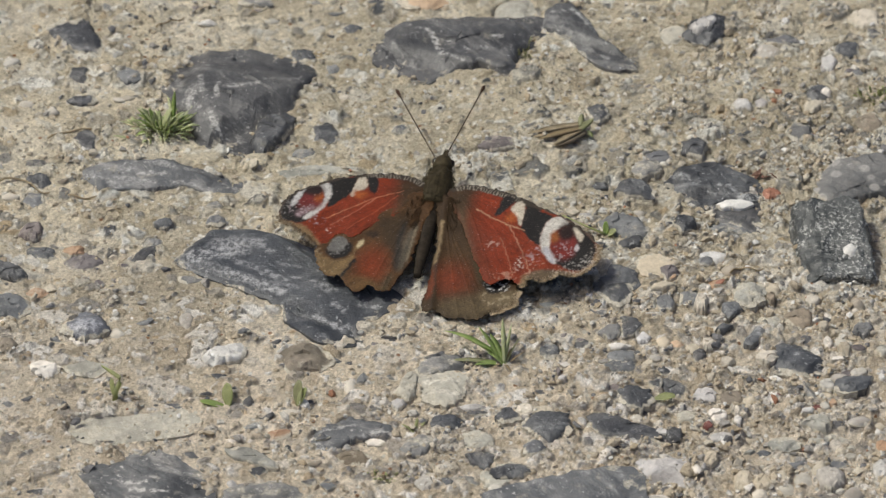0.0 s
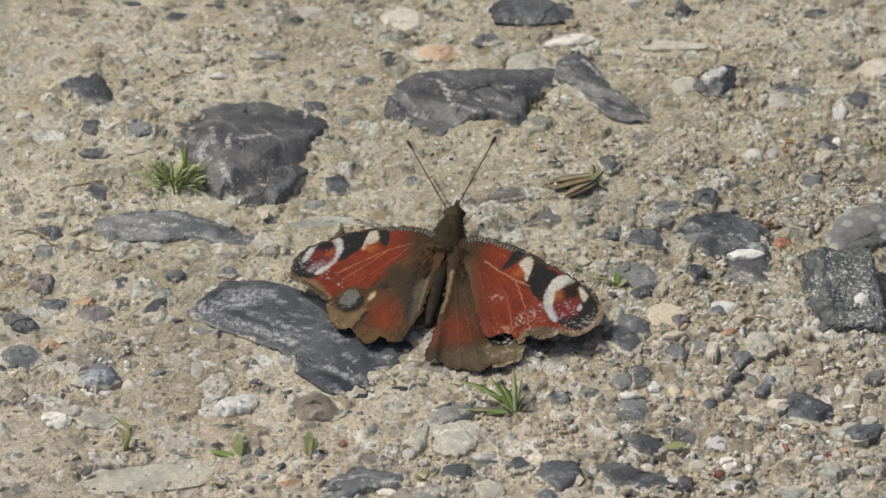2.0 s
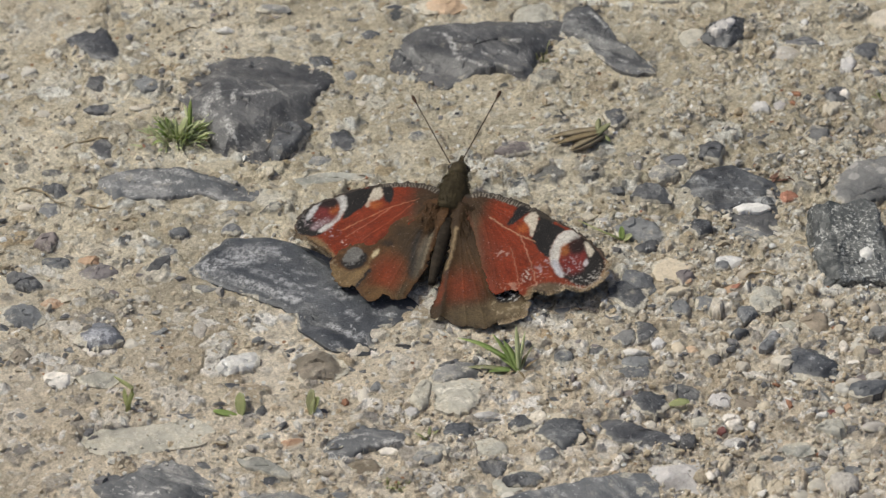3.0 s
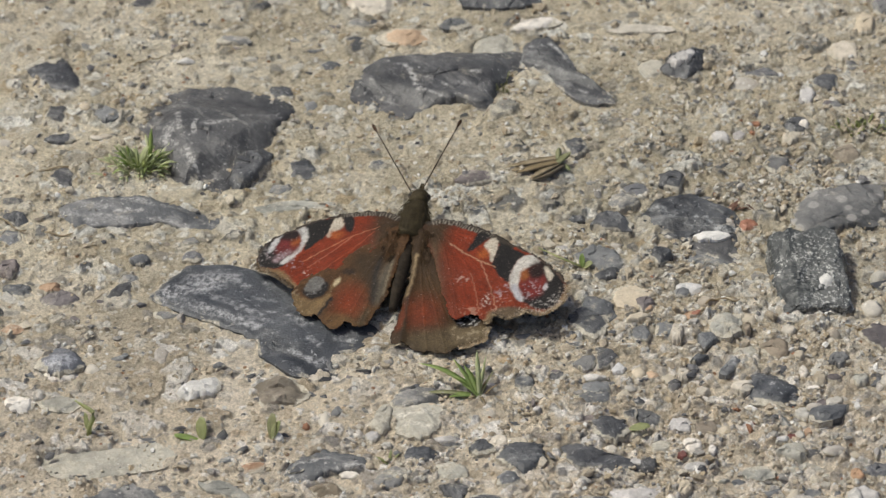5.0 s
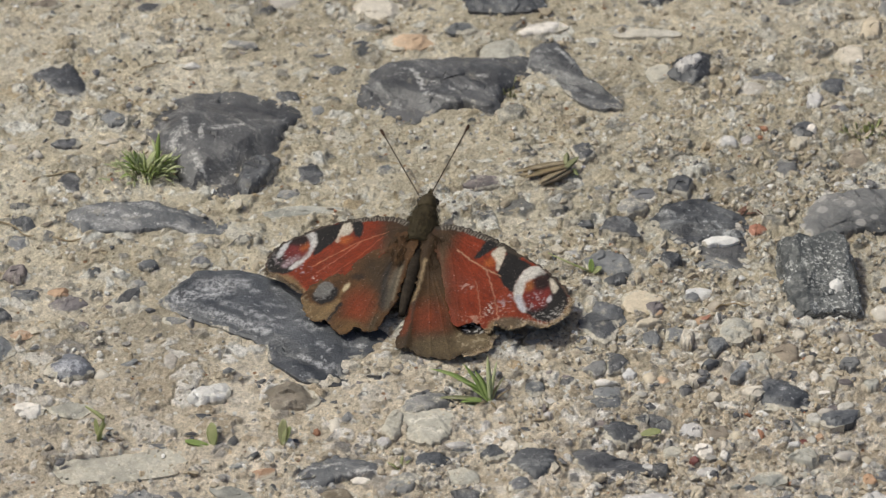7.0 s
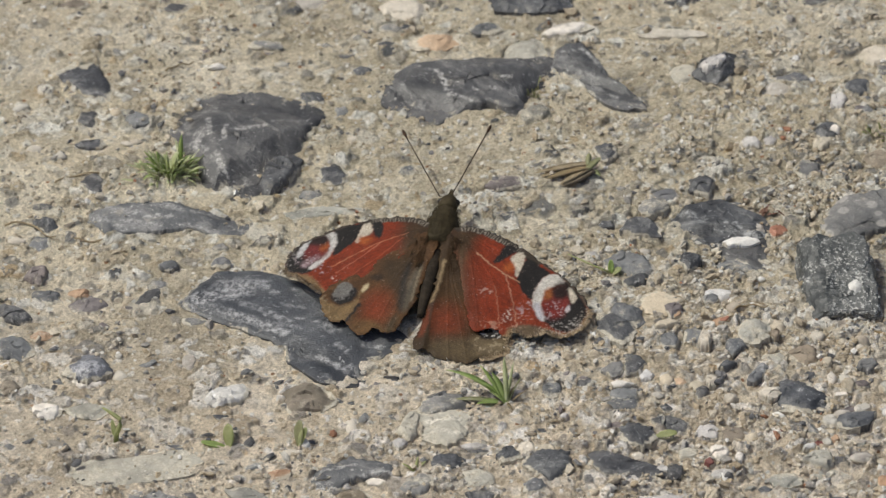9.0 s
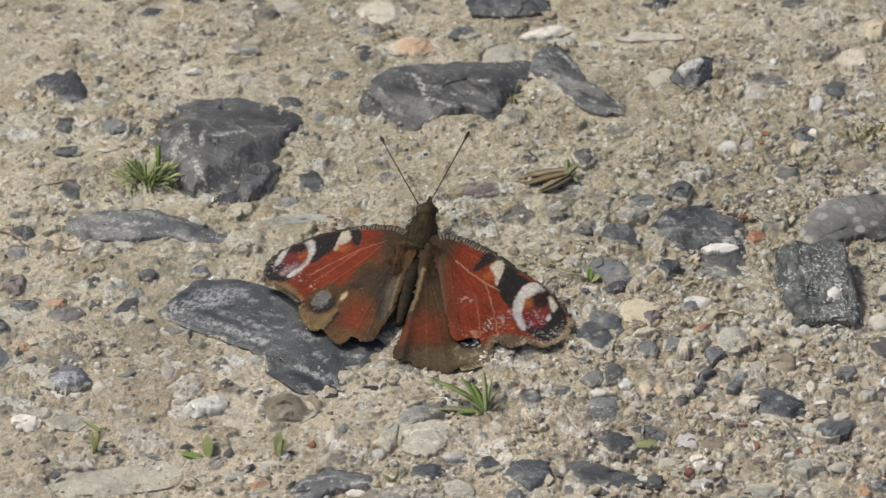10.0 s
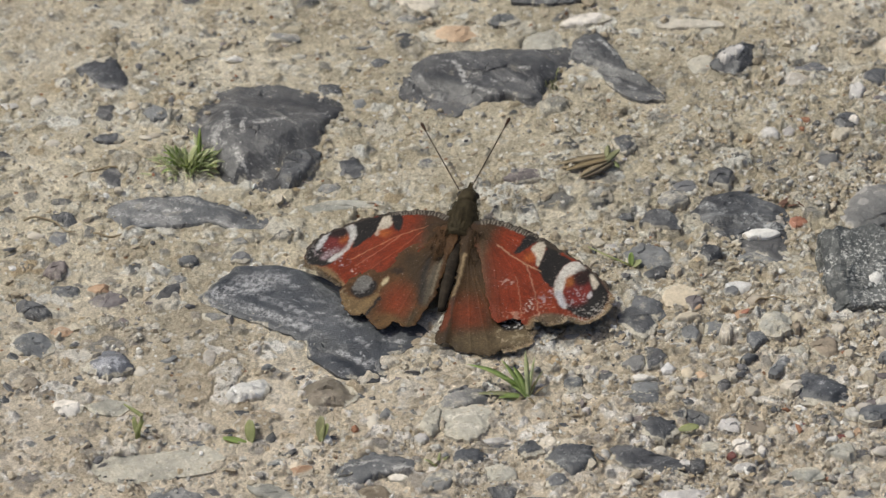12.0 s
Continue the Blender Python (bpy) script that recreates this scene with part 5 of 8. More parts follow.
stone("white", 48.1, -14.0, 0.49, 610, [(-0.9, -0.3), (0.2, -0.8), (0.6, -0.3), (0.9, 0.4), (-0.0, 0.8), (-0.8, 0.5)], chips=6)
stone("worn", 50.4, -18.9, 0.91, 611, [(-1.8, -0.5), (-0.7, -2.1), (1.8, 0.2), (1.0, 2.1), (-1.7, 1.8)], chips=6)
stone("worn", 48.7, -23.8, 0.63, 612, [(-1.5, -0.6), (-0.4, -1.0), (0.8, -0.6), (1.5, 0.2), (1.1, 1.0), (-0.1, 1.0), (-1.0, 0.3)], chips=6)
stone("peach", 40.4, -27.9, 0.56, 613, [(-0.8, -0.9), (-0.1, -1.3), (1.0, -0.6), (1.1, 0.3), (-0.1, 1.3), (-1.1, 0.7)], chips=6)
stone("flint", 44.1, -30.5, 0.84, 614, [(-1.2, -0.5), (-0.6, -1.7), (0.5, -1.4), (1.2, -0.3), (1.2, 0.6), (0.1, 1.7), (-1.0, 0.8)], chips=6)
stone("pale", 45.9, -27.8, 0.84, 615, [(-1.0, -1.1), (-0.5, -1.5), (0.6, -1.3), (1.0, 0.2), (0.3, 1.3), (-0.2, 1.5), (-1.0, 0.7)], chips=6)
stone("pale", 49.0, -32.4, 0.70, 616, [(-1.2, -0.0), (-0.7, -0.9), (0.1, -1.1), (1.2, -0.1), (1.2, 0.5), (0.2, 1.1), (-0.8, 0.9)], chips=6)
stone("tan", 46.0, -31.4, 0.49, 617, [(-0.6, -0.5), (0.0, -0.7), (0.6, -0.3), (0.6, 0.4), (0.1, 0.7), (-0.6, 0.2)], chips=6)
stone("slate", 30.8, -30.7, 0.49, 618, [(-2.0, -1.8), (-0.1, -2.1), (2.4, -1.3), (2.0, 1.5), (-0.4, 2.1), (-2.4, 0.6)], chips=6)
stone("violet", 23.6, -26.7, 0.35, 619, [(-0.9, -0.1), (-0.4, -0.6), (0.4, -0.7), (0.9, -0.2), (0.7, 0.5), (0.1, 0.7), (-0.7, 0.4)], chips=6)
stone("greygreen", 53.4, -15.2, 0.63, 620, [(-2.7, -0.9), (-1.4, -3.0), (0.9, -3.6), (2.7, -1.0), (2.6, 2.6), (0.2, 3.6), (-2.3, 2.2)], chips=6, rough=2.0)
stone("brown", 57.1, -15.6, 0.84, 621, [(-0.6, -0.6), (0.0, -1.4), (0.7, -0.8), (0.8, 0.8), (0.3, 1.4), (-0.8, 0.5)], chips=6)
stone("pale", 64.5, -15.8, 0.63, 622, [(-1.3, -0.2), (-1.1, -0.8), (-0.4, -1.3), (0.5, -1.1), (1.3, -0.1), (1.0, 0.7), (-0.1, 1.3), (-0.6, 1.0)], chips=6)
stone("tan", 65.8, -22.8, 0.70, 623, [(-0.9, -0.1), (-0.5, -1.1), (0.4, -1.3), (0.9, -0.5), (0.9, 0.6), (0.4, 1.3), (-0.5, 0.9)], chips=6)
stone("tan", 69.2, -29.3, 0.84, 624, [(-0.7, -1.8), (0.4, -1.9), (1.2, -0.0), (0.7, 1.9), (-0.7, 1.6), (-1.2, 0.1)], chips=6)
stone("white", 66.5, -27.3, 0.77, 625, [(-0.9, -0.4), (-0.4, -1.4), (0.1, -1.5), (0.8, -0.7), (0.9, 0.2), (0.5, 1.2), (-0.2, 1.5), (-0.8, 0.6)], chips=6)
stone("slate", 72.8, -23.7, 0.91, 626, [(-1.8, -0.8), (0.1, -1.9), (1.2, -0.7), (1.8, 0.5), (1.3, 1.7), (-0.7, 1.9), (-1.7, 0.6)], chips=6)
stone("greygreen", 76.2, -29.2, 0.84, 627, [(-0.8, -1.5), (0.6, -1.4), (1.4, 0.0), (0.8, 1.5), (-0.8, 1.3), (-1.4, 0.2)], chips=6)
stone("white", 79.5, -30.7, 0.77, 628, [(-0.8, -0.6), (-0.4, -1.4), (0.5, -0.9), (0.8, 0.2), (0.6, 1.1), (0.0, 1.4), (-0.7, 0.8)], chips=6)
stone("worn", 53.9, -25.7, 0.70, 629, [(-2.1, -1.8), (-0.7, -2.5), (1.2, -0.6), (2.1, 1.5), (0.6, 2.5)], chips=6)
stone("pale", 56.5, -30.9, 0.56, 630, [(-1.1, -1.1), (-0.3, -1.6), (0.5, -1.7), (1.6, -0.8), (1.2, 1.0), (0.8, 1.7), (-0.7, 1.5), (-1.6, 0.5)], chips=6)
stone("violet", 71.5, -29.3, 0.63, 631, [(-1.4, 0.1), (-0.7, -0.7), (0.4, -1.0), (1.4, -0.3), (1.0, 0.7), (0.5, 1.0), (-0.8, 0.8)], chips=6)
stone("white", 67.9, -32.0, 0.35, 632, [(-1.2, -0.4), (-0.3, -0.6), (0.7, -0.4), (1.2, -0.2), (1.0, 0.4), (-0.0, 0.6), (-1.2, 0.2)], chips=6)
stone("pale", 71.4, -35.0, 0.56, 633, [(-1.4, -1.4), (-0.4, -1.4), (1.3, -0.2), (1.6, 0.6), (0.6, 1.4), (-0.7, 1.2), (-1.6, 0.1)], chips=6)
stone("violet", 69.1, -35.3, 0.49, 634, [(-1.1, -0.8), (-0.7, -1.1), (0.2, -1.3), (0.9, -0.8), (1.2, 0.5), (0.6, 1.3), (-0.7, 1.1), (-1.2, 0.2)], chips=6)
stone("white", 75.1, -36.6, 0.63, 635, [(-0.6, -0.3), (-0.3, -0.8), (0.1, -0.9), (0.6, -0.5), (0.6, 0.1), (0.4, 0.8), (0.0, 0.9), (-0.4, 0.6)], chips=6)
stone("pale", 65.6, -38.6, 0.63, 636, [(-1.1, -1.1), (-0.0, -1.6), (0.9, -1.4), (1.3, -0.3), (1.2, 0.8), (0.4, 1.6), (-1.0, 1.0), (-1.3, -0.1)], chips=6)
stone("greyflint", 70.4, -39.4, 0.56, 637, [(-3.4, -2.0), (-1.5, -2.4), (1.7, -0.9), (3.4, 2.4), (-1.2, 2.1), (-3.4, 1.4)], chips=6)
stone("quartz", 56.9, -36.2, 0.56, 638, [(-0.6, -0.8), (0.3, -1.0), (1.1, -0.7), (1.3, 0.1), (0.1, 1.0), (-0.6, 0.9), (-1.3, 0.4)], chips=6)
stone("violet", 19.8, -34.8, 0.84, 639, [(-0.2, -1.3), (0.2, -1.2), (0.4, -0.1), (0.2, 1.2), (-0.1, 1.3), (-0.4, 0.4)], chips=6)
stone("white", 20.4, -36.6, 0.49, 640, [(-0.8, -0.4), (-0.4, -0.7), (0.5, -0.5), (0.8, 0.1), (0.3, 0.7), (-0.2, 0.7), (-0.7, 0.2)], chips=6)
stone("white", 44.7, -40.6, 1.28, 641, [(-2.4, -1.1), (-1.3, -2.9), (1.7, -1.9), (2.4, 0.6), (0.9, 2.9), (-1.6, 1.6)], chips=6)
stone("flint", 39.2, -38.6, 0.63, 642, [(-2.3, -0.3), (-1.0, -2.9), (2.1, -2.6), (2.6, 0.7), (0.1, 2.2), (-2.6, 2.9)], chips=6)
stone("flint", 32.9, -42.5, 0.63, 643, [(-2.5, -1.9), (0.8, -3.2), (3.0, -1.0), (2.4, 1.6), (-0.4, 3.2), (-3.0, 2.2)], chips=6)
stone("greygreen", 41.5, -46.2, 0.63, 644, [(-1.5, -1.2), (-0.2, -1.7), (1.1, -1.5), (1.7, 0.6), (1.1, 1.3), (-0.5, 1.7), (-1.7, 0.8)], chips=6)
stone("white", 46.6, -46.7, 1.20, 645, [(-1.3, -1.0), (-0.1, -2.1), (1.4, -1.3), (1.8, 0.3), (1.3, 1.2), (0.3, 1.9), (-0.8, 2.1), (-1.8, 0.5)], chips=6)
stone("red", 44.8, -50.1, 0.70, 646, [(-0.8, -0.2), (-0.2, -1.0), (0.8, -0.6), (0.8, 0.6), (0.2, 1.0), (-0.6, 0.6)], chips=6)
stone("white", 47.0, -52.7, 0.42, 647, [(-2.1, -0.5), (-0.8, -1.2), (1.8, -0.2), (2.1, 0.7), (0.2, 1.2), (-1.8, 0.3)], chips=6)
stone("tan", 44.9, -59.1, 0.91, 648, [(-1.1, -1.2), (0.0, -1.8), (1.1, -0.6), (1.1, 1.0), (0.2, 1.8), (-0.8, 1.2), (-1.1, 0.3)], chips=6)
stone("violet", 29.2, -39.1, 0.42, 649, [(-1.2, -0.6), (-0.3, -1.2), (0.9, -0.7), (1.2, 0.2), (0.7, 1.1), (-0.2, 1.2), (-1.2, 0.7)], chips=6)
stone("white", 37.0, -50.8, 0.63, 650, [(-0.6, -0.6), (-0.1, -0.9), (0.9, -1.0), (1.3, -0.3), (1.0, 0.2), (-0.1, 0.8), (-0.7, 1.0), (-1.3, 0.4)], chips=6)
stone("greygreen", 63.3, -49.4, 1.36, 651, [(-2.9, -0.4), (-0.2, -2.1), (1.6, -2.4), (2.9, -0.3), (1.5, 2.4), (-0.9, 2.2)], chips=6)
stone("white", 61.8, -46.7, 0.63, 652, [(-1.2, -0.7), (-0.5, -0.9), (0.7, -0.6), (1.2, 0.3), (0.7, 0.8), (-0.2, 0.9), (-0.9, 0.3)], chips=6)
stone("red", 63.8, -45.0, 0.42, 653, [(-1.0, -0.4), (-0.1, -0.8), (0.8, -0.6), (1.1, 0.0), (0.8, 0.8), (-0.5, 0.8), (-1.1, 0.4)], chips=6)
stone("orange", 66.3, -43.8, 0.63, 654, [(-0.5, -0.9), (0.2, -1.1), (0.7, -0.1), (0.5, 0.7), (-0.0, 1.1), (-0.7, 0.3)], chips=6)
stone("tan", 65.5, -41.5, 0.49, 655, [(-1.1, -0.3), (-0.2, -0.8), (0.8, -0.4), (1.2, 0.2), (0.2, 0.8), (-0.9, 0.8), (-1.2, 0.3)], chips=6)
stone("quartz", 50.0, -47.9, 0.70, 656, [(-0.8, -0.7), (-0.1, -1.1), (0.3, -1.1), (0.8, 0.2), (0.6, 0.8), (-0.2, 1.1), (-0.7, 0.3)], chips=6)
stone("greygreen", 57.4, -54.7, 0.35, 657, [(-1.8, -1.3), (0.4, -1.9), (2.5, -0.9), (2.8, 0.5), (0.6, 1.9), (-1.8, 1.5), (-2.8, 0.3)], chips=6)
stone("worn", 53.9, -56.4, 0.42, 658, [(-1.5, -0.6), (-0.5, -1.0), (0.8, -0.8), (1.5, 0.5), (0.5, 1.0), (-0.8, 0.6)], chips=6)
stone("blueflint", 77.1, -54.0, 0.91, 659, [(-2.5, -0.3), (-1.0, -2.0), (2.5, -1.5), (2.2, 1.4), (0.2, 2.0)], chips=6)
stone("white", 77.7, -49.5, 0.70, 660, [(-0.5, -0.7), (-0.1, -1.1), (0.4, -0.6), (0.5, 0.5), (0.1, 1.1), (-0.5, 0.5)], chips=6)
stone("orange", 73.9, -56.0, 0.77, 661, [(-1.2, -0.4), (-0.7, -1.3), (0.7, -1.4), (1.2, -0.7), (0.6, 1.1), (-0.0, 1.4), (-1.1, 1.0)], chips=6)
stone("white", 75.1, -61.0, 0.56, 662, [(-2.2, -0.7), (-0.5, -2.9), (2.5, -2.2), (2.0, 0.8), (-0.5, 2.9), (-2.5, 1.8)], chips=6)
stone("pale", 68.6, -57.1, 0.63, 663, [(-0.9, -0.7), (0.2, -1.0), (1.0, -0.4), (0.9, 0.7), (-0.2, 1.0), (-1.0, 0.3)], chips=6)
stone("slate", 66.1, -59.5, 0.35, 664, [(-2.4, -0.2), (-1.7, -1.0), (0.6, -1.2), (2.4, -0.2), (1.9, 0.5), (0.1, 1.2), (-1.5, 0.8)], chips=6)
stone("tan", 37.5, -6.2, 0.5, 690, [(-3.4, 1.8), (-1.6, 3.2), (1.4, 3.0), (3.6, 1.4), (3.2, -1.8), (0.8, -3.4), (-2.2, -2.6), (-3.6, -0.6)], chips=6)
stone("quartz", 52.0, 12.0, 0.5, 77, [(3.7, 0.3), (1.6, 1.2), (-1.4, 1.1), (-3.6, -0.1), (-2.0, -1.1), (1.6, -1.0)], lift=1.0, rough=0.3, chips=2, label="white elongated quartz lens in a dark flint")


def build_rock():
    """The upright block of flint: a flat-topped, four-sided lump with a crust of pale lichen."""
    rnd = random.Random(7)
    bm = bmesh.new()
    bmesh.ops.create_cube(bm, size=2.0)
    bmesh.ops.subdivide_edges(bm, edges=bm.edges[:], cuts=27, use_grid_fill=True)
    for v in bm.verts:
        x, y, z = v.co
        w = 1.0 - 0.10 * (z + 1) / 2
        r = max(abs(x), abs(y))
        k = (abs(x) ** 12 + abs(y) ** 12 + abs(z) ** 12) ** (1 / 12)
        x, y, z = x / k, y / k, z / k
        top = 1.9 + 2.6 * (y + 1)
        p = Vector((x * (7.3 - 0.6 * (z + 1)) - 0.10 * 7 * y, y * 8.3 + 0.9, (top if z > 0 else 2.5) * z))
        if z > 0 and x < -0.55:
            p.z -= (-x - 0.55) * 4.6 * z
        n = noise.noise(p * 0.28) * 0.6 + noise.noise(p * 0.75 + Vector((5, 0, 0))) * 0.62 + noise.noise(p * 2.0) * 0.36
        p += p.normalized() * n
        v.co = (p + Vector((0, 0, 0.4))) * MM
    me = bpy.data.meshes.new("rock")
    bm.to_mesh(me)
    bm.free()
    me.materials.append(M_ROCK)
    me.polygons.foreach_set("use_smooth", [True] * len(me.polygons))
    me.set_sharp_from_angle(angle=radians(22))
    ob = new("rock", me)
    ob.matrix_world = pose(0.06891, -0.00308, 0.0, 0, 0, 2)
    spot = reach([(-1.6, 0.6), (-0.9, 1.5), (0.3, 1.7), (1.2, 1.2), (1.7, 0.2), (1.1, -1.2), (-0.2, -1.6), (-1.2, -0.9)], 40)
    ring = [(r * math.cos(k * math.pi / 20), r * math.sin(k * math.pi / 20)) for k, r in enumerate(spot * (1 + 0.16 * vnoise(np.arange(40) / 2.0, np.zeros(40), 3)))]
    verts = [(0, 0, 0.35)] + [(0.55 * x, 0.55 * y, 0.32 + 0.1 * noise.noise(Vector((x, y, 0)))) for x, y in ring] + [(x, y, -0.5) for x, y in ring]
    faces = [(0, 1 + k, 1 + (k + 1) % 40) for k in range(40)] + [(1 + k, 41 + k, 41 + (k + 1) % 40, 1 + (k + 1) % 40) for k in range(40)]
    crust = mesh_object("lichen_patch", verts, faces, KINDS["quartz"], ob, True, "bright white lichen patch")
    above = max((v.co for v in me.vertices if abs(v.co.x / MM - 2.6) < 0.8 and abs(v.co.y / MM + 2.4) < 0.8), key=lambda q: q.z)
    crust.matrix_local = pose(2.6 * MM, -2.4 * MM, above.z - 0.1 * MM, 22, 0, 0)
    tagged(ob, "blocky dark grey flint lump crusted with pale lichen", "stone", "stones set in the path")


M_ROCK = stone_material("crusted_flint", (0.022, 0.026, 0.028), (0.048, 0.053, 0.054), (0.42, 0.42, 0.40), 0.55, 0.15, 0.45, 0.0, 0.78)
build_rock()
build_ground()

pebble("white", 25.3, 9.6, 2.5, 3.0, 0, 0.8); pebble("white", 17.4, 58.0, 1.9, 1.4, 0, 0.4)
pebble("white", 55.2, 2.3, 2.3, 2.2, 0, 0.6)
pebble("white", 49.1, -34.7, 3.6, 1.6, -30, 0.5); pebble("white", 62.0, -26.4, 1.8, 1.6, 0, 0.5)
pebble("white", 27.1, -39.7, 1.3, 1.2, 0, 0.3)
pebble("white", -34.8, -63.8, 2.8, 2.7, 0, 0.8); pebble("white", 35.8, -67.6, 6.4, 4.1, 0, 1.1)
pebble("white", 41.1, -65.1, 1.7, 1.9, 0, 0.5); pebble("white", 75.2, -34.7, 2.3, 1.9, 0, 0.5)
pebble("white", -5.6, -66.7, 3.4, 3.3, 0, 0.9); pebble("white", -76.5, -20.8, 2.5, 1.9, 0, 0.5)
pebble("white", 7.2, 23.2, 2.8, 1.6, 0, 0.5); pebble("white", 30.8, -9.7, 1.7, 1.4, 0, 0.4)
pebble("white", 75.5, 29.6, 3.0, 1.9, 0, 0.5); pebble("white", -85.5, 54.2, 3.8, 3.0, 0, 0.8)
pebble("white", 80.8, -16.3, 4.2, 3.5, -40, 1.0); pebble("pale", 62.7, 19.8, 1.9, 1.4, 0, 0.4)
pebble("pale", -26.3, -45.7, 3.6, 2.4, 0, 0.7); pebble("pale", 31.8, 5.6, 3.2, 2.2, 0, 0.6)
pebble("pale", 34.9, 11.1, 2.5, 1.9, 0, 0.5)
pebble("pale", 47.1, -23.1, 2.1, 1.6, 0, 0.5); pebble("pale", 57.5, -66.0, 3.6, 3.3, 0, 0.9)
pebble("pale", 63.8, -31.7, 2.1, 1.9, 0, 0.5); pebble("pale", 52.7, -68.2, 3.2, 3.5, 0, 1.0)
pebble("pale", 60.5, -63.2, 3.8, 4.1, 0, 1.1); pebble("pale", 68.3, -67.6, 4.2, 4.1, 0, 1.1)
pebble("pale", 36.6, -31.6, 2.1, 1.6, 0, 0.5)
pebble("pale", -15.9, -37.9, 2.8, 4.3, 0, 0.8); pebble("pale", 9.0, -66.0, 3.2, 3.5, 0, 1.0)
pebble("pale", 70.4, -49.9, 4.2, 2.7, 0, 0.8); pebble("pale", -24.0, -19.2, 2.1, 1.6, 0, 0.5)
pebble("pale", -34.7, -23.1, 1.7, 1.2, 0, 0.3); pebble("pale", -56.9, -19.2, 1.5, 1.4, 0, 0.4)
pebble("pale", -32.3, 69.7, 3.2, 1.9, 0, 0.5); pebble("pale", -47.6, 56.2, 1.7, 1.6, 0, 0.5)
pebble("pale", 56.0, 50.8, 2.5, 2.4, 0, 0.7); pebble("pale", -80.2, 56.1, 3.2, 2.4, 0, 0.7)
pebble("pale", -71.8, 40.2, 2.8, 2.7, 0, 0.8); pebble("pale", -76.7, 42.8, 3.8, 2.7, 0, 0.8)
pebble("pale", -18.1, 45.6, 2.5, 1.6, 0, 0.5); pebble("pale", -77.4, 14.7, 3.2, 1.9, 0, 0.5)
pebble("pale", -59.6, 43.9, 2.5, 1.4, 0, 0.4); pebble("pale", 79.4, -8.9, 4.2, 4.6, 0, 1.3)
pebble("pale", 81.1, 0.2, 3.6, 4.1, 0, 1.1); pebble("tan", -58.1, 44.5, 2.8, 1.6, 0, 0.5)
pebble("tan", 38.1, -27.4, 2.5, 3.4, 0, 0.8); pebble("tan", 43.0, -28.0, 3.2, 4.2, 0, 1.0)
pebble("tan", 50.0, -13.6, 1.5, 1.4, 0, 0.4); pebble("tan", -8.7, 43.9, 1.7, 1.2, 0, 0.3)
pebble("tan", 73.7, -49.8, 2.8, 2.2, 0, 0.6); pebble("tan", 40.9, -19.2, 1.5, 1.2, 0, 0.3)
pebble("tan", 62.4, -39.2, 1.7, 1.4, 0, 0.4); pebble("tan", -62.1, 52.6, 2.5, 2.2, 0, 0.6)
pebble("orange", -28.1, -51.8, 4.9, 2.7, 15, 0.8); pebble("orange", 44.7, 71.7, 2.5, 1.4, 0, 0.4)
pebble("red", 57.2, 23.2, 1.1, 1.4, 0, 0.3)
pebble("flint", -20.5, 64.9, 3.2, 1.4, 0, 0.4); pebble("flint", -34.7, -23.2, 3.2, 2.2, 0, 0.6)
pebble("flint", -18.4, -30.6, 4.9, 3.5, 15, 1.0); pebble("flint", -28.7, -25.5, 2.5, 2.2, 0, 0.6)
pebble("flint", -23.2, -34.7, 1.7, 1.4, 0, 0.4); pebble("flint", -14.6, -24.0, 2.5, 5.3, 0, 0.8)
pebble("flint", -9.2, -25.4, 4.0, 3.8, 0, 1.1); pebble("flint", -38.2, -35.6, 3.8, 2.7, 0, 0.8)
pebble("flint", -33.1, -41.7, 3.0, 4.2, 0, 0.9); pebble("flint", -35.6, -40.0, 1.7, 1.4, 0, 0.4)
pebble("flint", -29.6, -46.2, 3.6, 3.3, 0, 0.9); pebble("flint", -26.1, -55.0, 2.5, 2.2, 0, 0.6)
pebble("flint", -22.0, -43.0, 4.2, 1.9, 0, 0.5); pebble("flint", -22.6, -63.1, 2.8, 3.0, 0, 0.8)
pebble("flint", 13.2, 53.5, 2.1, 1.9, 0, 0.5); pebble("flint", -40.4, -40.0, 3.2, 1.4, 0, 0.4)
pebble("flint", -54.4, -40.0, 2.3, 1.9, 0, 0.5); pebble("flint", -70.7, -41.6, 3.0, 2.2, 0, 0.6)
pebble("flint", -64.3, -43.9, 4.7, 3.0, 0, 0.8); pebble("flint", -41.7, -56.5, 4.9, 2.4, -15, 0.7)
pebble("flint", -56.6, -54.4, 3.0, 1.4, 0, 0.4); pebble("flint", -31.1, -60.3, 3.8, 4.1, 0, 1.1)
pebble("flint", 63.6, 46.3, 2.5, 2.4, 0, 0.7); pebble("flint", 45.5, 35.1, 2.5, 1.9, 0, 0.5)
pebble("flint", 55.2, 34.7, 3.8, 2.2, 0, 0.6); pebble("flint", 29.2, 25.9, 2.3, 2.4, 0, 0.7)
pebble("flint", 38.4, -34.8, 3.2, 2.4, 0, 0.7); pebble("flint", 36.3, -37.9, 2.5, 4.3, 0, 0.8)
pebble("flint", 8.4, -24.7, 2.8, 1.9, 0, 0.5); pebble("flint", -0.4, -29.6, 5.3, 4.1, 0, 1.1)
pebble("flint", 4.0, -36.5, 1.5, 2.9, 0, 0.4)
pebble("flint", 10.8, -26.3, 3.2, 2.4, 0, 0.7); pebble("flint", 70.5, 31.7, 3.2, 1.4, 0, 0.4)
pebble("flint", 81.0, 65.2, 3.2, 2.2, 0, 0.6); pebble("flint", -68.2, -66.0, 5.3, 3.3, 0, 0.9)
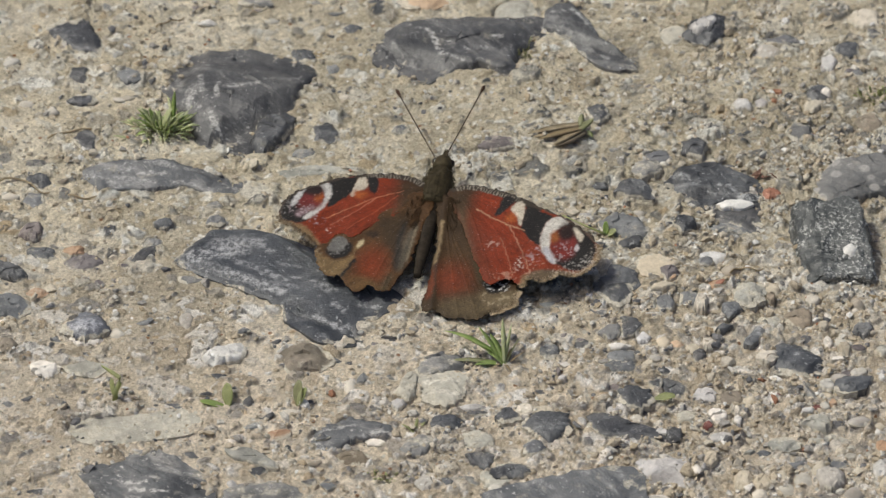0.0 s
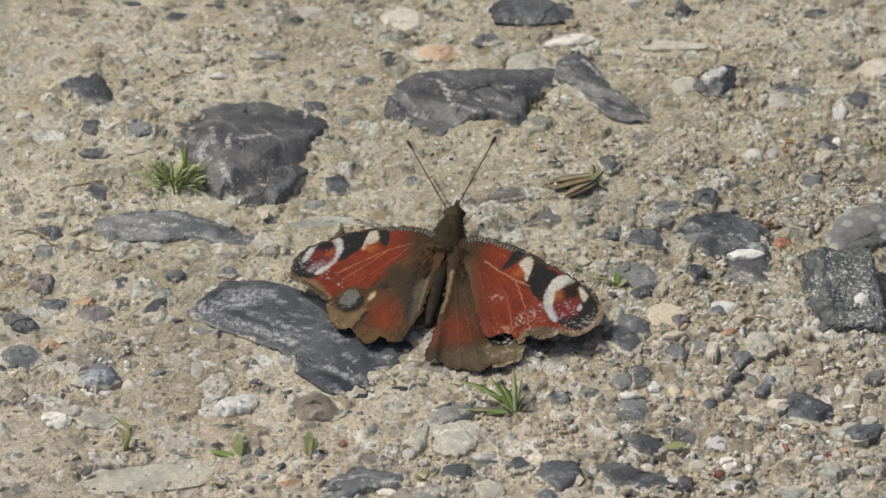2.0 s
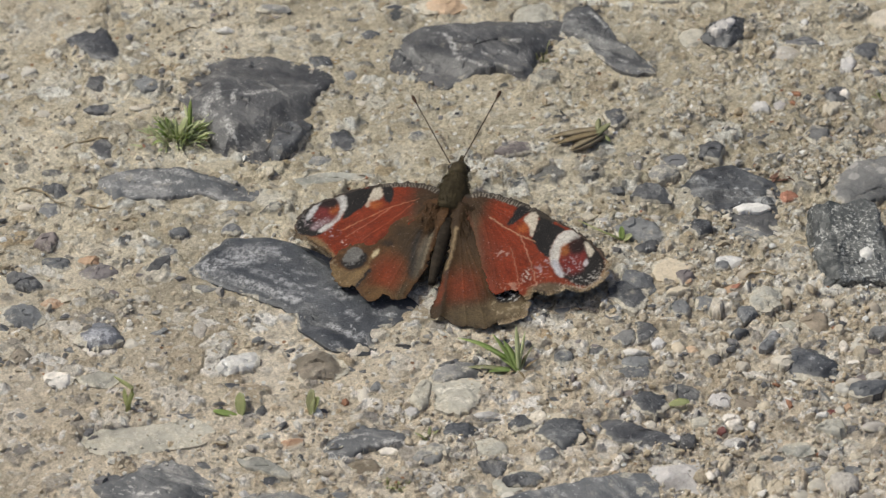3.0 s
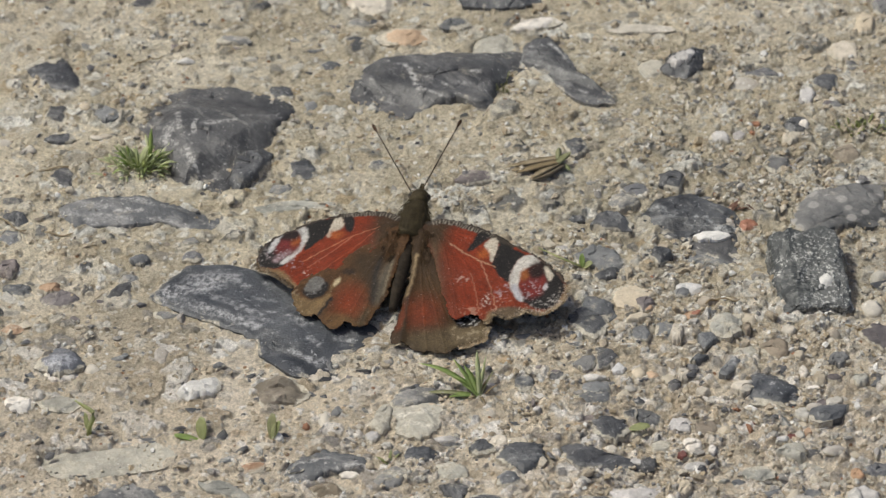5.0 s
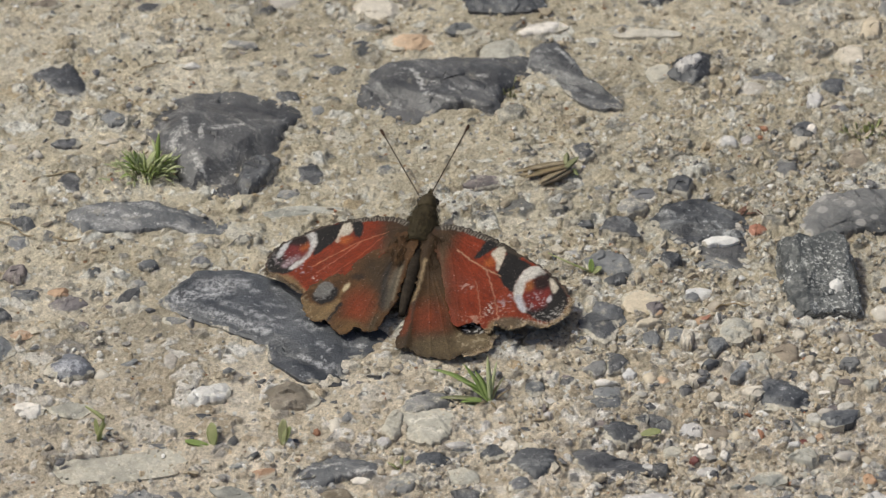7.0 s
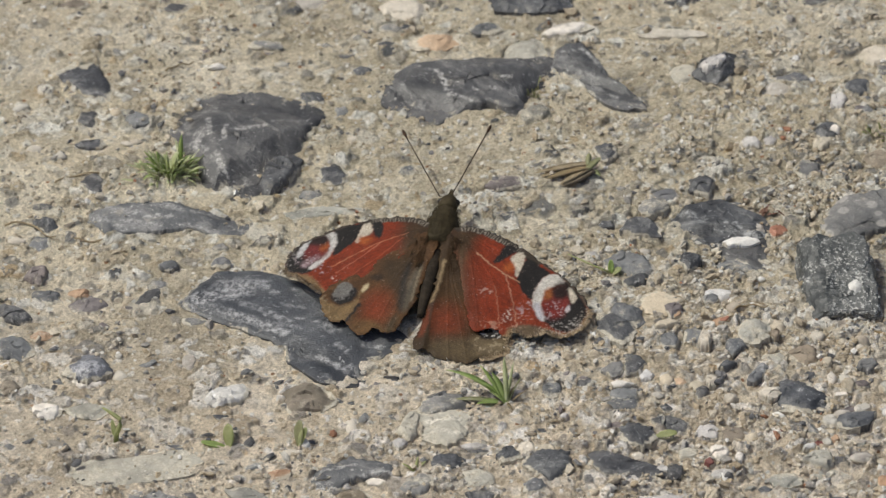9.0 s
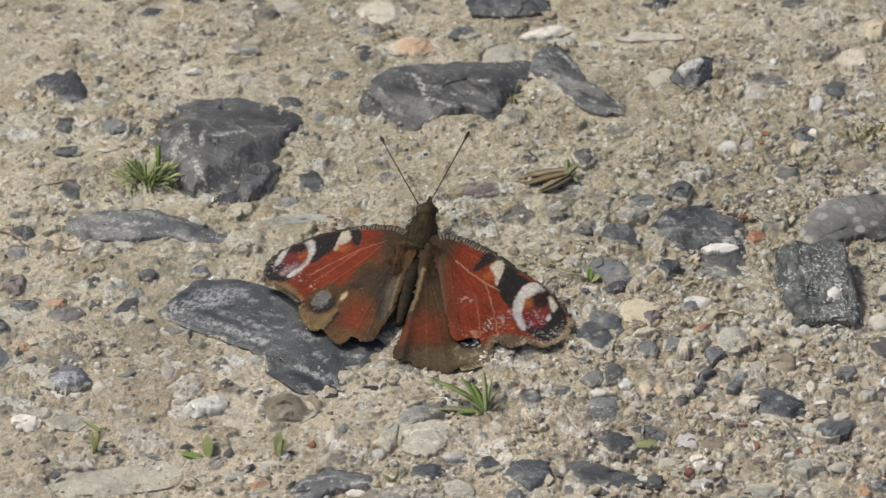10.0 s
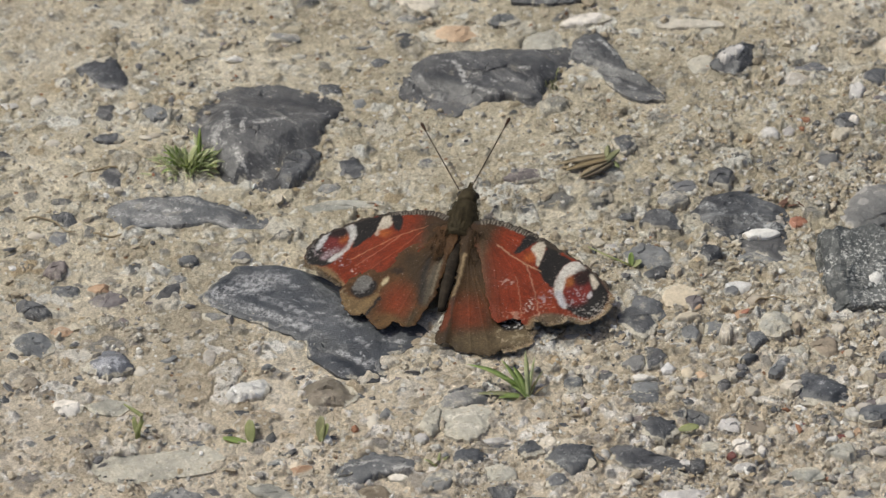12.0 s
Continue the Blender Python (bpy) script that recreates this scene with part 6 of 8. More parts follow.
pebble("flint", -54.4, -60.1, 4.2, 1.9, 0, 0.5); pebble("flint", -20.4, -52.7, 3.2, 1.9, 0, 0.5)
pebble("flint", -15.9, -31.6, 3.6, 1.6, 0, 0.5); pebble("flint", -1.4, -30.3, 3.8, 3.3, 0, 0.9)
pebble("flint", 0.6, 87.0, 3.6, 1.9, 0, 0.5); pebble("flint", -60.5, 93.0, 6.4, 2.4, 0, 0.7)
pebble("flint", -45.8, 91.5, 4.7, 2.4, 0, 0.7); pebble("flint", -32.9, 94.9, 3.2, 2.7, 0, 0.8)
pebble("flint", -17.8, 94.0, 4.2, 1.9, 0, 0.5); pebble("flint", -41.1, 81.2, 5.3, 3.0, 0, 0.8)
pebble("flint", -67.7, 78.2, 3.8, 3.3, 30, 0.9); pebble("flint", -9.0, 80.1, 4.7, 3.3, 0, 0.9)
pebble("flint", -29.8, 98.8, 3.8, 2.2, 0, 0.6); pebble("flint", 41.1, 88.7, 2.8, 3.0, 0, 0.8)
pebble("flint", 46.5, 89.6, 2.5, 2.4, 0, 0.7); pebble("flint", 75.6, 98.7, 4.2, 2.4, 0, 0.7)
pebble("flint", -83.0, 23.0, 4.2, 2.7, 0, 0.8); pebble("flint", -81.6, 9.7, 3.8, 2.4, 0, 0.7)
pebble("flint", -79.3, -28.7, 3.8, 3.3, 0, 0.9); pebble("flint", -84.7, 38.5, 4.2, 2.2, 0, 0.6)
pebble("flint", 84.1, 49.0, 4.2, 2.7, 0, 0.8); pebble("flint", 81.4, -2.0, 4.2, 4.1, 0, 1.1)
pebble("flint", 79.0, -28.7, 4.2, 3.3, 0, 0.9); pebble("flint", 79.0, -16.1, 3.8, 2.2, 0, 0.6)
pebble("flint", -81.7, 11.1, 3.2, 1.9, 0, 0.5); pebble("flint", -79.0, -20.2, 4.7, 3.3, 0, 0.9)
pebble("flint", -78.9, -31.8, 3.2, 2.7, 0, 0.8); pebble("slate", -73.5, 18.0, 3.2, 2.2, 0, 0.6)
pebble("slate", -55.1, -16.1, 1.7, 1.6, 0, 0.5); pebble("slate", 20.9, 15.6, 3.8, 1.6, 0, 0.5)
pebble("slate", 9.3, 21.4, 4.2, 1.9, 0, 0.5); pebble("slate", 66.5, -34.7, 3.6, 1.6, 0, 0.5)
pebble("slate", 77.2, 56.2, 3.6, 1.9, 0, 0.5); pebble("slate", 78.0, 52.4, 5.3, 3.3, 0, 0.9)
pebble("slate", 4.3, -62.4, 4.9, 3.5, 0, 1.0); pebble("slate", 17.0, -39.2, 3.2, 1.6, 0, 0.5)
pebble("slate", -13.9, -35.6, 2.8, 3.3, 0, 0.8); pebble("slate", -9.1, -35.5, 2.8, 1.9, 0, 0.5)
pebble("slate", -4.7, -37.9, 4.9, 2.7, 0, 0.8); pebble("slate", -5.7, -39.3, 3.2, 1.9, 0, 0.5)
pebble("slate", 31.4, 29.1, 2.8, 1.9, 0, 0.5)
pebble("slate", 27.1, -19.3, 2.8, 2.2, 0, 0.6); pebble("slate", 18.3, -16.2, 3.6, 2.4, 0, 0.7)
pebble("slate", 15.4, -14.5, 2.8, 1.6, 0, 0.5); pebble("slate", 37.0, -45.5, 4.2, 3.5, 0, 1.0)
pebble("slate", 59.3, -58.9, 6.4, 4.1, 0, 1.1); pebble("slate", 62.3, -41.0, 3.2, 4.2, 0, 1.0)
pebble("slate", 66.4, -52.8, 5.3, 2.7, 0, 0.8); pebble("slate", -29.6, -66.0, 6.4, 2.7, 0, 0.8)
pebble("slate", -19.2, -64.5, 3.2, 2.7, 0, 0.8); pebble("slate", -32.0, -49.1, 4.2, 2.2, 0, 0.6)
pebble("slate", -66.9, -25.5, 3.2, 2.2, 0, 0.6); pebble("slate", -51.4, -20.9, 4.2, 2.7, 0, 0.8)
pebble("slate", -47.5, -20.8, 3.2, 1.9, 0, 0.5); pebble("slate", -73.4, -43.8, 3.2, 1.9, 0, 0.5)
pebble("slate", -46.6, -43.0, 3.8, 1.9, 0, 0.5); pebble("slate", -44.6, -43.8, 2.8, 1.6, 0, 0.5)
pebble("slate", -78.3, 6.5, 2.1, 1.9, 0, 0.5); pebble("slate", -74.9, -6.6, 6.4, 2.7, 0, 0.8)
pebble("slate", -49.3, 98.8, 4.2, 1.9, 0, 0.5); pebble("slate", 10.4, 99.1, 4.7, 2.7, 0, 0.8)
pebble("slate", 22.4, 97.8, 2.5, 2.2, 0, 0.6); pebble("slate", 29.9, 95.9, 3.2, 1.9, 0, 0.5)
pebble("slate", 14.7, 95.9, 2.1, 2.2, 0, 0.6); pebble("slate", -9.1, 89.1, 5.3, 3.3, 0, 0.9)
pebble("slate", -23.9, 76.2, 4.7, 1.9, 0, 0.5); pebble("slate", -19.6, 72.5, 4.2, 1.9, 0, 0.5)
pebble("slate", -15.2, 61.6, 3.2, 1.4, 0, 0.4); pebble("slate", -36.0, 87.4, 4.2, 1.6, 0, 0.5)
pebble("slate", 23.4, 93.9, 5.3, 2.7, 0, 0.8); pebble("slate", 35.2, 91.0, 4.2, 3.3, 0, 0.9)
pebble("slate", 60.5, 100.7, 4.2, 2.2, 0, 0.6); pebble("slate", 63.1, 87.4, 5.3, 1.9, 0, 0.5)
pebble("violet", -62.7, -12.1, 2.5, 1.6, 0, 0.5); pebble("violet", -56.7, -4.9, 2.5, 1.4, 0, 0.4)
pebble("violet", -57.5, -8.5, 1.9, 1.9, 0, 0.5); pebble("violet", -30.2, 30.0, 2.1, 1.4, 0, 0.4)
pebble("violet", -50.2, -27.0, 1.5, 1.4, 0, 0.4); pebble("violet", -58.0, -16.8, 2.1, 1.4, 0, 0.4)
pebble("violet", 60.3, -41.5, 2.5, 1.9, 0, 0.5); pebble("violet", -59.9, -9.8, 3.2, 2.4, 0, 0.7)
pebble("violet", 74.9, 52.6, 4.2, 2.2, 0, 0.6); pebble("violet", 71.8, 36.0, 4.2, 1.9, 0, 0.5)
pebble("violet", -12.1, -27.0, 1.7, 2.2, 0, 0.5); pebble("violet", 21.1, -25.4, 2.3, 1.6, 0, 0.5)
pebble("violet", -35.5, 72.5, 3.2, 1.9, 0, 0.5); pebble("violet", -55.5, 91.2, 4.2, 1.6, 0, 0.5)
pebble("violet", -16.5, 79.9, 3.2, 1.6, 0, 0.5); pebble("violet", -46.7, 73.4, 2.5, 2.2, 0, 0.6)
pebble("violet", 38.2, 49.1, 3.2, 1.4, 0, 0.4); pebble("violet", -71.0, 60.7, 2.5, 1.9, 0, 0.5)
pebble("violet", 32.4, 28.3, 3.2, 1.6, 0, 0.5); pebble("brown", -45.4, 12.3, 3.2, 1.6, 0, 0.5)
pebble("brown", -58.6, 14.0, 1.5, 1.4, 0, 0.4); pebble("brown", -68.1, 19.7, 2.8, 2.2, 0, 0.6)
pebble("brown", -14.7, 26.6, 4.2, 1.5, 0, 0.4); pebble("brown", -10.2, -23.9, 1.5, 2.0, 0, 0.4)
pebble("brown", 9.0, 49.1, 2.5, 1.4, 0, 0.4); pebble("brown", 23.5, 47.3, 2.1, 1.9, 0, 0.5)
pebble("brown", 30.7, 43.8, 1.7, 1.6, 0, 0.5); pebble("brown", 45.5, 50.9, 4.2, 1.6, 0, 0.5)
pebble("brown", -21.2, -58.6, 3.2, 1.9, 0, 0.5); pebble("brown", -9.8, -61.5, 3.2, 1.6, 0, 0.5)
pebble("brown", -78.9, 52.6, 2.1, 2.2, 0, 0.6); pebble("brown", 51.0, 31.7, 2.8, 1.6, 0, 0.5)
pebble("white", 20.9, -32.6, 3.0, 2.2, 0, 0.6)
pebble("white", 42.1, -61.7, 1.9, 3.8, 20, 0.6); pebble("white", 47.6, -66.1, 2.3, 3.1, 0, 0.7)
pebble("white", 51.1, -65.7, 2.3, 3.1, 0, 0.7); pebble("white", 55.6, -65.6, 2.5, 2.2, 0, 0.6)
pebble("slate", 36.8, -20.2, 2.8, 1.9, 0, 0.5)
pebble("slate", 33.3, -29.1, 1.9, 2.8, 0, 0.6)
pebble("slate", -61.0, -29.6, 3.8, 1.6, 0, 0.5); pebble("slate", -3.5, -47.2, 1.9, 1.9, 0, 0.5)
pebble("brown", 25.6, -17.3, 1.5, 2.9, 0, 0.4)
pebble("brown", -4.9, -45.0, 1.9, 1.6, 0, 0.5)
pebble("pale", 32.8, -46.5, 2.8, 2.2, 0, 0.6)
pebble("pale", -56.3, -24.5, 2.8, 3.3, 0, 0.8)
pebble("tan", 56.4, -62.8, 3.0, 3.9, 0, 0.9)
pebble("red", 57.0, -41.9, 1.7, 1.4, 0, 0.4)
pebble("flint", -68.4, -16.2, 2.5, 1.9, 0, 0.5); pebble("flint", 46.4, -25.4, 2.1, 1.4, 0, 0.4)
pebble("flint", 40.3, -51.8, 1.7, 1.9, 0, 0.5); pebble("slate", -63.6, 73.3, 3.2, 3.0, 0, 0.8)
pebble("slate", 53.4, 35.1, 3.0, 1.9, 0, 0.5); pebble("slate", 28.9, 46.8, 3.0, 1.4, 0, 0.4)
pebble("slate", 15.4, 42.6, 2.5, 1.4, 0, 0.4); pebble("flint", -20.4, 48.1, 2.1, 2.2, 0, 0.6)
pebble("flint", 48.9, 35.1, 2.3, 1.9, 0, 0.5); pebble("flint", -53.6, 50.5, 1.9, 2.8, 0, 0.6)
pebble("white", 34.5, 36.5, 1.6, 1.9, 0, 0.5); pebble("white", 34.7, 33.4, 1.6, 1.9, 0, 0.5)
pebble("white", 38.4, 40.3, 1.9, 1.6, 0, 0.5); pebble("white", -71.0, 51.1, 2.5, 2.4, 0, 0.7)
pebble("white", -44.3, 69.3, 4.5, 2.7, 0, 0.8); pebble("white", 74.1, 56.8, 1.2, 1.5, 0, 0.3)


# rounded cream and tan pebbles that lie loose on the stonier side
rnd = random.Random(23)
for _ in range(95):
    x, y = rnd.uniform(44, 90), rnd.uniform(-72, -6)
    if rnd.random() > 0.25 + 0.75 * smooth(40, 85, x - 0.3 * (y + 40)):
        continue
    size = rnd.uniform(1.2, 3.0)
    pebble(rnd.choice(("tan", "pale", "pale", "tan", "white", "greygreen")), x, y, size * rnd.uniform(1.0, 1.4), size, rnd.uniform(-90, 90), 0.42 * size)


# ---- loose grit, too fine to count ----
def build_grit():
    rnd = np.random.RandomState(11)
    bm = bmesh.new()
    bmesh.ops.create_icosphere(bm, subdivisions=1, radius=1.0)
    base = np.array([v.co[:] for v in bm.verts])
    tris = np.array([[v.index for v in f.verts] for f in bm.faces])
    bm.free()
    spots, sizes = [], []
    while len(spots) < 21000:
        x, y = rnd.uniform(-96, 96), rnd.uniform(-92, 140)
        clump = 0.5 + 0.8 * float(vnoise(x / 7, y / 7, 8))
        if any((x - cx) ** 2 + (y - cy) ** 2 < (0.8 * sum(r) / len(r)) ** 2 for cx, cy, r in STONE_SHAPES) and rnd.rand() < 0.93:
            continue
        if rnd.rand() < (0.16 + 0.84 * float(rubble(x, y))) * clump:
            spots.append((x, y))
            sizes.append(min(0.13 + 0.15 * rnd.gamma(1.3), 1.1))
    spots, sizes = np.array(spots), np.array(sizes)
    n = len(spots)
    turn = rnd.normal(size=(n, 3, 3))
    turn = np.linalg.qr(turn)[0]
    shape = base[None] * (1 + 0.42 * rnd.uniform(-1, 1, (n, len(base), 1))) * rnd.uniform(0.45, 1.3, (n, 1, 3))
    verts = np.einsum("nij,nkj->nki", turn, shape) * sizes[:, None, None] * np.array([1, 1, 0.75])
    verts[..., :2] += spots[:, None]
    verts[..., 2] += (ground_height(spots[:, 0], spots[:, 1]) + 0.16 * sizes)[:, None]
    faces = tris[None] + (np.arange(n) * len(base))[:, None, None]
    me = bpy.data.meshes.new("grit")
    me.vertices.add(n * len(base))
    me.vertices.foreach_set("co", (verts.reshape(-1) * MM).astype(np.float32))
    loops = faces.reshape(-1).astype(np.int32)
    me.loops.add(len(loops))
    me.loops.foreach_set("vertex_index", loops)
    me.polygons.add(len(loops) // 3)
    me.polygons.foreach_set("loop_start", np.arange(0, len(loops), 3, dtype=np.int32))
    me.polygons.foreach_set("use_smooth", np.zeros(len(loops) // 3, bool))
    me.update(calc_edges=True)
    me.materials.append(M_GRIT)
    tagged(new("grit", me), "loose mixed grit and sand grains on the path", "grit", kind="stuff")


build_grit()

# ---- plants and litter ----
M_GRASS = plant_material("grass_green", (0.31, 0.43, 0.12), (0.52, 0.62, 0.26), 0.5, 0.55)
M_MOSS = plant_material("tuft_green", (0.52, 0.58, 0.30), (0.80, 0.82, 0.56), 0.7, 0.55)
M_LEAF = plant_material("seedling_green", (0.40, 0.44, 0.20), (0.58, 0.60, 0.34), 0.5, 0.6)
M_STRAW = plant_material("dry_straw", (0.26, 0.19, 0.10), (0.42, 0.33, 0.19), 0.7)
M_HUSKGREEN = plant_material("fading_green", (0.26, 0.27, 0.13), (0.42, 0.42, 0.24))
M_BUD = plant_material("dry_bud", (0.16, 0.085, 0.06), (0.30, 0.17, 0.12), 0.7)
M_HUSK = plant_material("dry_leaf", (0.30, 0.235, 0.14), (0.52, 0.43, 0.29), 0.7)


def blade(base, tip, width, bend, fold=0.25, steps=9):
    """A grass blade from base to tip, with a keel down its middle; millimetres."""
    a, b = Vector(base), Vector(tip)
    way = b - a
    side = Vector((-way.y, way.x, 0))
    side = side.normalized() if side.length > 0.05 else Vector((1, 0, 0))
    verts, faces = [], []
    for i in range(steps + 1):
        t = i / steps
        mid = a.lerp(b, t) + Vector((0, 0, bend * math.sin(math.pi * t)))
        w = width * 0.5 * (0.55 + 0.9 * t) * (1 - t ** 2.4) if t < 1 else 0.01
        up = Vector((0, 0, fold * w))
        verts += [mid - side * w + up, mid, mid + side * w + up, mid - Vector((0, 0, 0.09))]
    for i in range(steps):
        k = 4 * i
        faces += [(k, k + 1, k + 5, k + 4), (k + 1, k + 2, k + 6, k + 5), (k + 2, k + 3, k + 7, k + 6), (k + 3, k, k + 4, k + 7)]
    faces += [(0, 3, 2, 1), (4 * steps, 4 * steps + 1, 4 * steps + 2, 4 * steps + 3)]
    return verts, faces


def leaf(base, tip, width, cup=0.3, steps=8, across=None):
    """A broad seedling leaf with a cupped blade and a stalk end."""
    a, b = Vector(base), Vector(tip)
    way = b - a
    side = Vector((way.y, -way.x, 0.0))
    side = Vector(across).normalized() if across else side.normalized() if side.length > 0.3 else Vector((1, 0.1, 0)).normalized()
    normal = side.cross(way).normalized()
    verts, faces = [], []
    for i in range(steps + 1):
        t = i / steps
        w = width * 0.5 * (0.10 + 1.0 * math.sin(math.pi * min(1, max(0, t * 0.93))) ** 0.8) if t > 0.12 else width * 0.10
        mid = a.lerp(b, t)
        for s in (-1, -0.5, 0, 0.5, 1):
            verts.append(mid + side * w * s + normal * (cup * w * s * s))
        for s in (1, 0, -1):
            verts.append(mid + side * w * s * 0.96 + normal * (cup * w * s * s - 0.14))
    for i in range(steps):
        for k in range(8):
            p, q = 8 * i + k, 8 * i + (k + 1) % 8
            faces.append((p, q, q + 8, p + 8))
    faces += [tuple(reversed(range(8))), tuple(range(8 * steps, 8 * steps + 8))]
    return verts, faces


def plant(name, x, y, label, category, turn=0.0):
    ob = new(name)
    ob.matrix_world = pose(x * MM, y * MM, float(ground_height(x, y)) * MM, 0, 0, turn)
    return tagged(ob, label, category)


def build_tuft():
    """A dense low rosette of short needle leaves."""
    rnd = random.Random(5)
    tuft = plant("weed_tuft", -51.4, 35.0, "low bright green weed tuft growing beside a dark flint", "weed")
    for i in range(120):
        a, r = rnd.uniform(0, 2 * math.pi), abs(rnd.gauss(0, 2.0))
        bx, by = 1.25 * r * math.cos(a), 0.9 * r * math.sin(a)
        reach, rise = rnd.uniform(0.8, 3.6), rnd.uniform(0.4, 4.4) / (1 + 0.12 * r)
        lean = a + rnd.uniform(-0.6, 0.6)
        tip = (bx + reach * 1.15 * math.cos(lean), by + reach * math.sin(lean), rise)
        mesh_object("leaf", *blade((bx, by, -0.3), tip, rnd.uniform(0.5, 1.0), rnd.uniform(0.1, 0.9), 0.35, 6), M_MOSS if i % 6 else M_GRASS, tuft)
    mesh_object("leaf", *blade((2.0, 1.5, 0), (2.6, 2.6, 7.2), 1.3, 0.3, 0.3), M_GRASS, tuft)


def build_grass():
    grass = plant("grass_clump", 10.6, -32.7, "small clump of green grass blades in the grit", "grass")
    for tip, rise, width, bend, mat in (
        ((-10.4, 5.4), 3.0, 1.5, 1.4, M_GRASS), ((-4.6, 4.4), 4.8, 1.1, 0.6, M_GRASS), ((-0.4, 4.6), 6.4, 1.1, 0.5, M_MOSS), ((-2.6, 4.0), 3.6, 1.4, 0.5, M_GRASS), ((1.2, 5.4), 4.6, 0.7, 0.5, M_MOSS),
        ((-9.6, 0.4), 0.5, 1.5, 0.5, M_HUSKGREEN), ((-5.2, -0.8), 0.5, 1.8, 0.4, M_GRASS), ((-3.0, 1.4), 1.4, 1.4, 0.6, M_GRASS), ((-5.6, 3.0), 2.4, 1.2, 0.9, M_GRASS),
        ((1.4, 2.6), 1.6, 0.9, 0.3, M_STRAW), ((1.0, -2.4), 0.3, 0.6, 0.4, M_STRAW), ((3.4, 2.0), 1.0, 0.5, 0.3, M_STRAW), ((2.6, 4.2), 2.4, 0.5, 0.5, M_HUSKGREEN), ((-2.2, -1.6), 0.5, 0.6, 0.4, M_HUSK)):
        mesh_object("blade", *blade((random.uniform(-0.5, 0.5), random.uniform(-0.5, 0.5), -0.4), (*tip, rise), width, bend), mat, grass)


def build_seedlings():
    one = plant("seedling", -55.9, -42.4, "tiny hooked green seedling in the sand", "seedling")
    mesh_object("stem", *tube([(0, 0, -0.3), (0.2, 0.2, 1.5), (0.9, 0.5, 3.0), (0.9, 0.9, 4.0), (-0.4, 1.6, 4.6), (-2.2, 2.6, 5.2)], [0.5, 0.45, 0.42, 0.4, 0.36, 0.12]), M_LEAF, one)
    mesh_object("leaf", *leaf((0, 0, 0), (-0.5, 2.0, 2.9), 1.1, across=(0.75, -0.65, 0)), M_LEAF, one)
    two = plant("seedling", -36.7, -43.6, "small green seedling with one upright rounded leaf", "seedling")
    mesh_object("leaf", *leaf((0, 0, -0.3), (0.3, 2.4, 3.0), 2.3, 0.25, across=(0.75, -0.65, 0)), M_LEAF, two)
    mesh_object("leaf", *leaf((0, 0, -0.2), (-4.6, 0.6, 0.7), 1.3, 0.3), M_GRASS, two)
    three = plant("seedling", -24.7, -43.9, "small olive seedling with one curled leaf", "seedling")
    mesh_object("leaf", *leaf((0, 0, -0.3), (0.4, 2.4, 3.6), 1.9, 0.4, across=(0.75, -0.65, 0)), M_HUSKGREEN, three)
    mesh_object("leaf", *leaf((0, 0, 0), (1.4, 1.2, 3.0), 1.4, 0.4), M_LEAF, three)
    four = plant("seedling", 28.9, 3.7, "tiny green sprout with a long thin runner", "seedling")
    mesh_object("leaf", *leaf((0, 0, -0.2), (1.8, 0.4, 1.0), 1.4), M_LEAF, four)
    mesh_object("leaf", *leaf((0, 0, -0.2), (0.0, 1.8, 1.8), 1.0), M_GRASS, four)
    mesh_object("stem", *tube([(0, 0, 0.2), (-1.6, 0.3, 0.9), (-4.2, 1.6, 1.3), (-7.6, 4.4, 1.2)], [0.2, 0.2, 0.16, 0.1]), M_LEAF, four)
    five = plant("moss_cushion", 80.2, 45.4, "small olive-green moss cushion between pebbles", "moss")
    for k in range(40):
        a, r = random.uniform(0, 6.28), abs(random.gauss(0, 1.5))
        mesh_object("leaf", *blade((r * math.cos(a) * 1.6, r * math.sin(a), -0.2), (r * math.cos(a) * 2.2, r * math.sin(a) * 1.4, random.uniform(0.6, 1.6)), 0.8, 0.2, 0.3, 4), M_LEAF, five)
    six = plant("sprout", 37.6, -43.0, "flat pale green leaf fragment on the grit", "leaf")
    mesh_object("leaf", *leaf((-1.7, 0, 0.5), (1.9, 0.4, 0.9), 1.7, 0.3), M_LEAF, six)
    seven = plant("moss_cushion", -9.8, -61.6, "thin flat strip of grey-green moss on the ground", "moss")
    for k in range(60):
        a, b = random.uniform(-5, 5), random.uniform(-1.3, 1.3)
        mesh_object("leaf", *blade((a, b, -0.2), (a + random.uniform(-0.9, 0.9), b + random.uniform(-0.7, 0.7), random.uniform(0.3, 0.8)), 0.7, 0.1, 0.3, 4), M_LEAF if k % 3 else M_HUSK, seven)
    eight = plant("sprout", -4.7, -50.7, "faint green sprig in the sand", "sprout")
    for tip in ((-2.4, 1.2, 0.9), (1.8, 1.6, 1.1), (0.4, 2.2, 1.6)):
        mesh_object("leaf", *blade((0, 0, -0.2), tip, 0.7, 0.2), M_LEAF, eight)


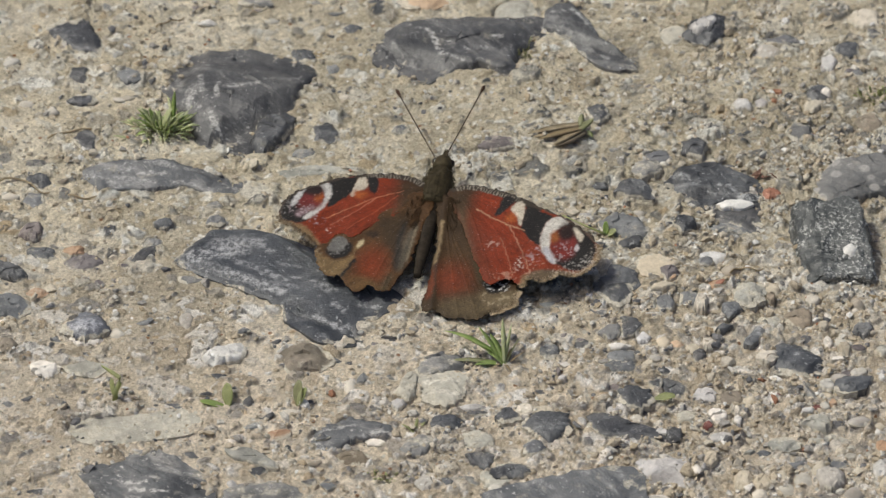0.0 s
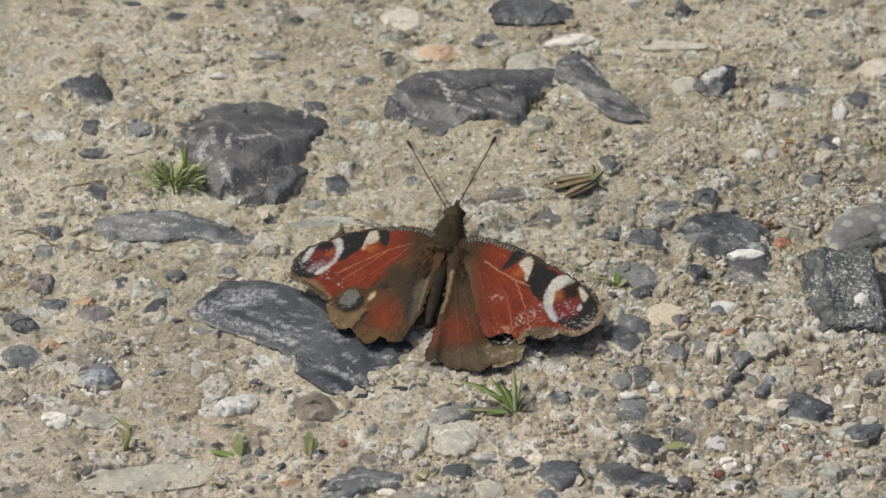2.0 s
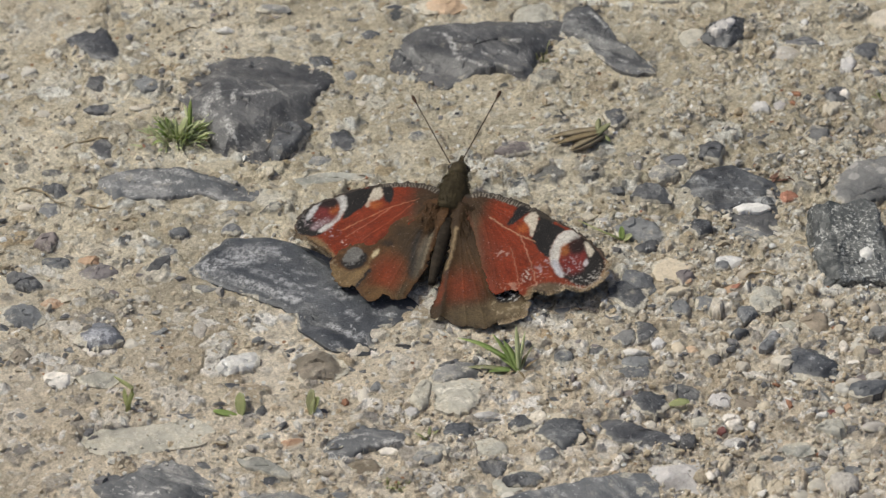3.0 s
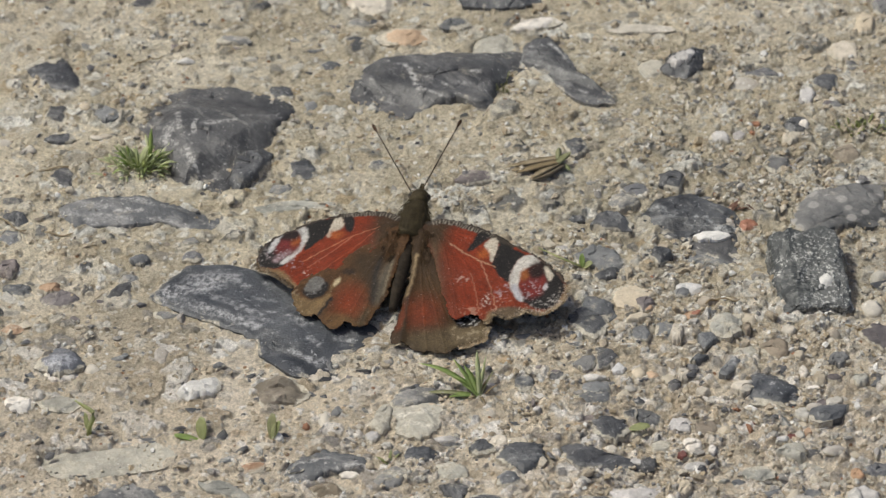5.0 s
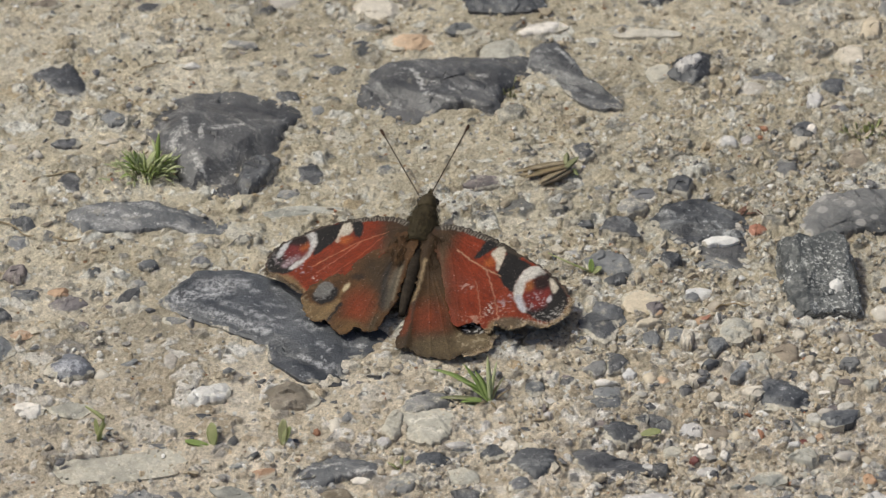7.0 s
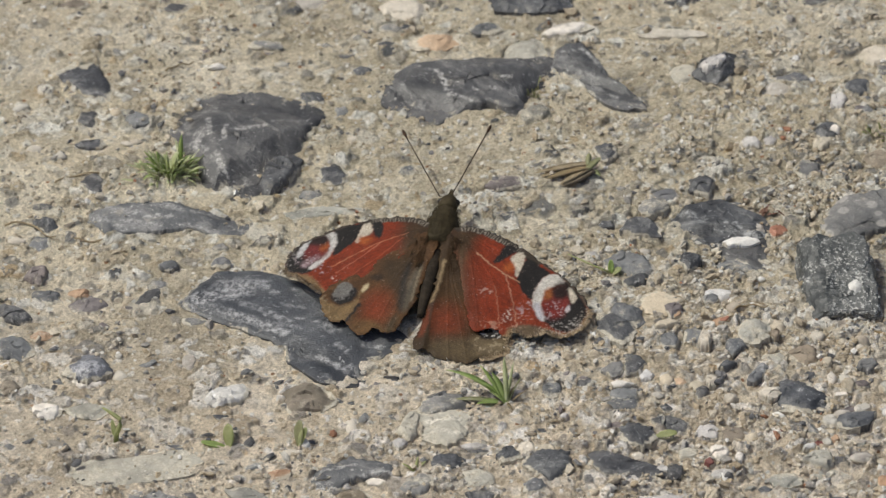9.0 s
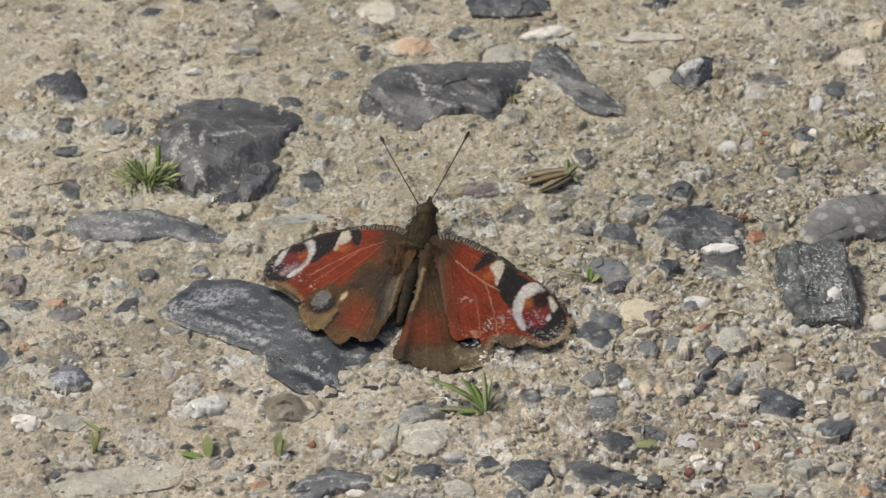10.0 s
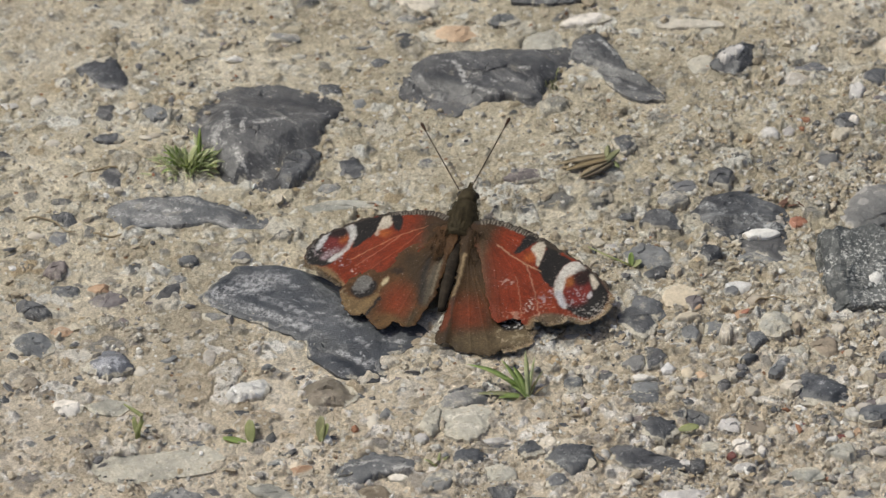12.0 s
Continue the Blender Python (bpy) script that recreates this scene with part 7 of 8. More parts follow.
def build_litter():
    husk = plant("dry_leaf", 21.7, 34.0, "dry curled brown leaf with a green tip", "leaf")
    for a, b, w, mat in (((4.0, 0.4, 1.3), (-5.0, -1.8, 0.8), 4.6, M_HUSK), ((4.2, -0.6, 1.3), (-1.4, -4.8, 0.8), 4.0, M_HUSK), ((4.0, 1.0, 1.6), (-6.4, -1.2, 1.0), 2.0, M_HUSK), ((4.2, 0.0, 1.6), (-4.4, -3.0, 1.0), 2.2, M_STRAW),
                         ((4.0, -0.4, 1.5), (-1.8, -4.8, 1.0), 1.8, M_HUSK), ((3.0, -1.2, 1.4), (5.8, 1.8, 2.2), 1.8, M_HUSKGREEN), ((3.4, 0.2, 1.6), (3.6, 3.2, 2.2), 1.4, M_HUSKGREEN), ((4.4, -0.6, 1.2), (5.6, -2.6, 1.1), 1.2, M_LEAF)):
        mesh_object("strip", *blade(a, b, w, 0.15, 0.06), mat, husk)
    for (x, y), way, length, bow in (((-75.1, 17.8), (9.0, -1.8), 10.0, 1.6), ((-62.7, 14.6), (10.0, -1.0), 9.0, -0.6), ((-66.8, 33.6), (12.0, 5.0), 11.0, 0.5), ((53.2, -8.2), (6.0, 2.0), 6.0, 0.8), ((-51.3, 68.2), (9.0, 6.0), 6.0, 0.4)):
        twig = plant("twig", x, y, "thin dry brown twig lying on the sand", "twig")
        u = Vector((*way, 0)).normalized()
        v = Vector((-u.y, u.x, 0))
        pts = [u * length * (k / 10 - 0.5) + v * bow * math.sin(k * 0.5) + Vector((0, 0, 0.35 + 0.25 * math.sin(k * 1.3))) for k in range(11)]
        mesh_object("twig_stem", *tube(pts, [0.2 - 0.008 * k for k in range(11)], 6), M_HUSK, twig)
    stick = plant("stick", 79.6, -18.0, "pale split stick lying between pebbles", "stick", -37)
    pts = [(1.3 * (k - 5), 0.25 * math.sin(k * 0.7), 0.7 + 0.12 * math.sin(k)) for k in range(11)]
    mesh_object("stick_stem", *tube(pts, [0.15 + 0.42 * min(1.0, k / 3) for k in range(11)], 7), M_STRAW, stick)
    mesh_object("splinter", *tube([(-5.0, 0.5, 0.5), (-1.0, 0.9, 0.6), (3.0, 0.8, 0.6)], [0.08, 0.25, 0.1], 5), M_HUSK, stick)
    scales = plant("bud_scales", 57.4, 20.4, "dry red-brown bud scales lying in the grit", "plant litter")
    for a, b, w in (((-3.0, 0.4, 0.4), (0.4, 1.2, 1.0), 1.6), ((-0.4, -0.6, 0.4), (3.4, 0.4, 0.9), 1.5), ((-2.2, -1.6, 0.3), (-0.2, 2.4, 1.2), 1.3), ((1.2, 1.0, 0.3), (4.4, -1.4, 0.7), 1.2)):
        mesh_object("scale", *leaf([0.6 * q for q in a], [0.6 * q for q in b], 0.6 * w, 0.5), M_BUD, scales)
    wisps = plant("moss_wisps", 14.2, 60.0, "thin olive moss wisps growing beside a dark flint", "moss")
    rnd = random.Random(9)
    for k in range(46):
        a, b = rnd.uniform(-3.4, 2.4), rnd.uniform(-3.0, 2.2)
        mesh_object("leaf", *blade((a, b, -0.2), (a + rnd.uniform(-0.7, 0.7), b + rnd.uniform(-1.4, 0.6), rnd.uniform(0.5, 1.5)), rnd.uniform(0.4, 0.7), 0.2, 0.3, 4), M_HUSKGREEN if k % 3 else M_LEAF, wisps)
    crumbs = plant("leaf_crumbs", -45.4, 36.6, "withered yellowish leaf lobes beside the weed tuft", "leaf")
    for k in range(9):
        a, b = rnd.uniform(-3.4, 2.2), rnd.uniform(-2.2, 2.0)
        mesh_object("leaf", *leaf((a, b, 0.1), (a + rnd.uniform(-1.2, 1.8), b + rnd.uniform(0.6, 1.8), rnd.uniform(0.5, 1.6)), rnd.uniform(1.0, 1.7), 0.4), (M_LEAF, M_STRAW, M_MOSS)[k % 3], crumbs)


build_tuft()
build_grass()
build_seedlings()
build_litter()


# ---- the butterfly ----
def signed_distance(pts, x, y):
    """Distance to a closed outline, negative inside."""
    best, inside = np.full(x.shape, 1e9), np.zeros(x.shape, bool)
    for (ax, ay), (bx, by) in zip(pts, [*pts[1:], pts[0]]):
        ex, ey = bx - ax, by - ay
        k = np.clip(((x - ax) * ex + (y - ay) * ey) / (ex * ex + ey * ey + 1e-12), 0, 1)
        best = np.minimum(best, np.hypot(x - ax - k * ex, y - ay - k * ey))
        cross = (ay > y) != (by > y)
        inside ^= cross & (x < ex * (y - ay) / ((ey if abs(ey) > 1e-12 else 1e-12)) + ax)
    return np.where(inside, -best, best)


def rounded(pts, rounds=2):
    for _ in range(rounds):
        pts = [q for (ax, ay), (bx, by) in zip(pts, [*pts[1:], pts[0]]) for q in ((0.75 * ax + 0.25 * bx, 0.75 * ay + 0.25 * by), (0.25 * ax + 0.75 * bx, 0.25 * ay + 0.75 * by))]
    return pts


def patch(*pts, soft=0.22):
    shape = rounded(list(pts), 1)
    return lambda x, y: 1 - smooth(-soft, soft, signed_distance(shape, x, y))


def blob(cx, cy, rx, ry, turn=0.0, soft=0.35):
    c, s = math.cos(radians(turn)), math.sin(radians(turn))

    def mask(x, y):
        u, v = (x - cx) * c + (y - cy) * s, (y - cy) * c - (x - cx) * s
        return 1 - smooth(1 - soft, 1 + soft, np.hypot(u / rx, v / ry))
    return mask


def near_line(width, *pts, soft=0.2):
    return lambda x, y: 1 - smooth(width - soft, width + soft, line_distance(pts, x, y)[0])


def striped(width, until, *pts):
    """Fine pale bars across the leading edge."""
    def mask(x, y):
        d, along = line_distance(pts, x, y)
        bars = smooth(0.2, 0.7, np.sin(along * 11.5 + 1.4 * vnoise(x, y, 4)))
        return bars * (1 - smooth(width - 0.15, width + 0.1, d)) * smooth(0.2, 0.4, d) * (1 - smooth(until - 1.5, until, along))
    return mask


def speckled(mask, scale, amount, seed):
    return lambda x, y: mask(x, y) * amount * smooth(0.15, 0.6, vnoise(x * scale, y * scale, seed))


RED, BLACK, CREAM = (0.180, 0.027, 0.008), (0.014, 0.012, 0.011), (0.50, 0.44, 0.35)
TAN, ORANGE, LILAC, OLIVE = (0.23, 0.155, 0.085), (0.30, 0.075, 0.018), (0.36, 0.29, 0.30), (0.075, 0.052, 0.027)

M_WING = wing_material()
M_UNDER = plain_material("wing_underside", (0.012, 0.010, 0.009), (0.05, 0.04, 0.03), 900, 0.8)
M_FUR = plain_material("brown_fur", (0.036, 0.028, 0.015), (0.068, 0.053, 0.028), 500, 0.65)
M_ROOT = plain_material("wing_root_hair", (0.046, 0.030, 0.014), (0.080, 0.052, 0.026), 500, 0.8)
M_BODY = plain_material("dark_body", (0.012, 0.009, 0.006), (0.040, 0.030, 0.020), 900, 0.75)
M_FRINGE = plain_material("pale_scales", (0.20, 0.145, 0.085), (0.46, 0.37, 0.26), 900, 0.8)
M_EYE = plain_material("dark_eye", (0.012, 0.009, 0.007), (0.03, 0.02, 0.014), 1500, 0.25)
M_CLUB = plain_material("club_brown", (0.03, 0.016, 0.010), (0.075, 0.04, 0.024), 2500, 0.6)
M_HORN = plain_material("antenna_brown", (0.04, 0.028, 0.018), (0.10, 0.072, 0.048), 2500, 0.6)


def wing(name, parent, outline, paints, veins, camber, seed, ragged=0.18, label=""):
    """A wing as a fine sheet cut to its outline, with raised veins, slight waves and stored scale colours."""
    step = 0.15
    shape = rounded(list(outline), 2)
    sx, sy = [p[0] for p in shape], [p[1] for p in shape]
    xs, ys = np.arange(min(sx) - 0.5, max(sx) + 0.5, step), np.arange(min(sy) - 0.5, max(sy) + 0.5, step)
    x, y = np.meshgrid(xs, ys)
    d = signed_distance(shape, x, y) + ragged * fbm(x / 0.7, y / 0.7, seed, 2)
    keep = d < 0
    wx, wy = x + 0.16 * vnoise(x / 0.5, y / 0.5, seed + 1), y + 0.16 * vnoise(x / 0.5, y / 0.5, seed + 2)
    col = np.empty((*x.shape, 3))
    col[:] = paints[0]
    for mask, colour in paints[1:]:
        m = np.clip(mask(wx, wy), 0, 1)[..., None]
        col = col * (1 - m) + np.array(colour) * m
    ridge = np.zeros_like(x)
    for line in veins:
        ridge = np.maximum(ridge, np.exp(-((line_distance(line, x + 0.1 * vnoise(x / 3, y / 3, seed), y)[0] / 0.13) ** 2)))
    spin, far = np.arctan2(y, np.abs(x) + 0.5), np.hypot(x, y)
    col = col * (1 + 0.10 * vnoise(spin * 26, far / 5, seed + 3) + 0.08 * vnoise(spin * 70, far / 3, seed + 4))[..., None]
    col = col * (1 + 0.16 * vnoise(x / 0.9, y / 0.9, seed + 5) + 0.14 * vnoise(x / 0.3, y / 0.3, seed + 6))[..., None]
    col = col * (1 + 0.15 * ridge[..., None])
    edge = 1 - smooth(-0.9, 0.0, d)
    z = 0.05 * ridge + 0.16 * vnoise(x / 4.2, y / 4.2, seed + 7) + camber(x, y) - 0.25 * (1 - edge) * (0.5 + 0.5 * vnoise(x / 1.6, y / 1.6, seed + 8))
    index = np.full(x.shape, -1)
    quad = keep[:-1, :-1] & keep[1:, :-1] & keep[:-1, 1:] & keep[1:, 1:]
    used = np.zeros_like(keep)
    for a, b in ((slice(None, -1), slice(None, -1)), (slice(1, None), slice(None, -1)), (slice(None, -1), slice(1, None)), (slice(1, None), slice(1, None))):
        used[a, b] |= quad
    index[used] = np.arange(used.sum())
    faces = np.stack([index[:-1, :-1][quad], index[:-1, 1:][quad], index[1:, 1:][quad], index[1:, :-1][quad]], -1)
    ob = mesh_object(name, np.stack([x[used], y[used], z[used]], -1), faces, M_WING, parent, label=label)
    ob.data.materials.append(M_UNDER)
    layer = ob.data.color_attributes.new("scales", "FLOAT_COLOR", "POINT")
    layer.data.foreach_set("color", np.c_[np.clip(0.86 * col[used], 0.004, 0.9), np.ones(used.sum())].ravel().astype(np.float32))
    thick = ob.modifiers.new("thickness", "SOLIDIFY")
    thick.thickness, thick.offset, thick.material_offset = 0.09 * MM, -1, 1
    return ob


def spindle(a, b, profile, squash=1.0, rings=18, sides=20, lumps=0.0, seed=0):
    """A round body from a to b whose half-width follows profile(0..1)."""
    a, b = Vector(a), Vector(b)
    along = (b - a).normalized()
    side = along.cross(Vector((0, 0, 1))).normalized()
    up = side.cross(along)
    verts, faces = [], []
    for i in range(rings + 1):
        t = i / rings
        r = max(profile(t), 0.02)
        for k in range(sides):
            q = 2 * math.pi * k / sides
            bump = 1 + lumps * noise.noise(Vector((math.cos(q) * 2, math.sin(q) * 2, t * 7 + seed)))
            verts.append(a + (b - a) * t + r * bump * (math.cos(q) * side + squash * math.sin(q) * up))
    for i in range(rings):
        for k in range(sides):
            p, s = i * sides + k, i * sides + (k + 1) % sides
            faces.append((p, s, s + sides, p + sides))
    faces.append(tuple(reversed(range(sides))))
    faces.append(tuple(range(rings * sides, (rings + 1) * sides)))
    return verts, faces


def fur(verts, count, length, back, seed, lift=0.6):
    """Short tapering hairs that stand on the given skin and lie towards back."""
    rnd = random.Random(seed)
    mid = sum((Vector(v) for v in verts), Vector()) / len(verts)
    back = Vector(back).normalized()
    pieces = []
    for _ in range(count):
        p = Vector(rnd.choice(verts)) + Vector((rnd.uniform(-0.5, 0.5), rnd.uniform(-0.5, 0.5), rnd.uniform(-0.15, 0.1)))
        out = (p - mid).normalized()
        way = (out * lift + back * rnd.uniform(0.5, 1.2) + Vector((rnd.uniform(-0.4, 0.4), rnd.uniform(-0.4, 0.4), rnd.uniform(-0.2, 0.3)))).normalized()
        tip = p + way * length * rnd.uniform(0.5, 1.3)
        side = way.cross(Vector((rnd.uniform(-1, 1), rnd.uniform(-1, 1), 1))).normalized() * 0.026
        other = way.cross(side).normalized() * 0.026
        pieces.append(([p - side, p + side, p + other, tip], [(0, 1, 3), (1, 2, 3), (2, 0, 3)]))
    return joined(pieces)


ORANGE_RED = (0.13, 0.026, 0.009)
FRINGE_A = ((27.82, -11.95), (28.08, -13.71), (27.92, -15.39), (27.32, -16.86), (26.47, -18.09), (25.50, -19.20), (23.84, -19.87), (22.53, -19.39), (21.51, -19.27), (20.57, -20.51), (18.77, -21.48), (16.82, -20.82), (16.11, -20.79), (16.00, -22.59), (15.11, -23.14))
FRINGE_B = ((-23.89, -11.17), (-23.08, -12.74), (-21.96, -12.76), (-20.59, -13.58), (-19.34, -14.27), (-18.14, -15.25), (-16.95, -16.22), (-15.98, -17.08))
FRINGE_C = ((15.86, -19.30), (15.37, -20.93), (15.49, -22.60), (14.23, -23.30), (13.02, -24.25), (11.35, -24.88))


def build_forewing_a(parent):
    costa = ((0.11, 0.99), (1.71, 1.66), (3.76, 1.69), (6.98, 1.03), (10.29, -0.03), (12.56, -1.10), (15.44, -2.64), (18.28, -4.04), (20.19, -4.88), (22.30, -6.24), (24.05, -7.37), (25.53, -8.68), (26.90, -10.42))
    margin = ((27.82, -11.95), (28.08, -13.71), (27.92, -15.39), (27.32, -16.86), (26.47, -18.09), (25.50, -19.20), (23.84, -19.87), (22.53, -19.39), (21.51, -19.27), (20.57, -20.51), (18.77, -21.48), (16.82, -20.82), (16.11, -20.79), (16.00, -22.59), (15.11, -23.14))
    outline = ((-1.16, -2.91), (-1.59, -0.12), *costa, *margin, (13.70, -21.30), (12.35, -21.10), (11.10, -22.25), (9.82, -22.86), (8.58, -21.82), (6.71, -17.96), (5.03, -14.06), (3.17, -9.87), (1.37, -5.92))
    paints = [
        RED,
        (patch((0.98, -0.59), (4.82, -3.98), (6.72, -10.73), (9.00, -17.34), (10.92, -21.45), (8.78, -21.79), (5.03, -14.06), (1.37, -5.92), soft=1.6), ORANGE_RED),
        (near_line(0.9, *margin, soft=0.5), TAN),
        (patch((16.01, -19.43), (17.82, -18.46), (20.31, -18.35), (21.67, -19.11), (20.79, -20.62), (18.79, -21.61), (16.87, -21.08), soft=0.5), (0.115, 0.080, 0.048)),
        (patch((-0.27, -0.49), (1.65, 0.08), (2.99, -3.13), (3.56, -8.40), (5.16, -13.76), (6.91, -17.93), (5.27, -15.13), (1.87, -7.25), soft=1.5), OLIVE),
        (lambda x, y: 0.94 * (1 - smooth(2.4, 7.0, np.hypot(x, 0.8 * y) + 0.9 * vnoise(x / 1.5, y / 1.5, 6))), (0.044, 0.025, 0.011)),
        (near_line(1.55, *costa[:7]), (0.040, 0.031, 0.022)),
        (striped(1.6, 13.5, *costa), (0.24, 0.21, 0.17)),
        (patch((8.77, -1.96), (9.78, -0.53), (11.41, -1.42), (10.98, -2.76), (9.90, -4.34), (9.01, -5.88), (7.87, -5.77), (8.69, -3.96), soft=0.25), BLACK),
        (patch((11.53, -1.97), (12.97, -2.03), (13.46, -4.78), (13.47, -7.17), (13.14, -8.48), (12.37, -6.35), (11.33, -4.82), (10.73, -3.93), soft=0.25), CREAM),
        (blob(11.23, -6.25, 0.90, 1.25, soft=0.7), ORANGE),
        (patch((13.37, -2.96), (14.67, -3.33), (16.87, -4.54), (18.90, -5.50), (17.79, -6.51), (17.16, -8.29), (17.03, -10.54), (17.30, -12.73), (15.95, -12.10), (14.46, -10.38), (13.23, -8.89), (13.41, -6.90), soft=0.2), BLACK),
        (patch((21.33, -5.97), (23.43, -7.33), (25.20, -9.01), (26.72, -11.01), (27.31, -13.41), (27.07, -15.66), (26.11, -17.32), (24.73, -18.36), (22.89, -18.23), (21.31, -17.37), (19.88, -16.35), (20.66, -15.26), (20.75, -9.97), soft=0.3), BLACK),
        (patch((17.96, -6.34), (19.36, -5.29), (21.07, -5.73), (21.65, -7.04), (20.59, -7.76), (19.64, -9.03), (19.08, -10.65), (18.93, -12.34), (19.40, -14.07), (20.33, -15.59), (20.96, -17.15), (19.74, -16.65), (18.40, -15.06), (17.35, -13.00), (17.03, -10.54), (17.23, -8.14), soft=0.28), (0.50, 0.47, 0.42)),
        (patch((19.85, -14.28), (20.86, -17.17), (19.27, -16.31), (17.72, -13.78), (18.08, -12.61), soft=0.4), (0.42, 0.41, 0.43)),
        (blob(21.56, -12.35, 2.17, 3.43, soft=0.35), (0.16, 0.022, 0.017)),
        (blob(19.63, -10.42, 0.89, 1.38, soft=0.6), (0.24, 0.075, 0.02)),
        (blob(21.46, -9.03, 1.49, 2.07, soft=0.45), (0.022, 0.010, 0.008)),
        (patch((22.45, -7.48), (23.45, -7.88), (24.57, -9.39), (24.65, -10.77), (24.05, -11.28), (23.25, -9.87), soft=0.3), CREAM),
        (blob(23.85, -12.70, 0.39, 0.82, soft=0.6), (0.44, 0.40, 0.40)),
        (speckled(blob(21.60, -14.01, 1.78, 2.46), 3.0, 0.65, 8), LILAC),
        (speckled(near_line(1.3, *margin[:9], soft=0.9), 4.2, 0.85, 17), (0.50, 0.44, 0.37)),
        (speckled(patch((21.86, -16.18), (24.72, -15.47), (26.48, -13.26), (26.89, -16.24), (24.95, -18.46), (22.06, -18.08)), 3.6, 0.55, 18), (0.40, 0.37, 0.34)),
        (near_line(0.62, *costa[6:]), (0.085, 0.062, 0.045)),
        (near_line(0.30, *costa, soft=0.15), (0.050, 0.038, 0.028)),
        (near_line(0.13, (4.94, -4.53), (7.59, -6.38), (11.15, -8.23), (14.13, -9.31), soft=0.10), (0.36, 0.20, 0.12)),
        (near_line(0.10, (11.15, -8.23), (12.87, -11.46), (15.19, -16.11), (16.40, -19.37), soft=0.10), (0.34, 0.16, 0.10)),
        (near_line(0.09, (10.17, -11.60), (12.15, -16.02), (13.57, -20.22), soft=0.10), (0.30, 0.12, 0.07)),
        (near_line(0.09, (4.44, -6.86), (6.63, -12.14), (9.74, -20.67), soft=0.10), (0.10, 0.020, 0.008)),
        (speckled(blob(16.78, -15.03, 1.38, 2.19), 2.4, 0.6, 9), LILAC),
        (speckled(blob(8.93, -12.90, 1.19, 1.38), 2.6, 0.5, 12), (0.50, 0.36, 0.30)),
        (speckled(blob(14.26, -17.36, 0.89, 1.64), 3.0, 0.7, 13), (0.60, 0.52, 0.46)),
        (speckled(patch((9.59, -20.01), (13.35, -18.74), (15.84, -16.28), (19.54, -17.09), (16.76, -20.55), (11.04, -21.99)), 2.4, 0.35, 10), (0.48, 0.34, 0.25)),
    ]
    root = ((0.66, -0.07))
    veins = [[root, *line] for line in (
        ((7.59, -6.38), (11.15, -8.23), (14.13, -9.31),), ((4.94, -4.53), (9.48, -10.30), (13.57, -20.22),), ((4.44, -6.86), (6.63, -12.14), (10.14, -21.58),), ((7.59, -6.38), (12.87, -11.46), (16.40, -19.37),), ((7.98, -3.50), (15.95, -12.10), (19.82, -18.43),))]
    return wing("forewing", parent, outline, paints, veins, lambda x, y: -0.0005 * x * x, 21, 0.24,
                label="rust-red forewing with a cream-ringed dark eyespot and worn edge")


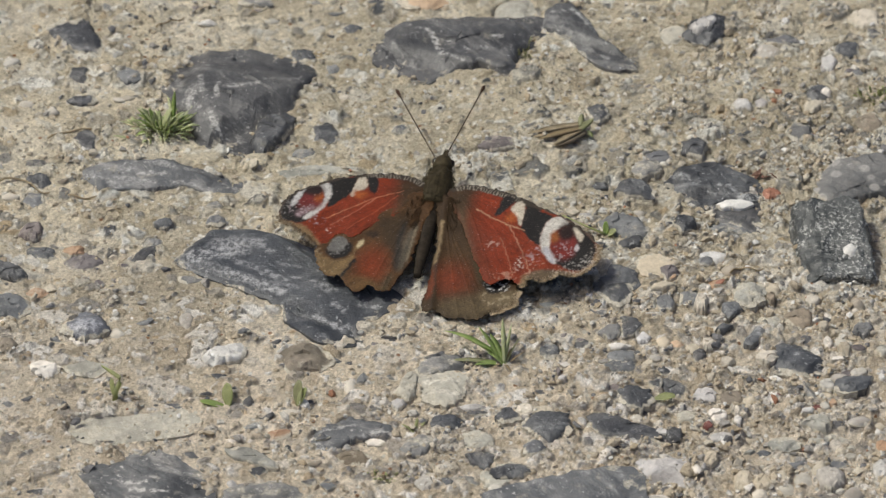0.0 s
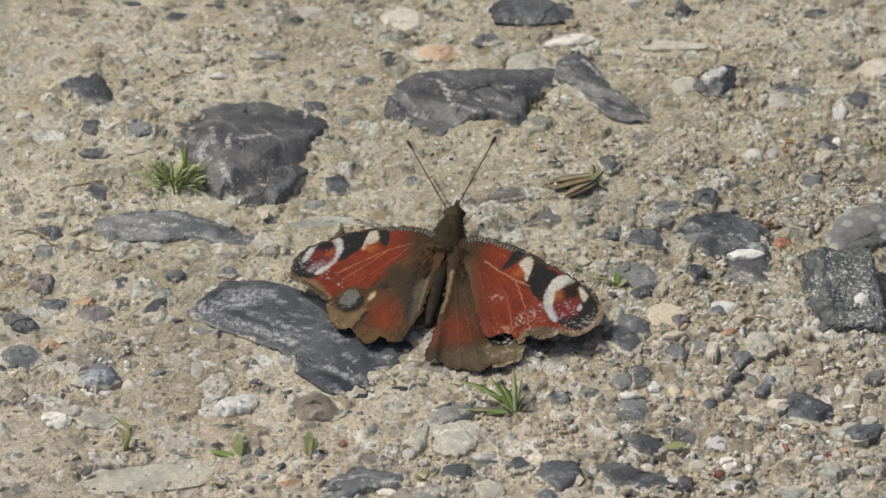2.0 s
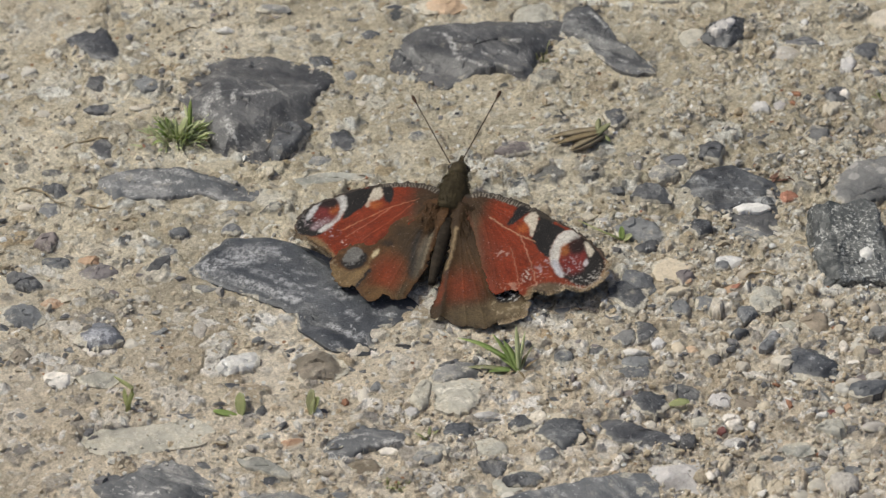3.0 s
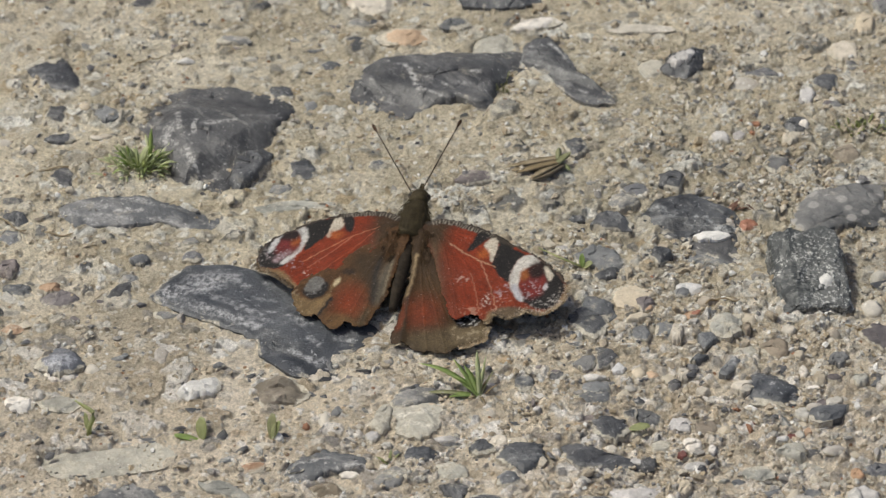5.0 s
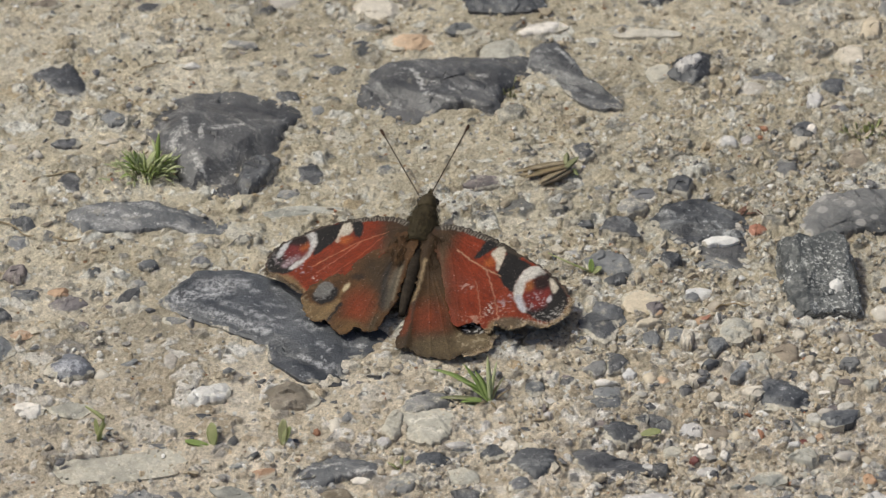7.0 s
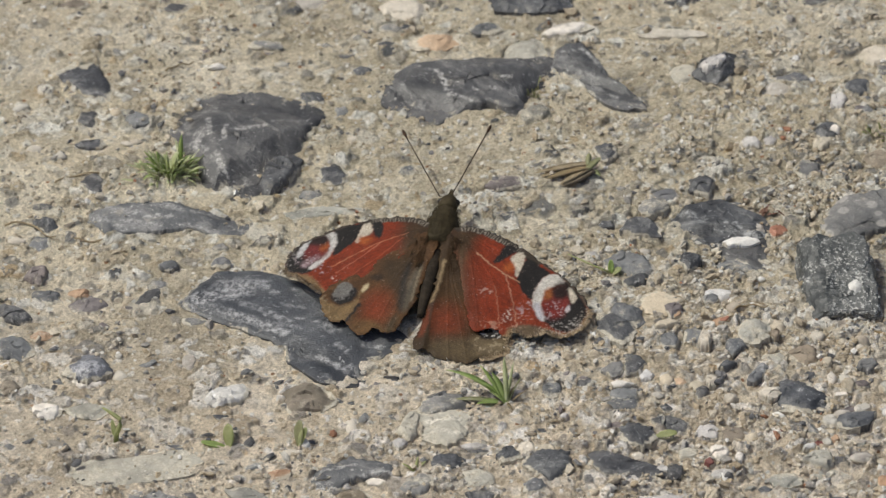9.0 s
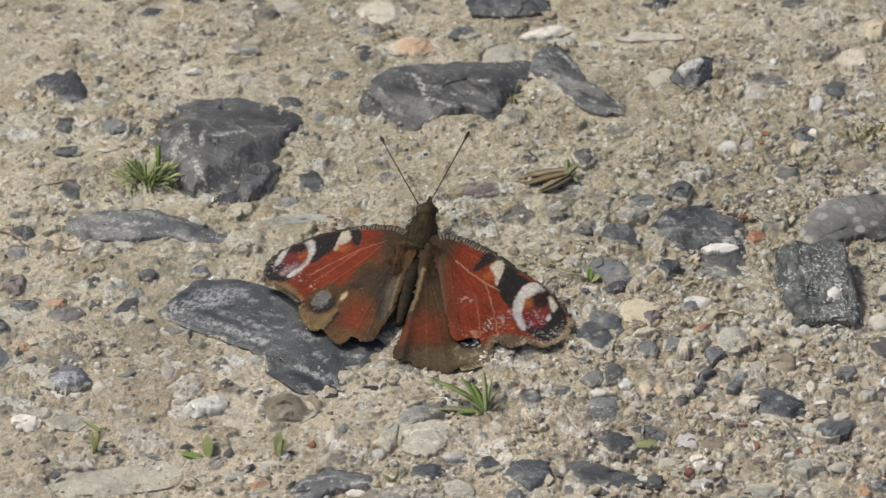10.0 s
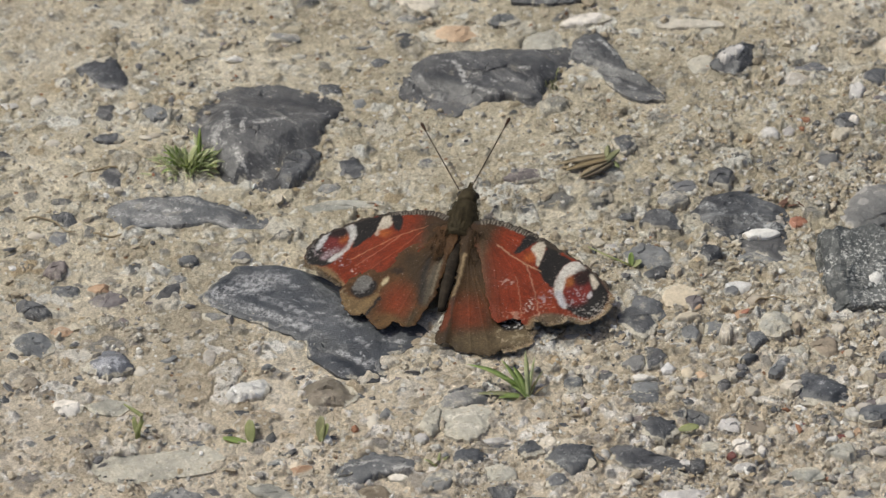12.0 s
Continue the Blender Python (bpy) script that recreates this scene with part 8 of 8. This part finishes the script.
def build_forewing_b(parent):
    costa = ((0.37, 1.63), (-1.64, 2.68), (-3.94, 3.00), (-6.48, 2.87), (-8.93, 2.33), (-11.34, 1.51), (-13.73, 0.55), (-16.06, -0.68), (-18.36, -2.06), (-20.21, -3.10), (-22.01, -4.41), (-23.25, -5.94), (-23.94, -7.69), (-24.10, -9.52))
    margin = ((-23.89, -11.17), (-23.08, -12.74), (-21.96, -12.76), (-20.59, -13.58), (-19.34, -14.27), (-18.14, -15.25), (-16.95, -16.22), (-15.98, -17.08))
    outline = ((3.27, -2.27), (2.40, 0.44), *costa, *margin, (-14.92, -16.82), (-13.80, -15.74), (-12.96, -13.72), (-11.62, -13.30), (-10.01, -14.37), (-8.86, -12.87), (-6.65, -10.56), (-4.03, -8.20), (-1.94, -5.06), (-0.17, -2.36))
    paints = [
        RED,
        (patch((-0.57, -0.02), (-3.75, -1.06), (-4.52, -4.22), (-6.04, -8.28), (-8.94, -12.46), (-6.65, -10.56), (-1.94, -5.06), (0.23, -2.31), soft=1.6), ORANGE_RED),
        (near_line(0.9, *margin, soft=0.5), TAN),
        (patch((-22.53, -12.41), (-20.29, -12.44), (-18.85, -12.56), (-17.08, -14.44), (-15.49, -16.47), (-16.20, -16.96), (-19.01, -14.93), soft=0.5), (0.20, 0.125, 0.06)),
        (patch((1.44, -0.50), (-1.63, 1.41), (-2.80, -1.24), (-2.92, -4.05), (-4.04, -6.95), (-2.39, -5.94), (0.03, -2.33), soft=1.4), OLIVE),
        (lambda x, y: 0.94 * (1 - smooth(2.4, 7.0, np.hypot(x, 0.8 * y) + 0.9 * vnoise(x / 1.5, y / 1.5, 6))), (0.044, 0.025, 0.011)),
        (near_line(1.45, *costa[:6]), (0.040, 0.031, 0.022)),
        (striped(1.5, 12.0, *costa), (0.24, 0.21, 0.17)),
        (patch((-10.12, 0.93), (-8.26, 1.41), (-7.67, -0.77), (-7.78, -3.03), (-8.85, -2.72), (-9.67, -0.99), soft=0.25), BLACK),
        (patch((-11.65, 0.35), (-10.12, 0.93), (-9.47, -1.53), (-10.15, -2.30), (-11.05, -2.96), (-11.78, -4.58), (-12.25, -3.65), (-11.97, -1.23), soft=0.25), CREAM),
        (blob(-10.53, -3.60, 1.21, 0.98, soft=0.7), ORANGE),
        (patch((-16.69, -1.17), (-13.65, 0.13), (-11.60, 0.63), (-11.87, -1.22), (-12.20, -3.92), (-13.30, -5.16), (-14.48, -6.54), (-15.72, -8.07), (-15.63, -5.82), (-15.65, -4.01), (-16.36, -2.40), soft=0.2), BLACK),
        (patch((-18.34, -2.19), (-20.19, -3.23), (-22.16, -4.71), (-23.18, -6.35), (-23.71, -8.36), (-23.72, -10.45), (-23.01, -12.04), (-21.56, -12.16), (-19.70, -12.38), (-18.63, -11.57), (-17.24, -8.09), (-16.88, -4.56), soft=0.3), BLACK),
        (patch((-18.96, -2.12), (-17.46, -1.40), (-16.11, -2.10), (-15.45, -3.99), (-15.65, -6.25), (-16.42, -8.14), (-17.54, -9.79), (-18.68, -11.30), (-19.63, -11.12), (-18.64, -9.35), (-17.32, -7.68), (-16.60, -6.07), (-16.85, -4.14), (-17.68, -2.97), soft=0.28), (0.50, 0.48, 0.45)),
        (blob(-19.02, -6.75, 2.41, 2.08, soft=0.4), (0.13, 0.020, 0.018)),
        (blob(-17.63, -5.48, 0.80, 1.25, soft=0.6), (0.24, 0.060, 0.016)),
        (blob(-18.76, -3.78, 1.71, 1.40, soft=0.5), (0.018, 0.010, 0.009)),
        (patch((-20.04, -2.94), (-20.94, -3.59), (-21.80, -5.51), (-22.34, -8.08), (-21.64, -8.56), (-21.00, -6.54), (-20.36, -4.51), soft=0.28), (0.46, 0.45, 0.44)),
        (patch((-21.03, -10.16), (-19.64, -8.35), (-17.87, -7.46), (-18.84, -9.37), (-20.20, -10.77), soft=0.7), (0.26, 0.17, 0.18)),
        (speckled(blob(-20.19, -8.68, 2.21, 1.80), 3.0, 0.75, 8), LILAC),
        (speckled(blob(-22.88, -8.97, 0.90, 2.50), 3.4, 0.6, 18), (0.26, 0.24, 0.23)),
        (near_line(0.62, *costa[6:]), (0.060, 0.046, 0.036)),
        (near_line(0.30, *costa, soft=0.15), (0.050, 0.038, 0.028)),
        (near_line(0.08, (-3.00, -1.26), (-7.81, -4.01), (-12.26, -7.55), (-15.44, -10.12), soft=0.10), (0.34, 0.14, 0.07)),
        (near_line(0.10, (-7.61, -3.99), (-10.91, -8.24), (-14.35, -11.66), soft=0.10), (0.28, 0.09, 0.05)),
        (near_line(0.09, (-3.96, -2.76), (-7.23, -7.29), (-11.39, -12.31), soft=0.10), (0.25, 0.06, 0.025)),
        (speckled(blob(-16.94, -10.83, 1.40, 1.10), 2.2, 0.8, 9), LILAC),
        (speckled(blob(-14.30, -13.04, 0.70, 0.69), 2.6, 0.9, 10), (0.60, 0.48, 0.42)),
    ]
    root = ((0.41, 0.23))
    veins = [[root, *line] for line in (((-7.81, -4.01), (-15.44, -10.12),), ((-7.61, -3.99), (-10.91, -8.24), (-14.35, -11.66),), ((-3.96, -2.76), (-7.23, -7.29), (-11.39, -12.31),), ((-7.25, -1.43), (-11.35, -4.11), (-16.12, -8.66),))]
    return wing("forewing", parent, outline, paints, veins, lambda x, y: -0.0005 * x * x, 31, 0.22,
                label="rust-red forewing with a cream-ringed dark eyespot and rubbed tip")


def build_hindwing_a(parent):
    margin = ((15.86, -19.30), (15.37, -20.93), (15.49, -22.60), (14.23, -23.30), (13.02, -24.25), (11.35, -24.88), (10.09, -25.58), (9.49, -26.57), (7.45, -26.35), (4.97, -26.45), (3.22, -26.19), (2.62, -25.24))
    outline = ((-1.89, -2.00), (-2.55, 2.21), (2.09, 1.52), (6.61, -6.94), (11.31, -12.88), (14.61, -17.00), *margin, (1.57, -25.00), (-0.15, -25.38), (-1.24, -24.49), (-0.95, -22.50), (-0.70, -18.81), (-0.50, -14.84), (-0.50, -10.87), (-0.94, -6.68))
    paints = [
        (0.043, 0.024, 0.010),
        (patch((7.43, -12.12), (9.28, -18.42), (7.44, -21.29), (2.51, -21.74), (1.14, -16.97), (0.57, -9.13), (3.91, -8.65), soft=2.2), (0.058, 0.030, 0.011)),
        (blob(3.55, -17.93, 3.16, 3.50, soft=1.0), (0.140, 0.028, 0.009)),
        (patch((0.09, -14.75), (0.68, -15.19), (1.14, -20.90), (0.23, -22.33), (-0.55, -22.44), (-0.31, -18.75), soft=0.9), (0.135, 0.032, 0.011)),
        (patch((2.57, -21.99), (8.36, -20.90), (10.48, -21.51), (15.22, -20.17), (15.71, -22.70), (13.02, -24.25), (9.46, -26.45), (3.41, -26.16), (1.72, -24.72), soft=1.8), (0.086, 0.060, 0.030)),
        (near_line(0.7, *margin, soft=0.6), (0.060, 0.040, 0.020)),
        (patch((8.94, -19.77), (11.48, -20.45), (13.91, -19.58), (15.61, -19.08), (15.66, -22.45), (13.43, -23.81), (10.08, -23.51), soft=1.5), (0.150, 0.112, 0.064)),
        (speckled(patch((8.94, -19.77), (15.47, -18.32), (15.66, -22.45), (10.13, -23.76)), 2.4, 0.7, 14), (0.32, 0.26, 0.17)),
        (patch((6.33, -9.63), (7.68, -13.40), (8.96, -17.81), (8.50, -18.53), (6.51, -13.57), soft=0.6), (0.055, 0.038, 0.018)),
        (patch((8.44, -17.23), (10.06, -18.31), (11.64, -17.17), (13.27, -16.80), (13.98, -18.40), (12.91, -19.59), (11.45, -20.33), (10.02, -20.14), soft=0.3), BLACK),
        (speckled(patch((8.88, -17.43), (13.32, -16.53), (14.10, -19.55), (9.82, -20.17)), 3.0, 0.9, 15), (0.46, 0.44, 0.42)),
        (patch((-1.50, -3.42), (-0.22, -5.25), (0.24, -10.50), (0.10, -15.80), (-0.75, -14.61), (-0.81, -9.33), soft=0.9), (0.070, 0.046, 0.022)),
        (near_line(0.24, (-0.15, -4.57), (0.07, -7.21), (0.14, -10.52), (-0.02, -14.24), soft=0.3), (0.25, 0.18, 0.10)),
        (near_line(0.20, (0.23, -14.47), (0.88, -19.63), (0.93, -24.31), soft=0.45), (0.030, 0.018, 0.009)),
        (patch((0.68, -19.65), (1.00, -24.17), (0.79, -25.11), (1.96, -24.94), (1.91, -22.74), soft=0.4), (0.042, 0.026, 0.012)),
    ]
    root = ((0.01, -3.34))
    veins = [[root, end] for end in ((9.41, -26.20), (11.10, -24.66), (5.94, -26.31))]
    fold = ((-0.17, -5.51)), ((1.03, -24.82))

    def camber(x, y):
        """The inner margin is folded up along a crease."""
        (ax, ay), (bx, by) = fold
        side = ((x - ax) * (by - ay) - (y - ay) * (bx - ax)) / math.hypot(bx - ax, by - ay)
        return 0.22 * np.exp(-((side / 0.8) ** 2)) - 0.10 * np.clip(side, 0, 9)
    return wing("hindwing", parent, outline, paints, veins, camber, 41, 0.26,
                label="brown hindwing with rusty centre and folded inner edge")


def build_hindwing_b(parent):
    margin = ((-17.05, -14.63), (-16.41, -16.98), (-15.45, -18.88), (-14.23, -20.07), (-12.90, -20.71), (-11.65, -19.89), (-10.55, -21.49), (-9.21, -22.80), (-7.60, -23.40), (-6.64, -22.09), (-6.00, -21.21), (-4.66, -21.98), (-3.66, -22.53), (-2.27, -21.96))
    outline = ((1.88, -1.77), (1.70, 2.88), (-3.23, 2.02), (-7.11, -3.66), (-11.35, -8.26), (-15.81, -11.51), *margin, (-1.63, -19.89), (-0.44, -16.94), (0.29, -13.63), (0.78, -9.52), (1.17, -4.72))
    paints = [
        (0.078, 0.038, 0.014),
        (patch((-7.86, -5.12), (-3.02, -3.86), (-1.39, -1.61), (-2.44, -7.20), (-3.06, -14.03), (-5.93, -10.33), soft=1.6), (0.046, 0.028, 0.013)),
        (blob(-6.37, -16.31, 2.48, 3.46, soft=0.9), (0.170, 0.033, 0.010)),
        (patch((-8.83, -19.42), (-5.23, -19.92), (-3.83, -22.15), (-7.65, -23.14), (-9.85, -22.08), soft=0.9), (0.115, 0.062, 0.024)),
        (patch((-16.95, -14.62), (-15.42, -15.78), (-12.86, -16.55), (-10.55, -15.47), (-8.90, -11.76), (-8.69, -10.66), (-9.39, -11.28), (-10.34, -13.83), (-9.47, -15.88), (-11.08, -19.69), (-12.93, -20.58), (-15.45, -18.88), soft=0.5), (0.170, 0.110, 0.050)),
        (speckled(near_line(1.2, *margin[:6], soft=0.8), 2.2, 0.5, 14), (0.36, 0.29, 0.19)),
        (patch((-15.08, -14.39), (-14.01, -10.89), (-12.55, -10.58), (-10.90, -12.41), (-11.13, -14.46), (-13.11, -15.24), soft=0.25), (0.135, 0.128, 0.118)),
        (patch((-15.37, -13.89), (-14.02, -14.67), (-12.44, -14.48), (-11.57, -13.70), (-12.01, -12.41), (-11.02, -11.75), (-10.36, -12.61), (-10.76, -14.82), (-12.32, -16.22), (-14.44, -15.67), soft=0.3), BLACK),
        (speckled(patch((-15.17, -13.87), (-11.86, -11.04), (-10.54, -13.85), (-13.80, -15.86)), 2.6, 0.4, 15), (0.24, 0.23, 0.22)),
        (patch((-9.99, -12.43), (-9.09, -10.70), (-8.62, -11.05), (-9.25, -13.16), soft=0.3), (0.44, 0.36, 0.22)),
        (blob(-7.55, -9.16, 1.20, 0.81, soft=0.6), (0.030, 0.018, 0.010)),
        (near_line(0.22, (-9.47, -15.88), (-10.36, -18.13), (-11.21, -20.11), soft=0.2), BLACK),
        (patch((-2.71, -4.50), (-3.40, -8.67), (-3.06, -14.03), (-2.17, -17.95), (-1.25, -15.16), (-1.98, -9.85), (-1.68, -5.74), soft=0.7), (0.026, 0.021, 0.016)),
        (patch((-0.28, -4.49), (-1.45, -7.08), (-1.94, -11.20), (-1.67, -17.35), (-0.72, -15.90), (-0.26, -10.46), (-0.16, -6.38), soft=0.8), (0.095, 0.080, 0.058)),
        (near_line(0.16, (-0.25, -5.85), (-0.36, -10.47), (-0.61, -14.27), soft=0.3), (0.20, 0.165, 0.11)),
        (patch((-2.28, -17.29), (-2.51, -21.72), (-3.78, -22.41), (-3.70, -19.47), soft=0.8), (0.060, 0.042, 0.022)),
    ]
    root = ((-1.29, -2.15))
    veins = [[root, end] for end in ((-6.00, -21.21), (-9.85, -22.08), (-3.71, -22.27))]
    return wing("hindwing", parent, outline, paints, veins, lambda x, y: 0 * x, 51, 0.24,
                label="brown hindwing with rusty centre and scraped grey eyespot")


def build_butterfly():
    fly = new("butterfly")
    fly.matrix_world = pose(-0.00191, 0.01043, 0.0003, 0, 0, -9.5)
    tagged(fly, "peacock butterfly with rust-red eyespotted wings spread, resting on a stone", "butterfly")

    def part(name, shape, material, parent=fly, label=""):
        return mesh_object(name, *shape, material, parent, True, label)

    neck, tail = (0.83, 5.42, 5.60), (1.02, -22.07, 2.60)
    back = Vector(tail) - Vector(neck)
    mid = Vector(neck) + back * 0.36
    thorax = spindle(Vector(neck) - back * 0.02, mid, lambda t: 2.8 * math.sqrt(max(0.12, 1 - (1.75 * t - 1.15) ** 2 * 0.72)), 0.9, lumps=0.05, seed=2)
    body = part("thorax", thorax, M_FUR)
    part("fur", fur(thorax[0], 11000, 0.6, back, 4, 0.2), M_FUR, body, "olive-brown hairs")
    belly = spindle(mid - back * 0.06, tail, lambda t: 1.5 * (1 - 0.6 * t ** 2.2) * (1 + 0.025 * math.cos(t * 44)) * min(1.0, 0.6 + 4 * t), 0.9, 40, lumps=0.06, seed=5)
    abdomen = part("abdomen", belly, M_BODY)
    part("fur", fur(belly[0], 900, 0.8, back, 9, 0.3), M_BODY, abdomen)
    front = (0.82, 8.52, 5.70)
    skull = spindle(Vector(neck) - back * -0.02, Vector(front) + Vector((0, 0.3, 0)), lambda t: 1.75 * math.sqrt(max(0.0, 1 - (1.5 * t - 0.55) ** 2)), 0.95, lumps=0.1, seed=7)
    head = part("head", skull, M_FUR)
    part("fur", fur(skull[0], 500, 0.7, (0, -1, 0.5), 12), M_FUR, head)
    for s in (-1, 1):
        eye = Vector(neck).lerp(Vector(front), 0.55) + Vector((s * 1.35, 0, 0.15))
        part("eye", spindle(eye - Vector((0, 0.75, 0)), eye + Vector((0, 0.75, 0)), lambda t: 0.72 * math.sqrt(max(0.0, 1 - (2 * t - 1) ** 2)), rings=10), M_EYE, head, "dark shiny eye")
        snout = Vector(front) + Vector((s * 0.38, 0.1, 0))
        part("palp", spindle(snout - Vector((0, 0.8, 0.1)), snout + Vector((-s * 0.25, 2.0, 0.45)), lambda t: 0.5 * (1 - 0.8 * t) * min(1, 0.4 + 4 * t), rings=10, sides=10), M_FUR, head)
    for start, end in ((((-0.95, 8.06, 6.20)), ((-10.38, 23.29, 8.60))), (((1.06, 8.91, 6.20)), ((4.90, 27.08, 8.60)))):
        a, b = Vector(start), Vector(end)
        bow = Vector((0.25 * (1 if b.x > a.x else -1), 0, 0.5))
        line = [a.lerp(b, k / 30) + bow * math.sin(math.pi * k / 30) for k in range(31)]
        rings = [0.115 + 0.015 * (k % 2) for k in range(31)]
        horn = part("antenna", tube(line, rings), M_HORN, fly, "thin dark antenna")
        way = (b - line[-2]).normalized()
        club = [line[-1] + way * (q * 0.35 - 1.9) for q in range(8)]
        part("club", tube(club, [0.12, 0.18, 0.25, 0.30, 0.32, 0.31, 0.26, 0.10], 10), M_CLUB, horn, "brown antenna club")
    for s in (-1, 1):
        for reach, fore in ((3.6, 2.6), (4.2, -2.4)):
            hip = mid + Vector((s * 1.3, 1.2 + fore * 0.3, -1.4))
            knee = hip + Vector((s * reach * 0.5, fore * 0.5, 0.6))
            foot = Vector((hip.x + s * reach * 0.8, hip.y + fore, 0.0))
            part("leg", tube([hip, knee, foot], [0.26, 0.2, 0.1], 7), M_BODY)
    wings = [build_forewing_a(fly), build_forewing_b(fly), build_hindwing_a(fly), build_hindwing_b(fly)]
    for w, roots, s in ((wings[2], 2, 1), (wings[3], 3, -1)):
        rnd = random.Random(60 + roots)
        pieces = []
        for _ in range(150):
            x, y = s * abs(rnd.gauss(0, 1.3)), rnd.uniform(-6.0, 1.5)
            a = Vector((x, y, 0.10 + rnd.uniform(0, 0.10)))
            way = Vector((s * rnd.uniform(-0.1, 0.55), -1, rnd.uniform(-0.04, 0.10))).normalized()
            b = a + way * rnd.uniform(0.8, 2.0)
            side = Vector((0.035, 0.008, 0))
            pieces.append(([a - side, a + side, a + Vector((0, 0, 0.07)), b], [(0, 1, 3), (1, 2, 3), (2, 0, 3)]))
        part("fur", joined(pieces), M_ROOT, w, "long brown hairs on the wing root")
    for w, line, n, tint in ((wings[0], FRINGE_A, 420, M_FRINGE), (wings[1], FRINGE_B, 220, M_FRINGE), (wings[2], FRINGE_C, 380, M_FRINGE)):
        rnd = random.Random(n)
        pieces = []
        for _ in range(n):
            k = rnd.randrange(len(line) - 1)
            a = Vector((*line[k], 0)).lerp(Vector((*line[k + 1], 0)), rnd.random())
            way = Vector((line[k + 1][0] - line[k][0], line[k + 1][1] - line[k][1], 0)).normalized()
            out = Vector((way.y, -way.x, 0)) * (1 if w is not wings[1] else -1)
            a -= out * rnd.uniform(0.1, 0.6)
            tip = a + (out + way * rnd.uniform(-0.35, 0.35) + Vector((0, 0, rnd.uniform(-0.2, 0.25)))) * rnd.uniform(0.5, 1.25)
            side = way * 0.05
            pieces.append(([a - side, a + side, a + Vector((0, 0, 0.06)), tip], [(0, 1, 3), (1, 2, 3), (2, 0, 3)]))
        part("fringe", joined(pieces), tint, w, "pale worn fringe of scales")
    return wings


WINGS = build_butterfly()


# ---- what moves: the wings rise and sink at their roots ----
FLAP_A = [(0, -4.0, -0.0), (0.5, -9.1, -2.8), (1, -10.9, -6.9), (1.5, -5.1, -5.3), (2, -1.9, -4.7), (2.4, 1.7, -2.8), (2.5, -1.4, -3.3), (3, -1.4, -3.3), (3.2, -1.4, -3.3), (4.8, -3.6, -4.3), (5, -3.0, -3.9), (5.5, 0.0, -3.1), (6, -2.4, -3.8), (6.5, -4.7, -6.4), (7, -1.4, -7.2), (7.2, -14.0, -10.5), (8.8, 3.9, -6.4), (9, 3.9, -6.4), (9.5, 3.8, -6.2), (10, 5.0, -5.2), (10.5, 3.8, -5.6), (11, 4.7, -3.7), (11.5, -2.8, -7.6), (12, 0.1, -6.2)]
FLAP_B = [(0, 2.5, 0.0), (0.5, 4.3, 0.0), (1, 5.2, 0.0), (1.5, 2.9, 0.0), (2, -0.6, 0.0), (2.5, -1.4, 0.0), (3, -1.1, 0.0), (3.2, -2.0, 0.0), (4.8, -3.9, 0.0), (5, -4.5, 0.0), (5.5, -4.8, 0.0), (6, -4.3, 0.0), (6.5, -4.3, 0.0), (7, -4.5, 0.0), (7.2, 0.0, 0.0), (8.8, -3.6, 0.0), (9, -3.8, 0.0), (9.5, -3.1, 0.0), (10, -3.5, 0.0), (10.5, -3.5, 0.0), (11, -3.0, 0.0), (11.5, -2.6, 0.0), (12, -2.6, 0.0)]
ROOTS = [(4.11, -1.44, 6.60), (-1.53, -1.78, 6.40), (3.57, -4.88, 6.10), (-0.66, -5.12, 6.00)]


def motions():
    fore_a, fore_b, hind_a, hind_b = WINGS
    a, b, c, d = [Vector(r) * MM for r in ROOTS]
    walk(fore_a, [(t, pose(*a, 8.0, flap, sweep)) for t, flap, sweep in FLAP_A])
    walk(hind_a, [(t, pose(*c, 11.0, -2.5 + 0.75 * (flap - FLAP_A[0][1]), 0.6 * sweep)) for t, flap, sweep in FLAP_A])
    walk(fore_b, [(t, pose(*b, 8.5, flap, sweep)) for t, flap, sweep in FLAP_B])
    walk(hind_b, [(t, pose(*d, 9.5, 2.5 + 0.8 * (flap - FLAP_B[0][1]), 0.6 * sweep)) for t, flap, sweep in FLAP_B])


motions()
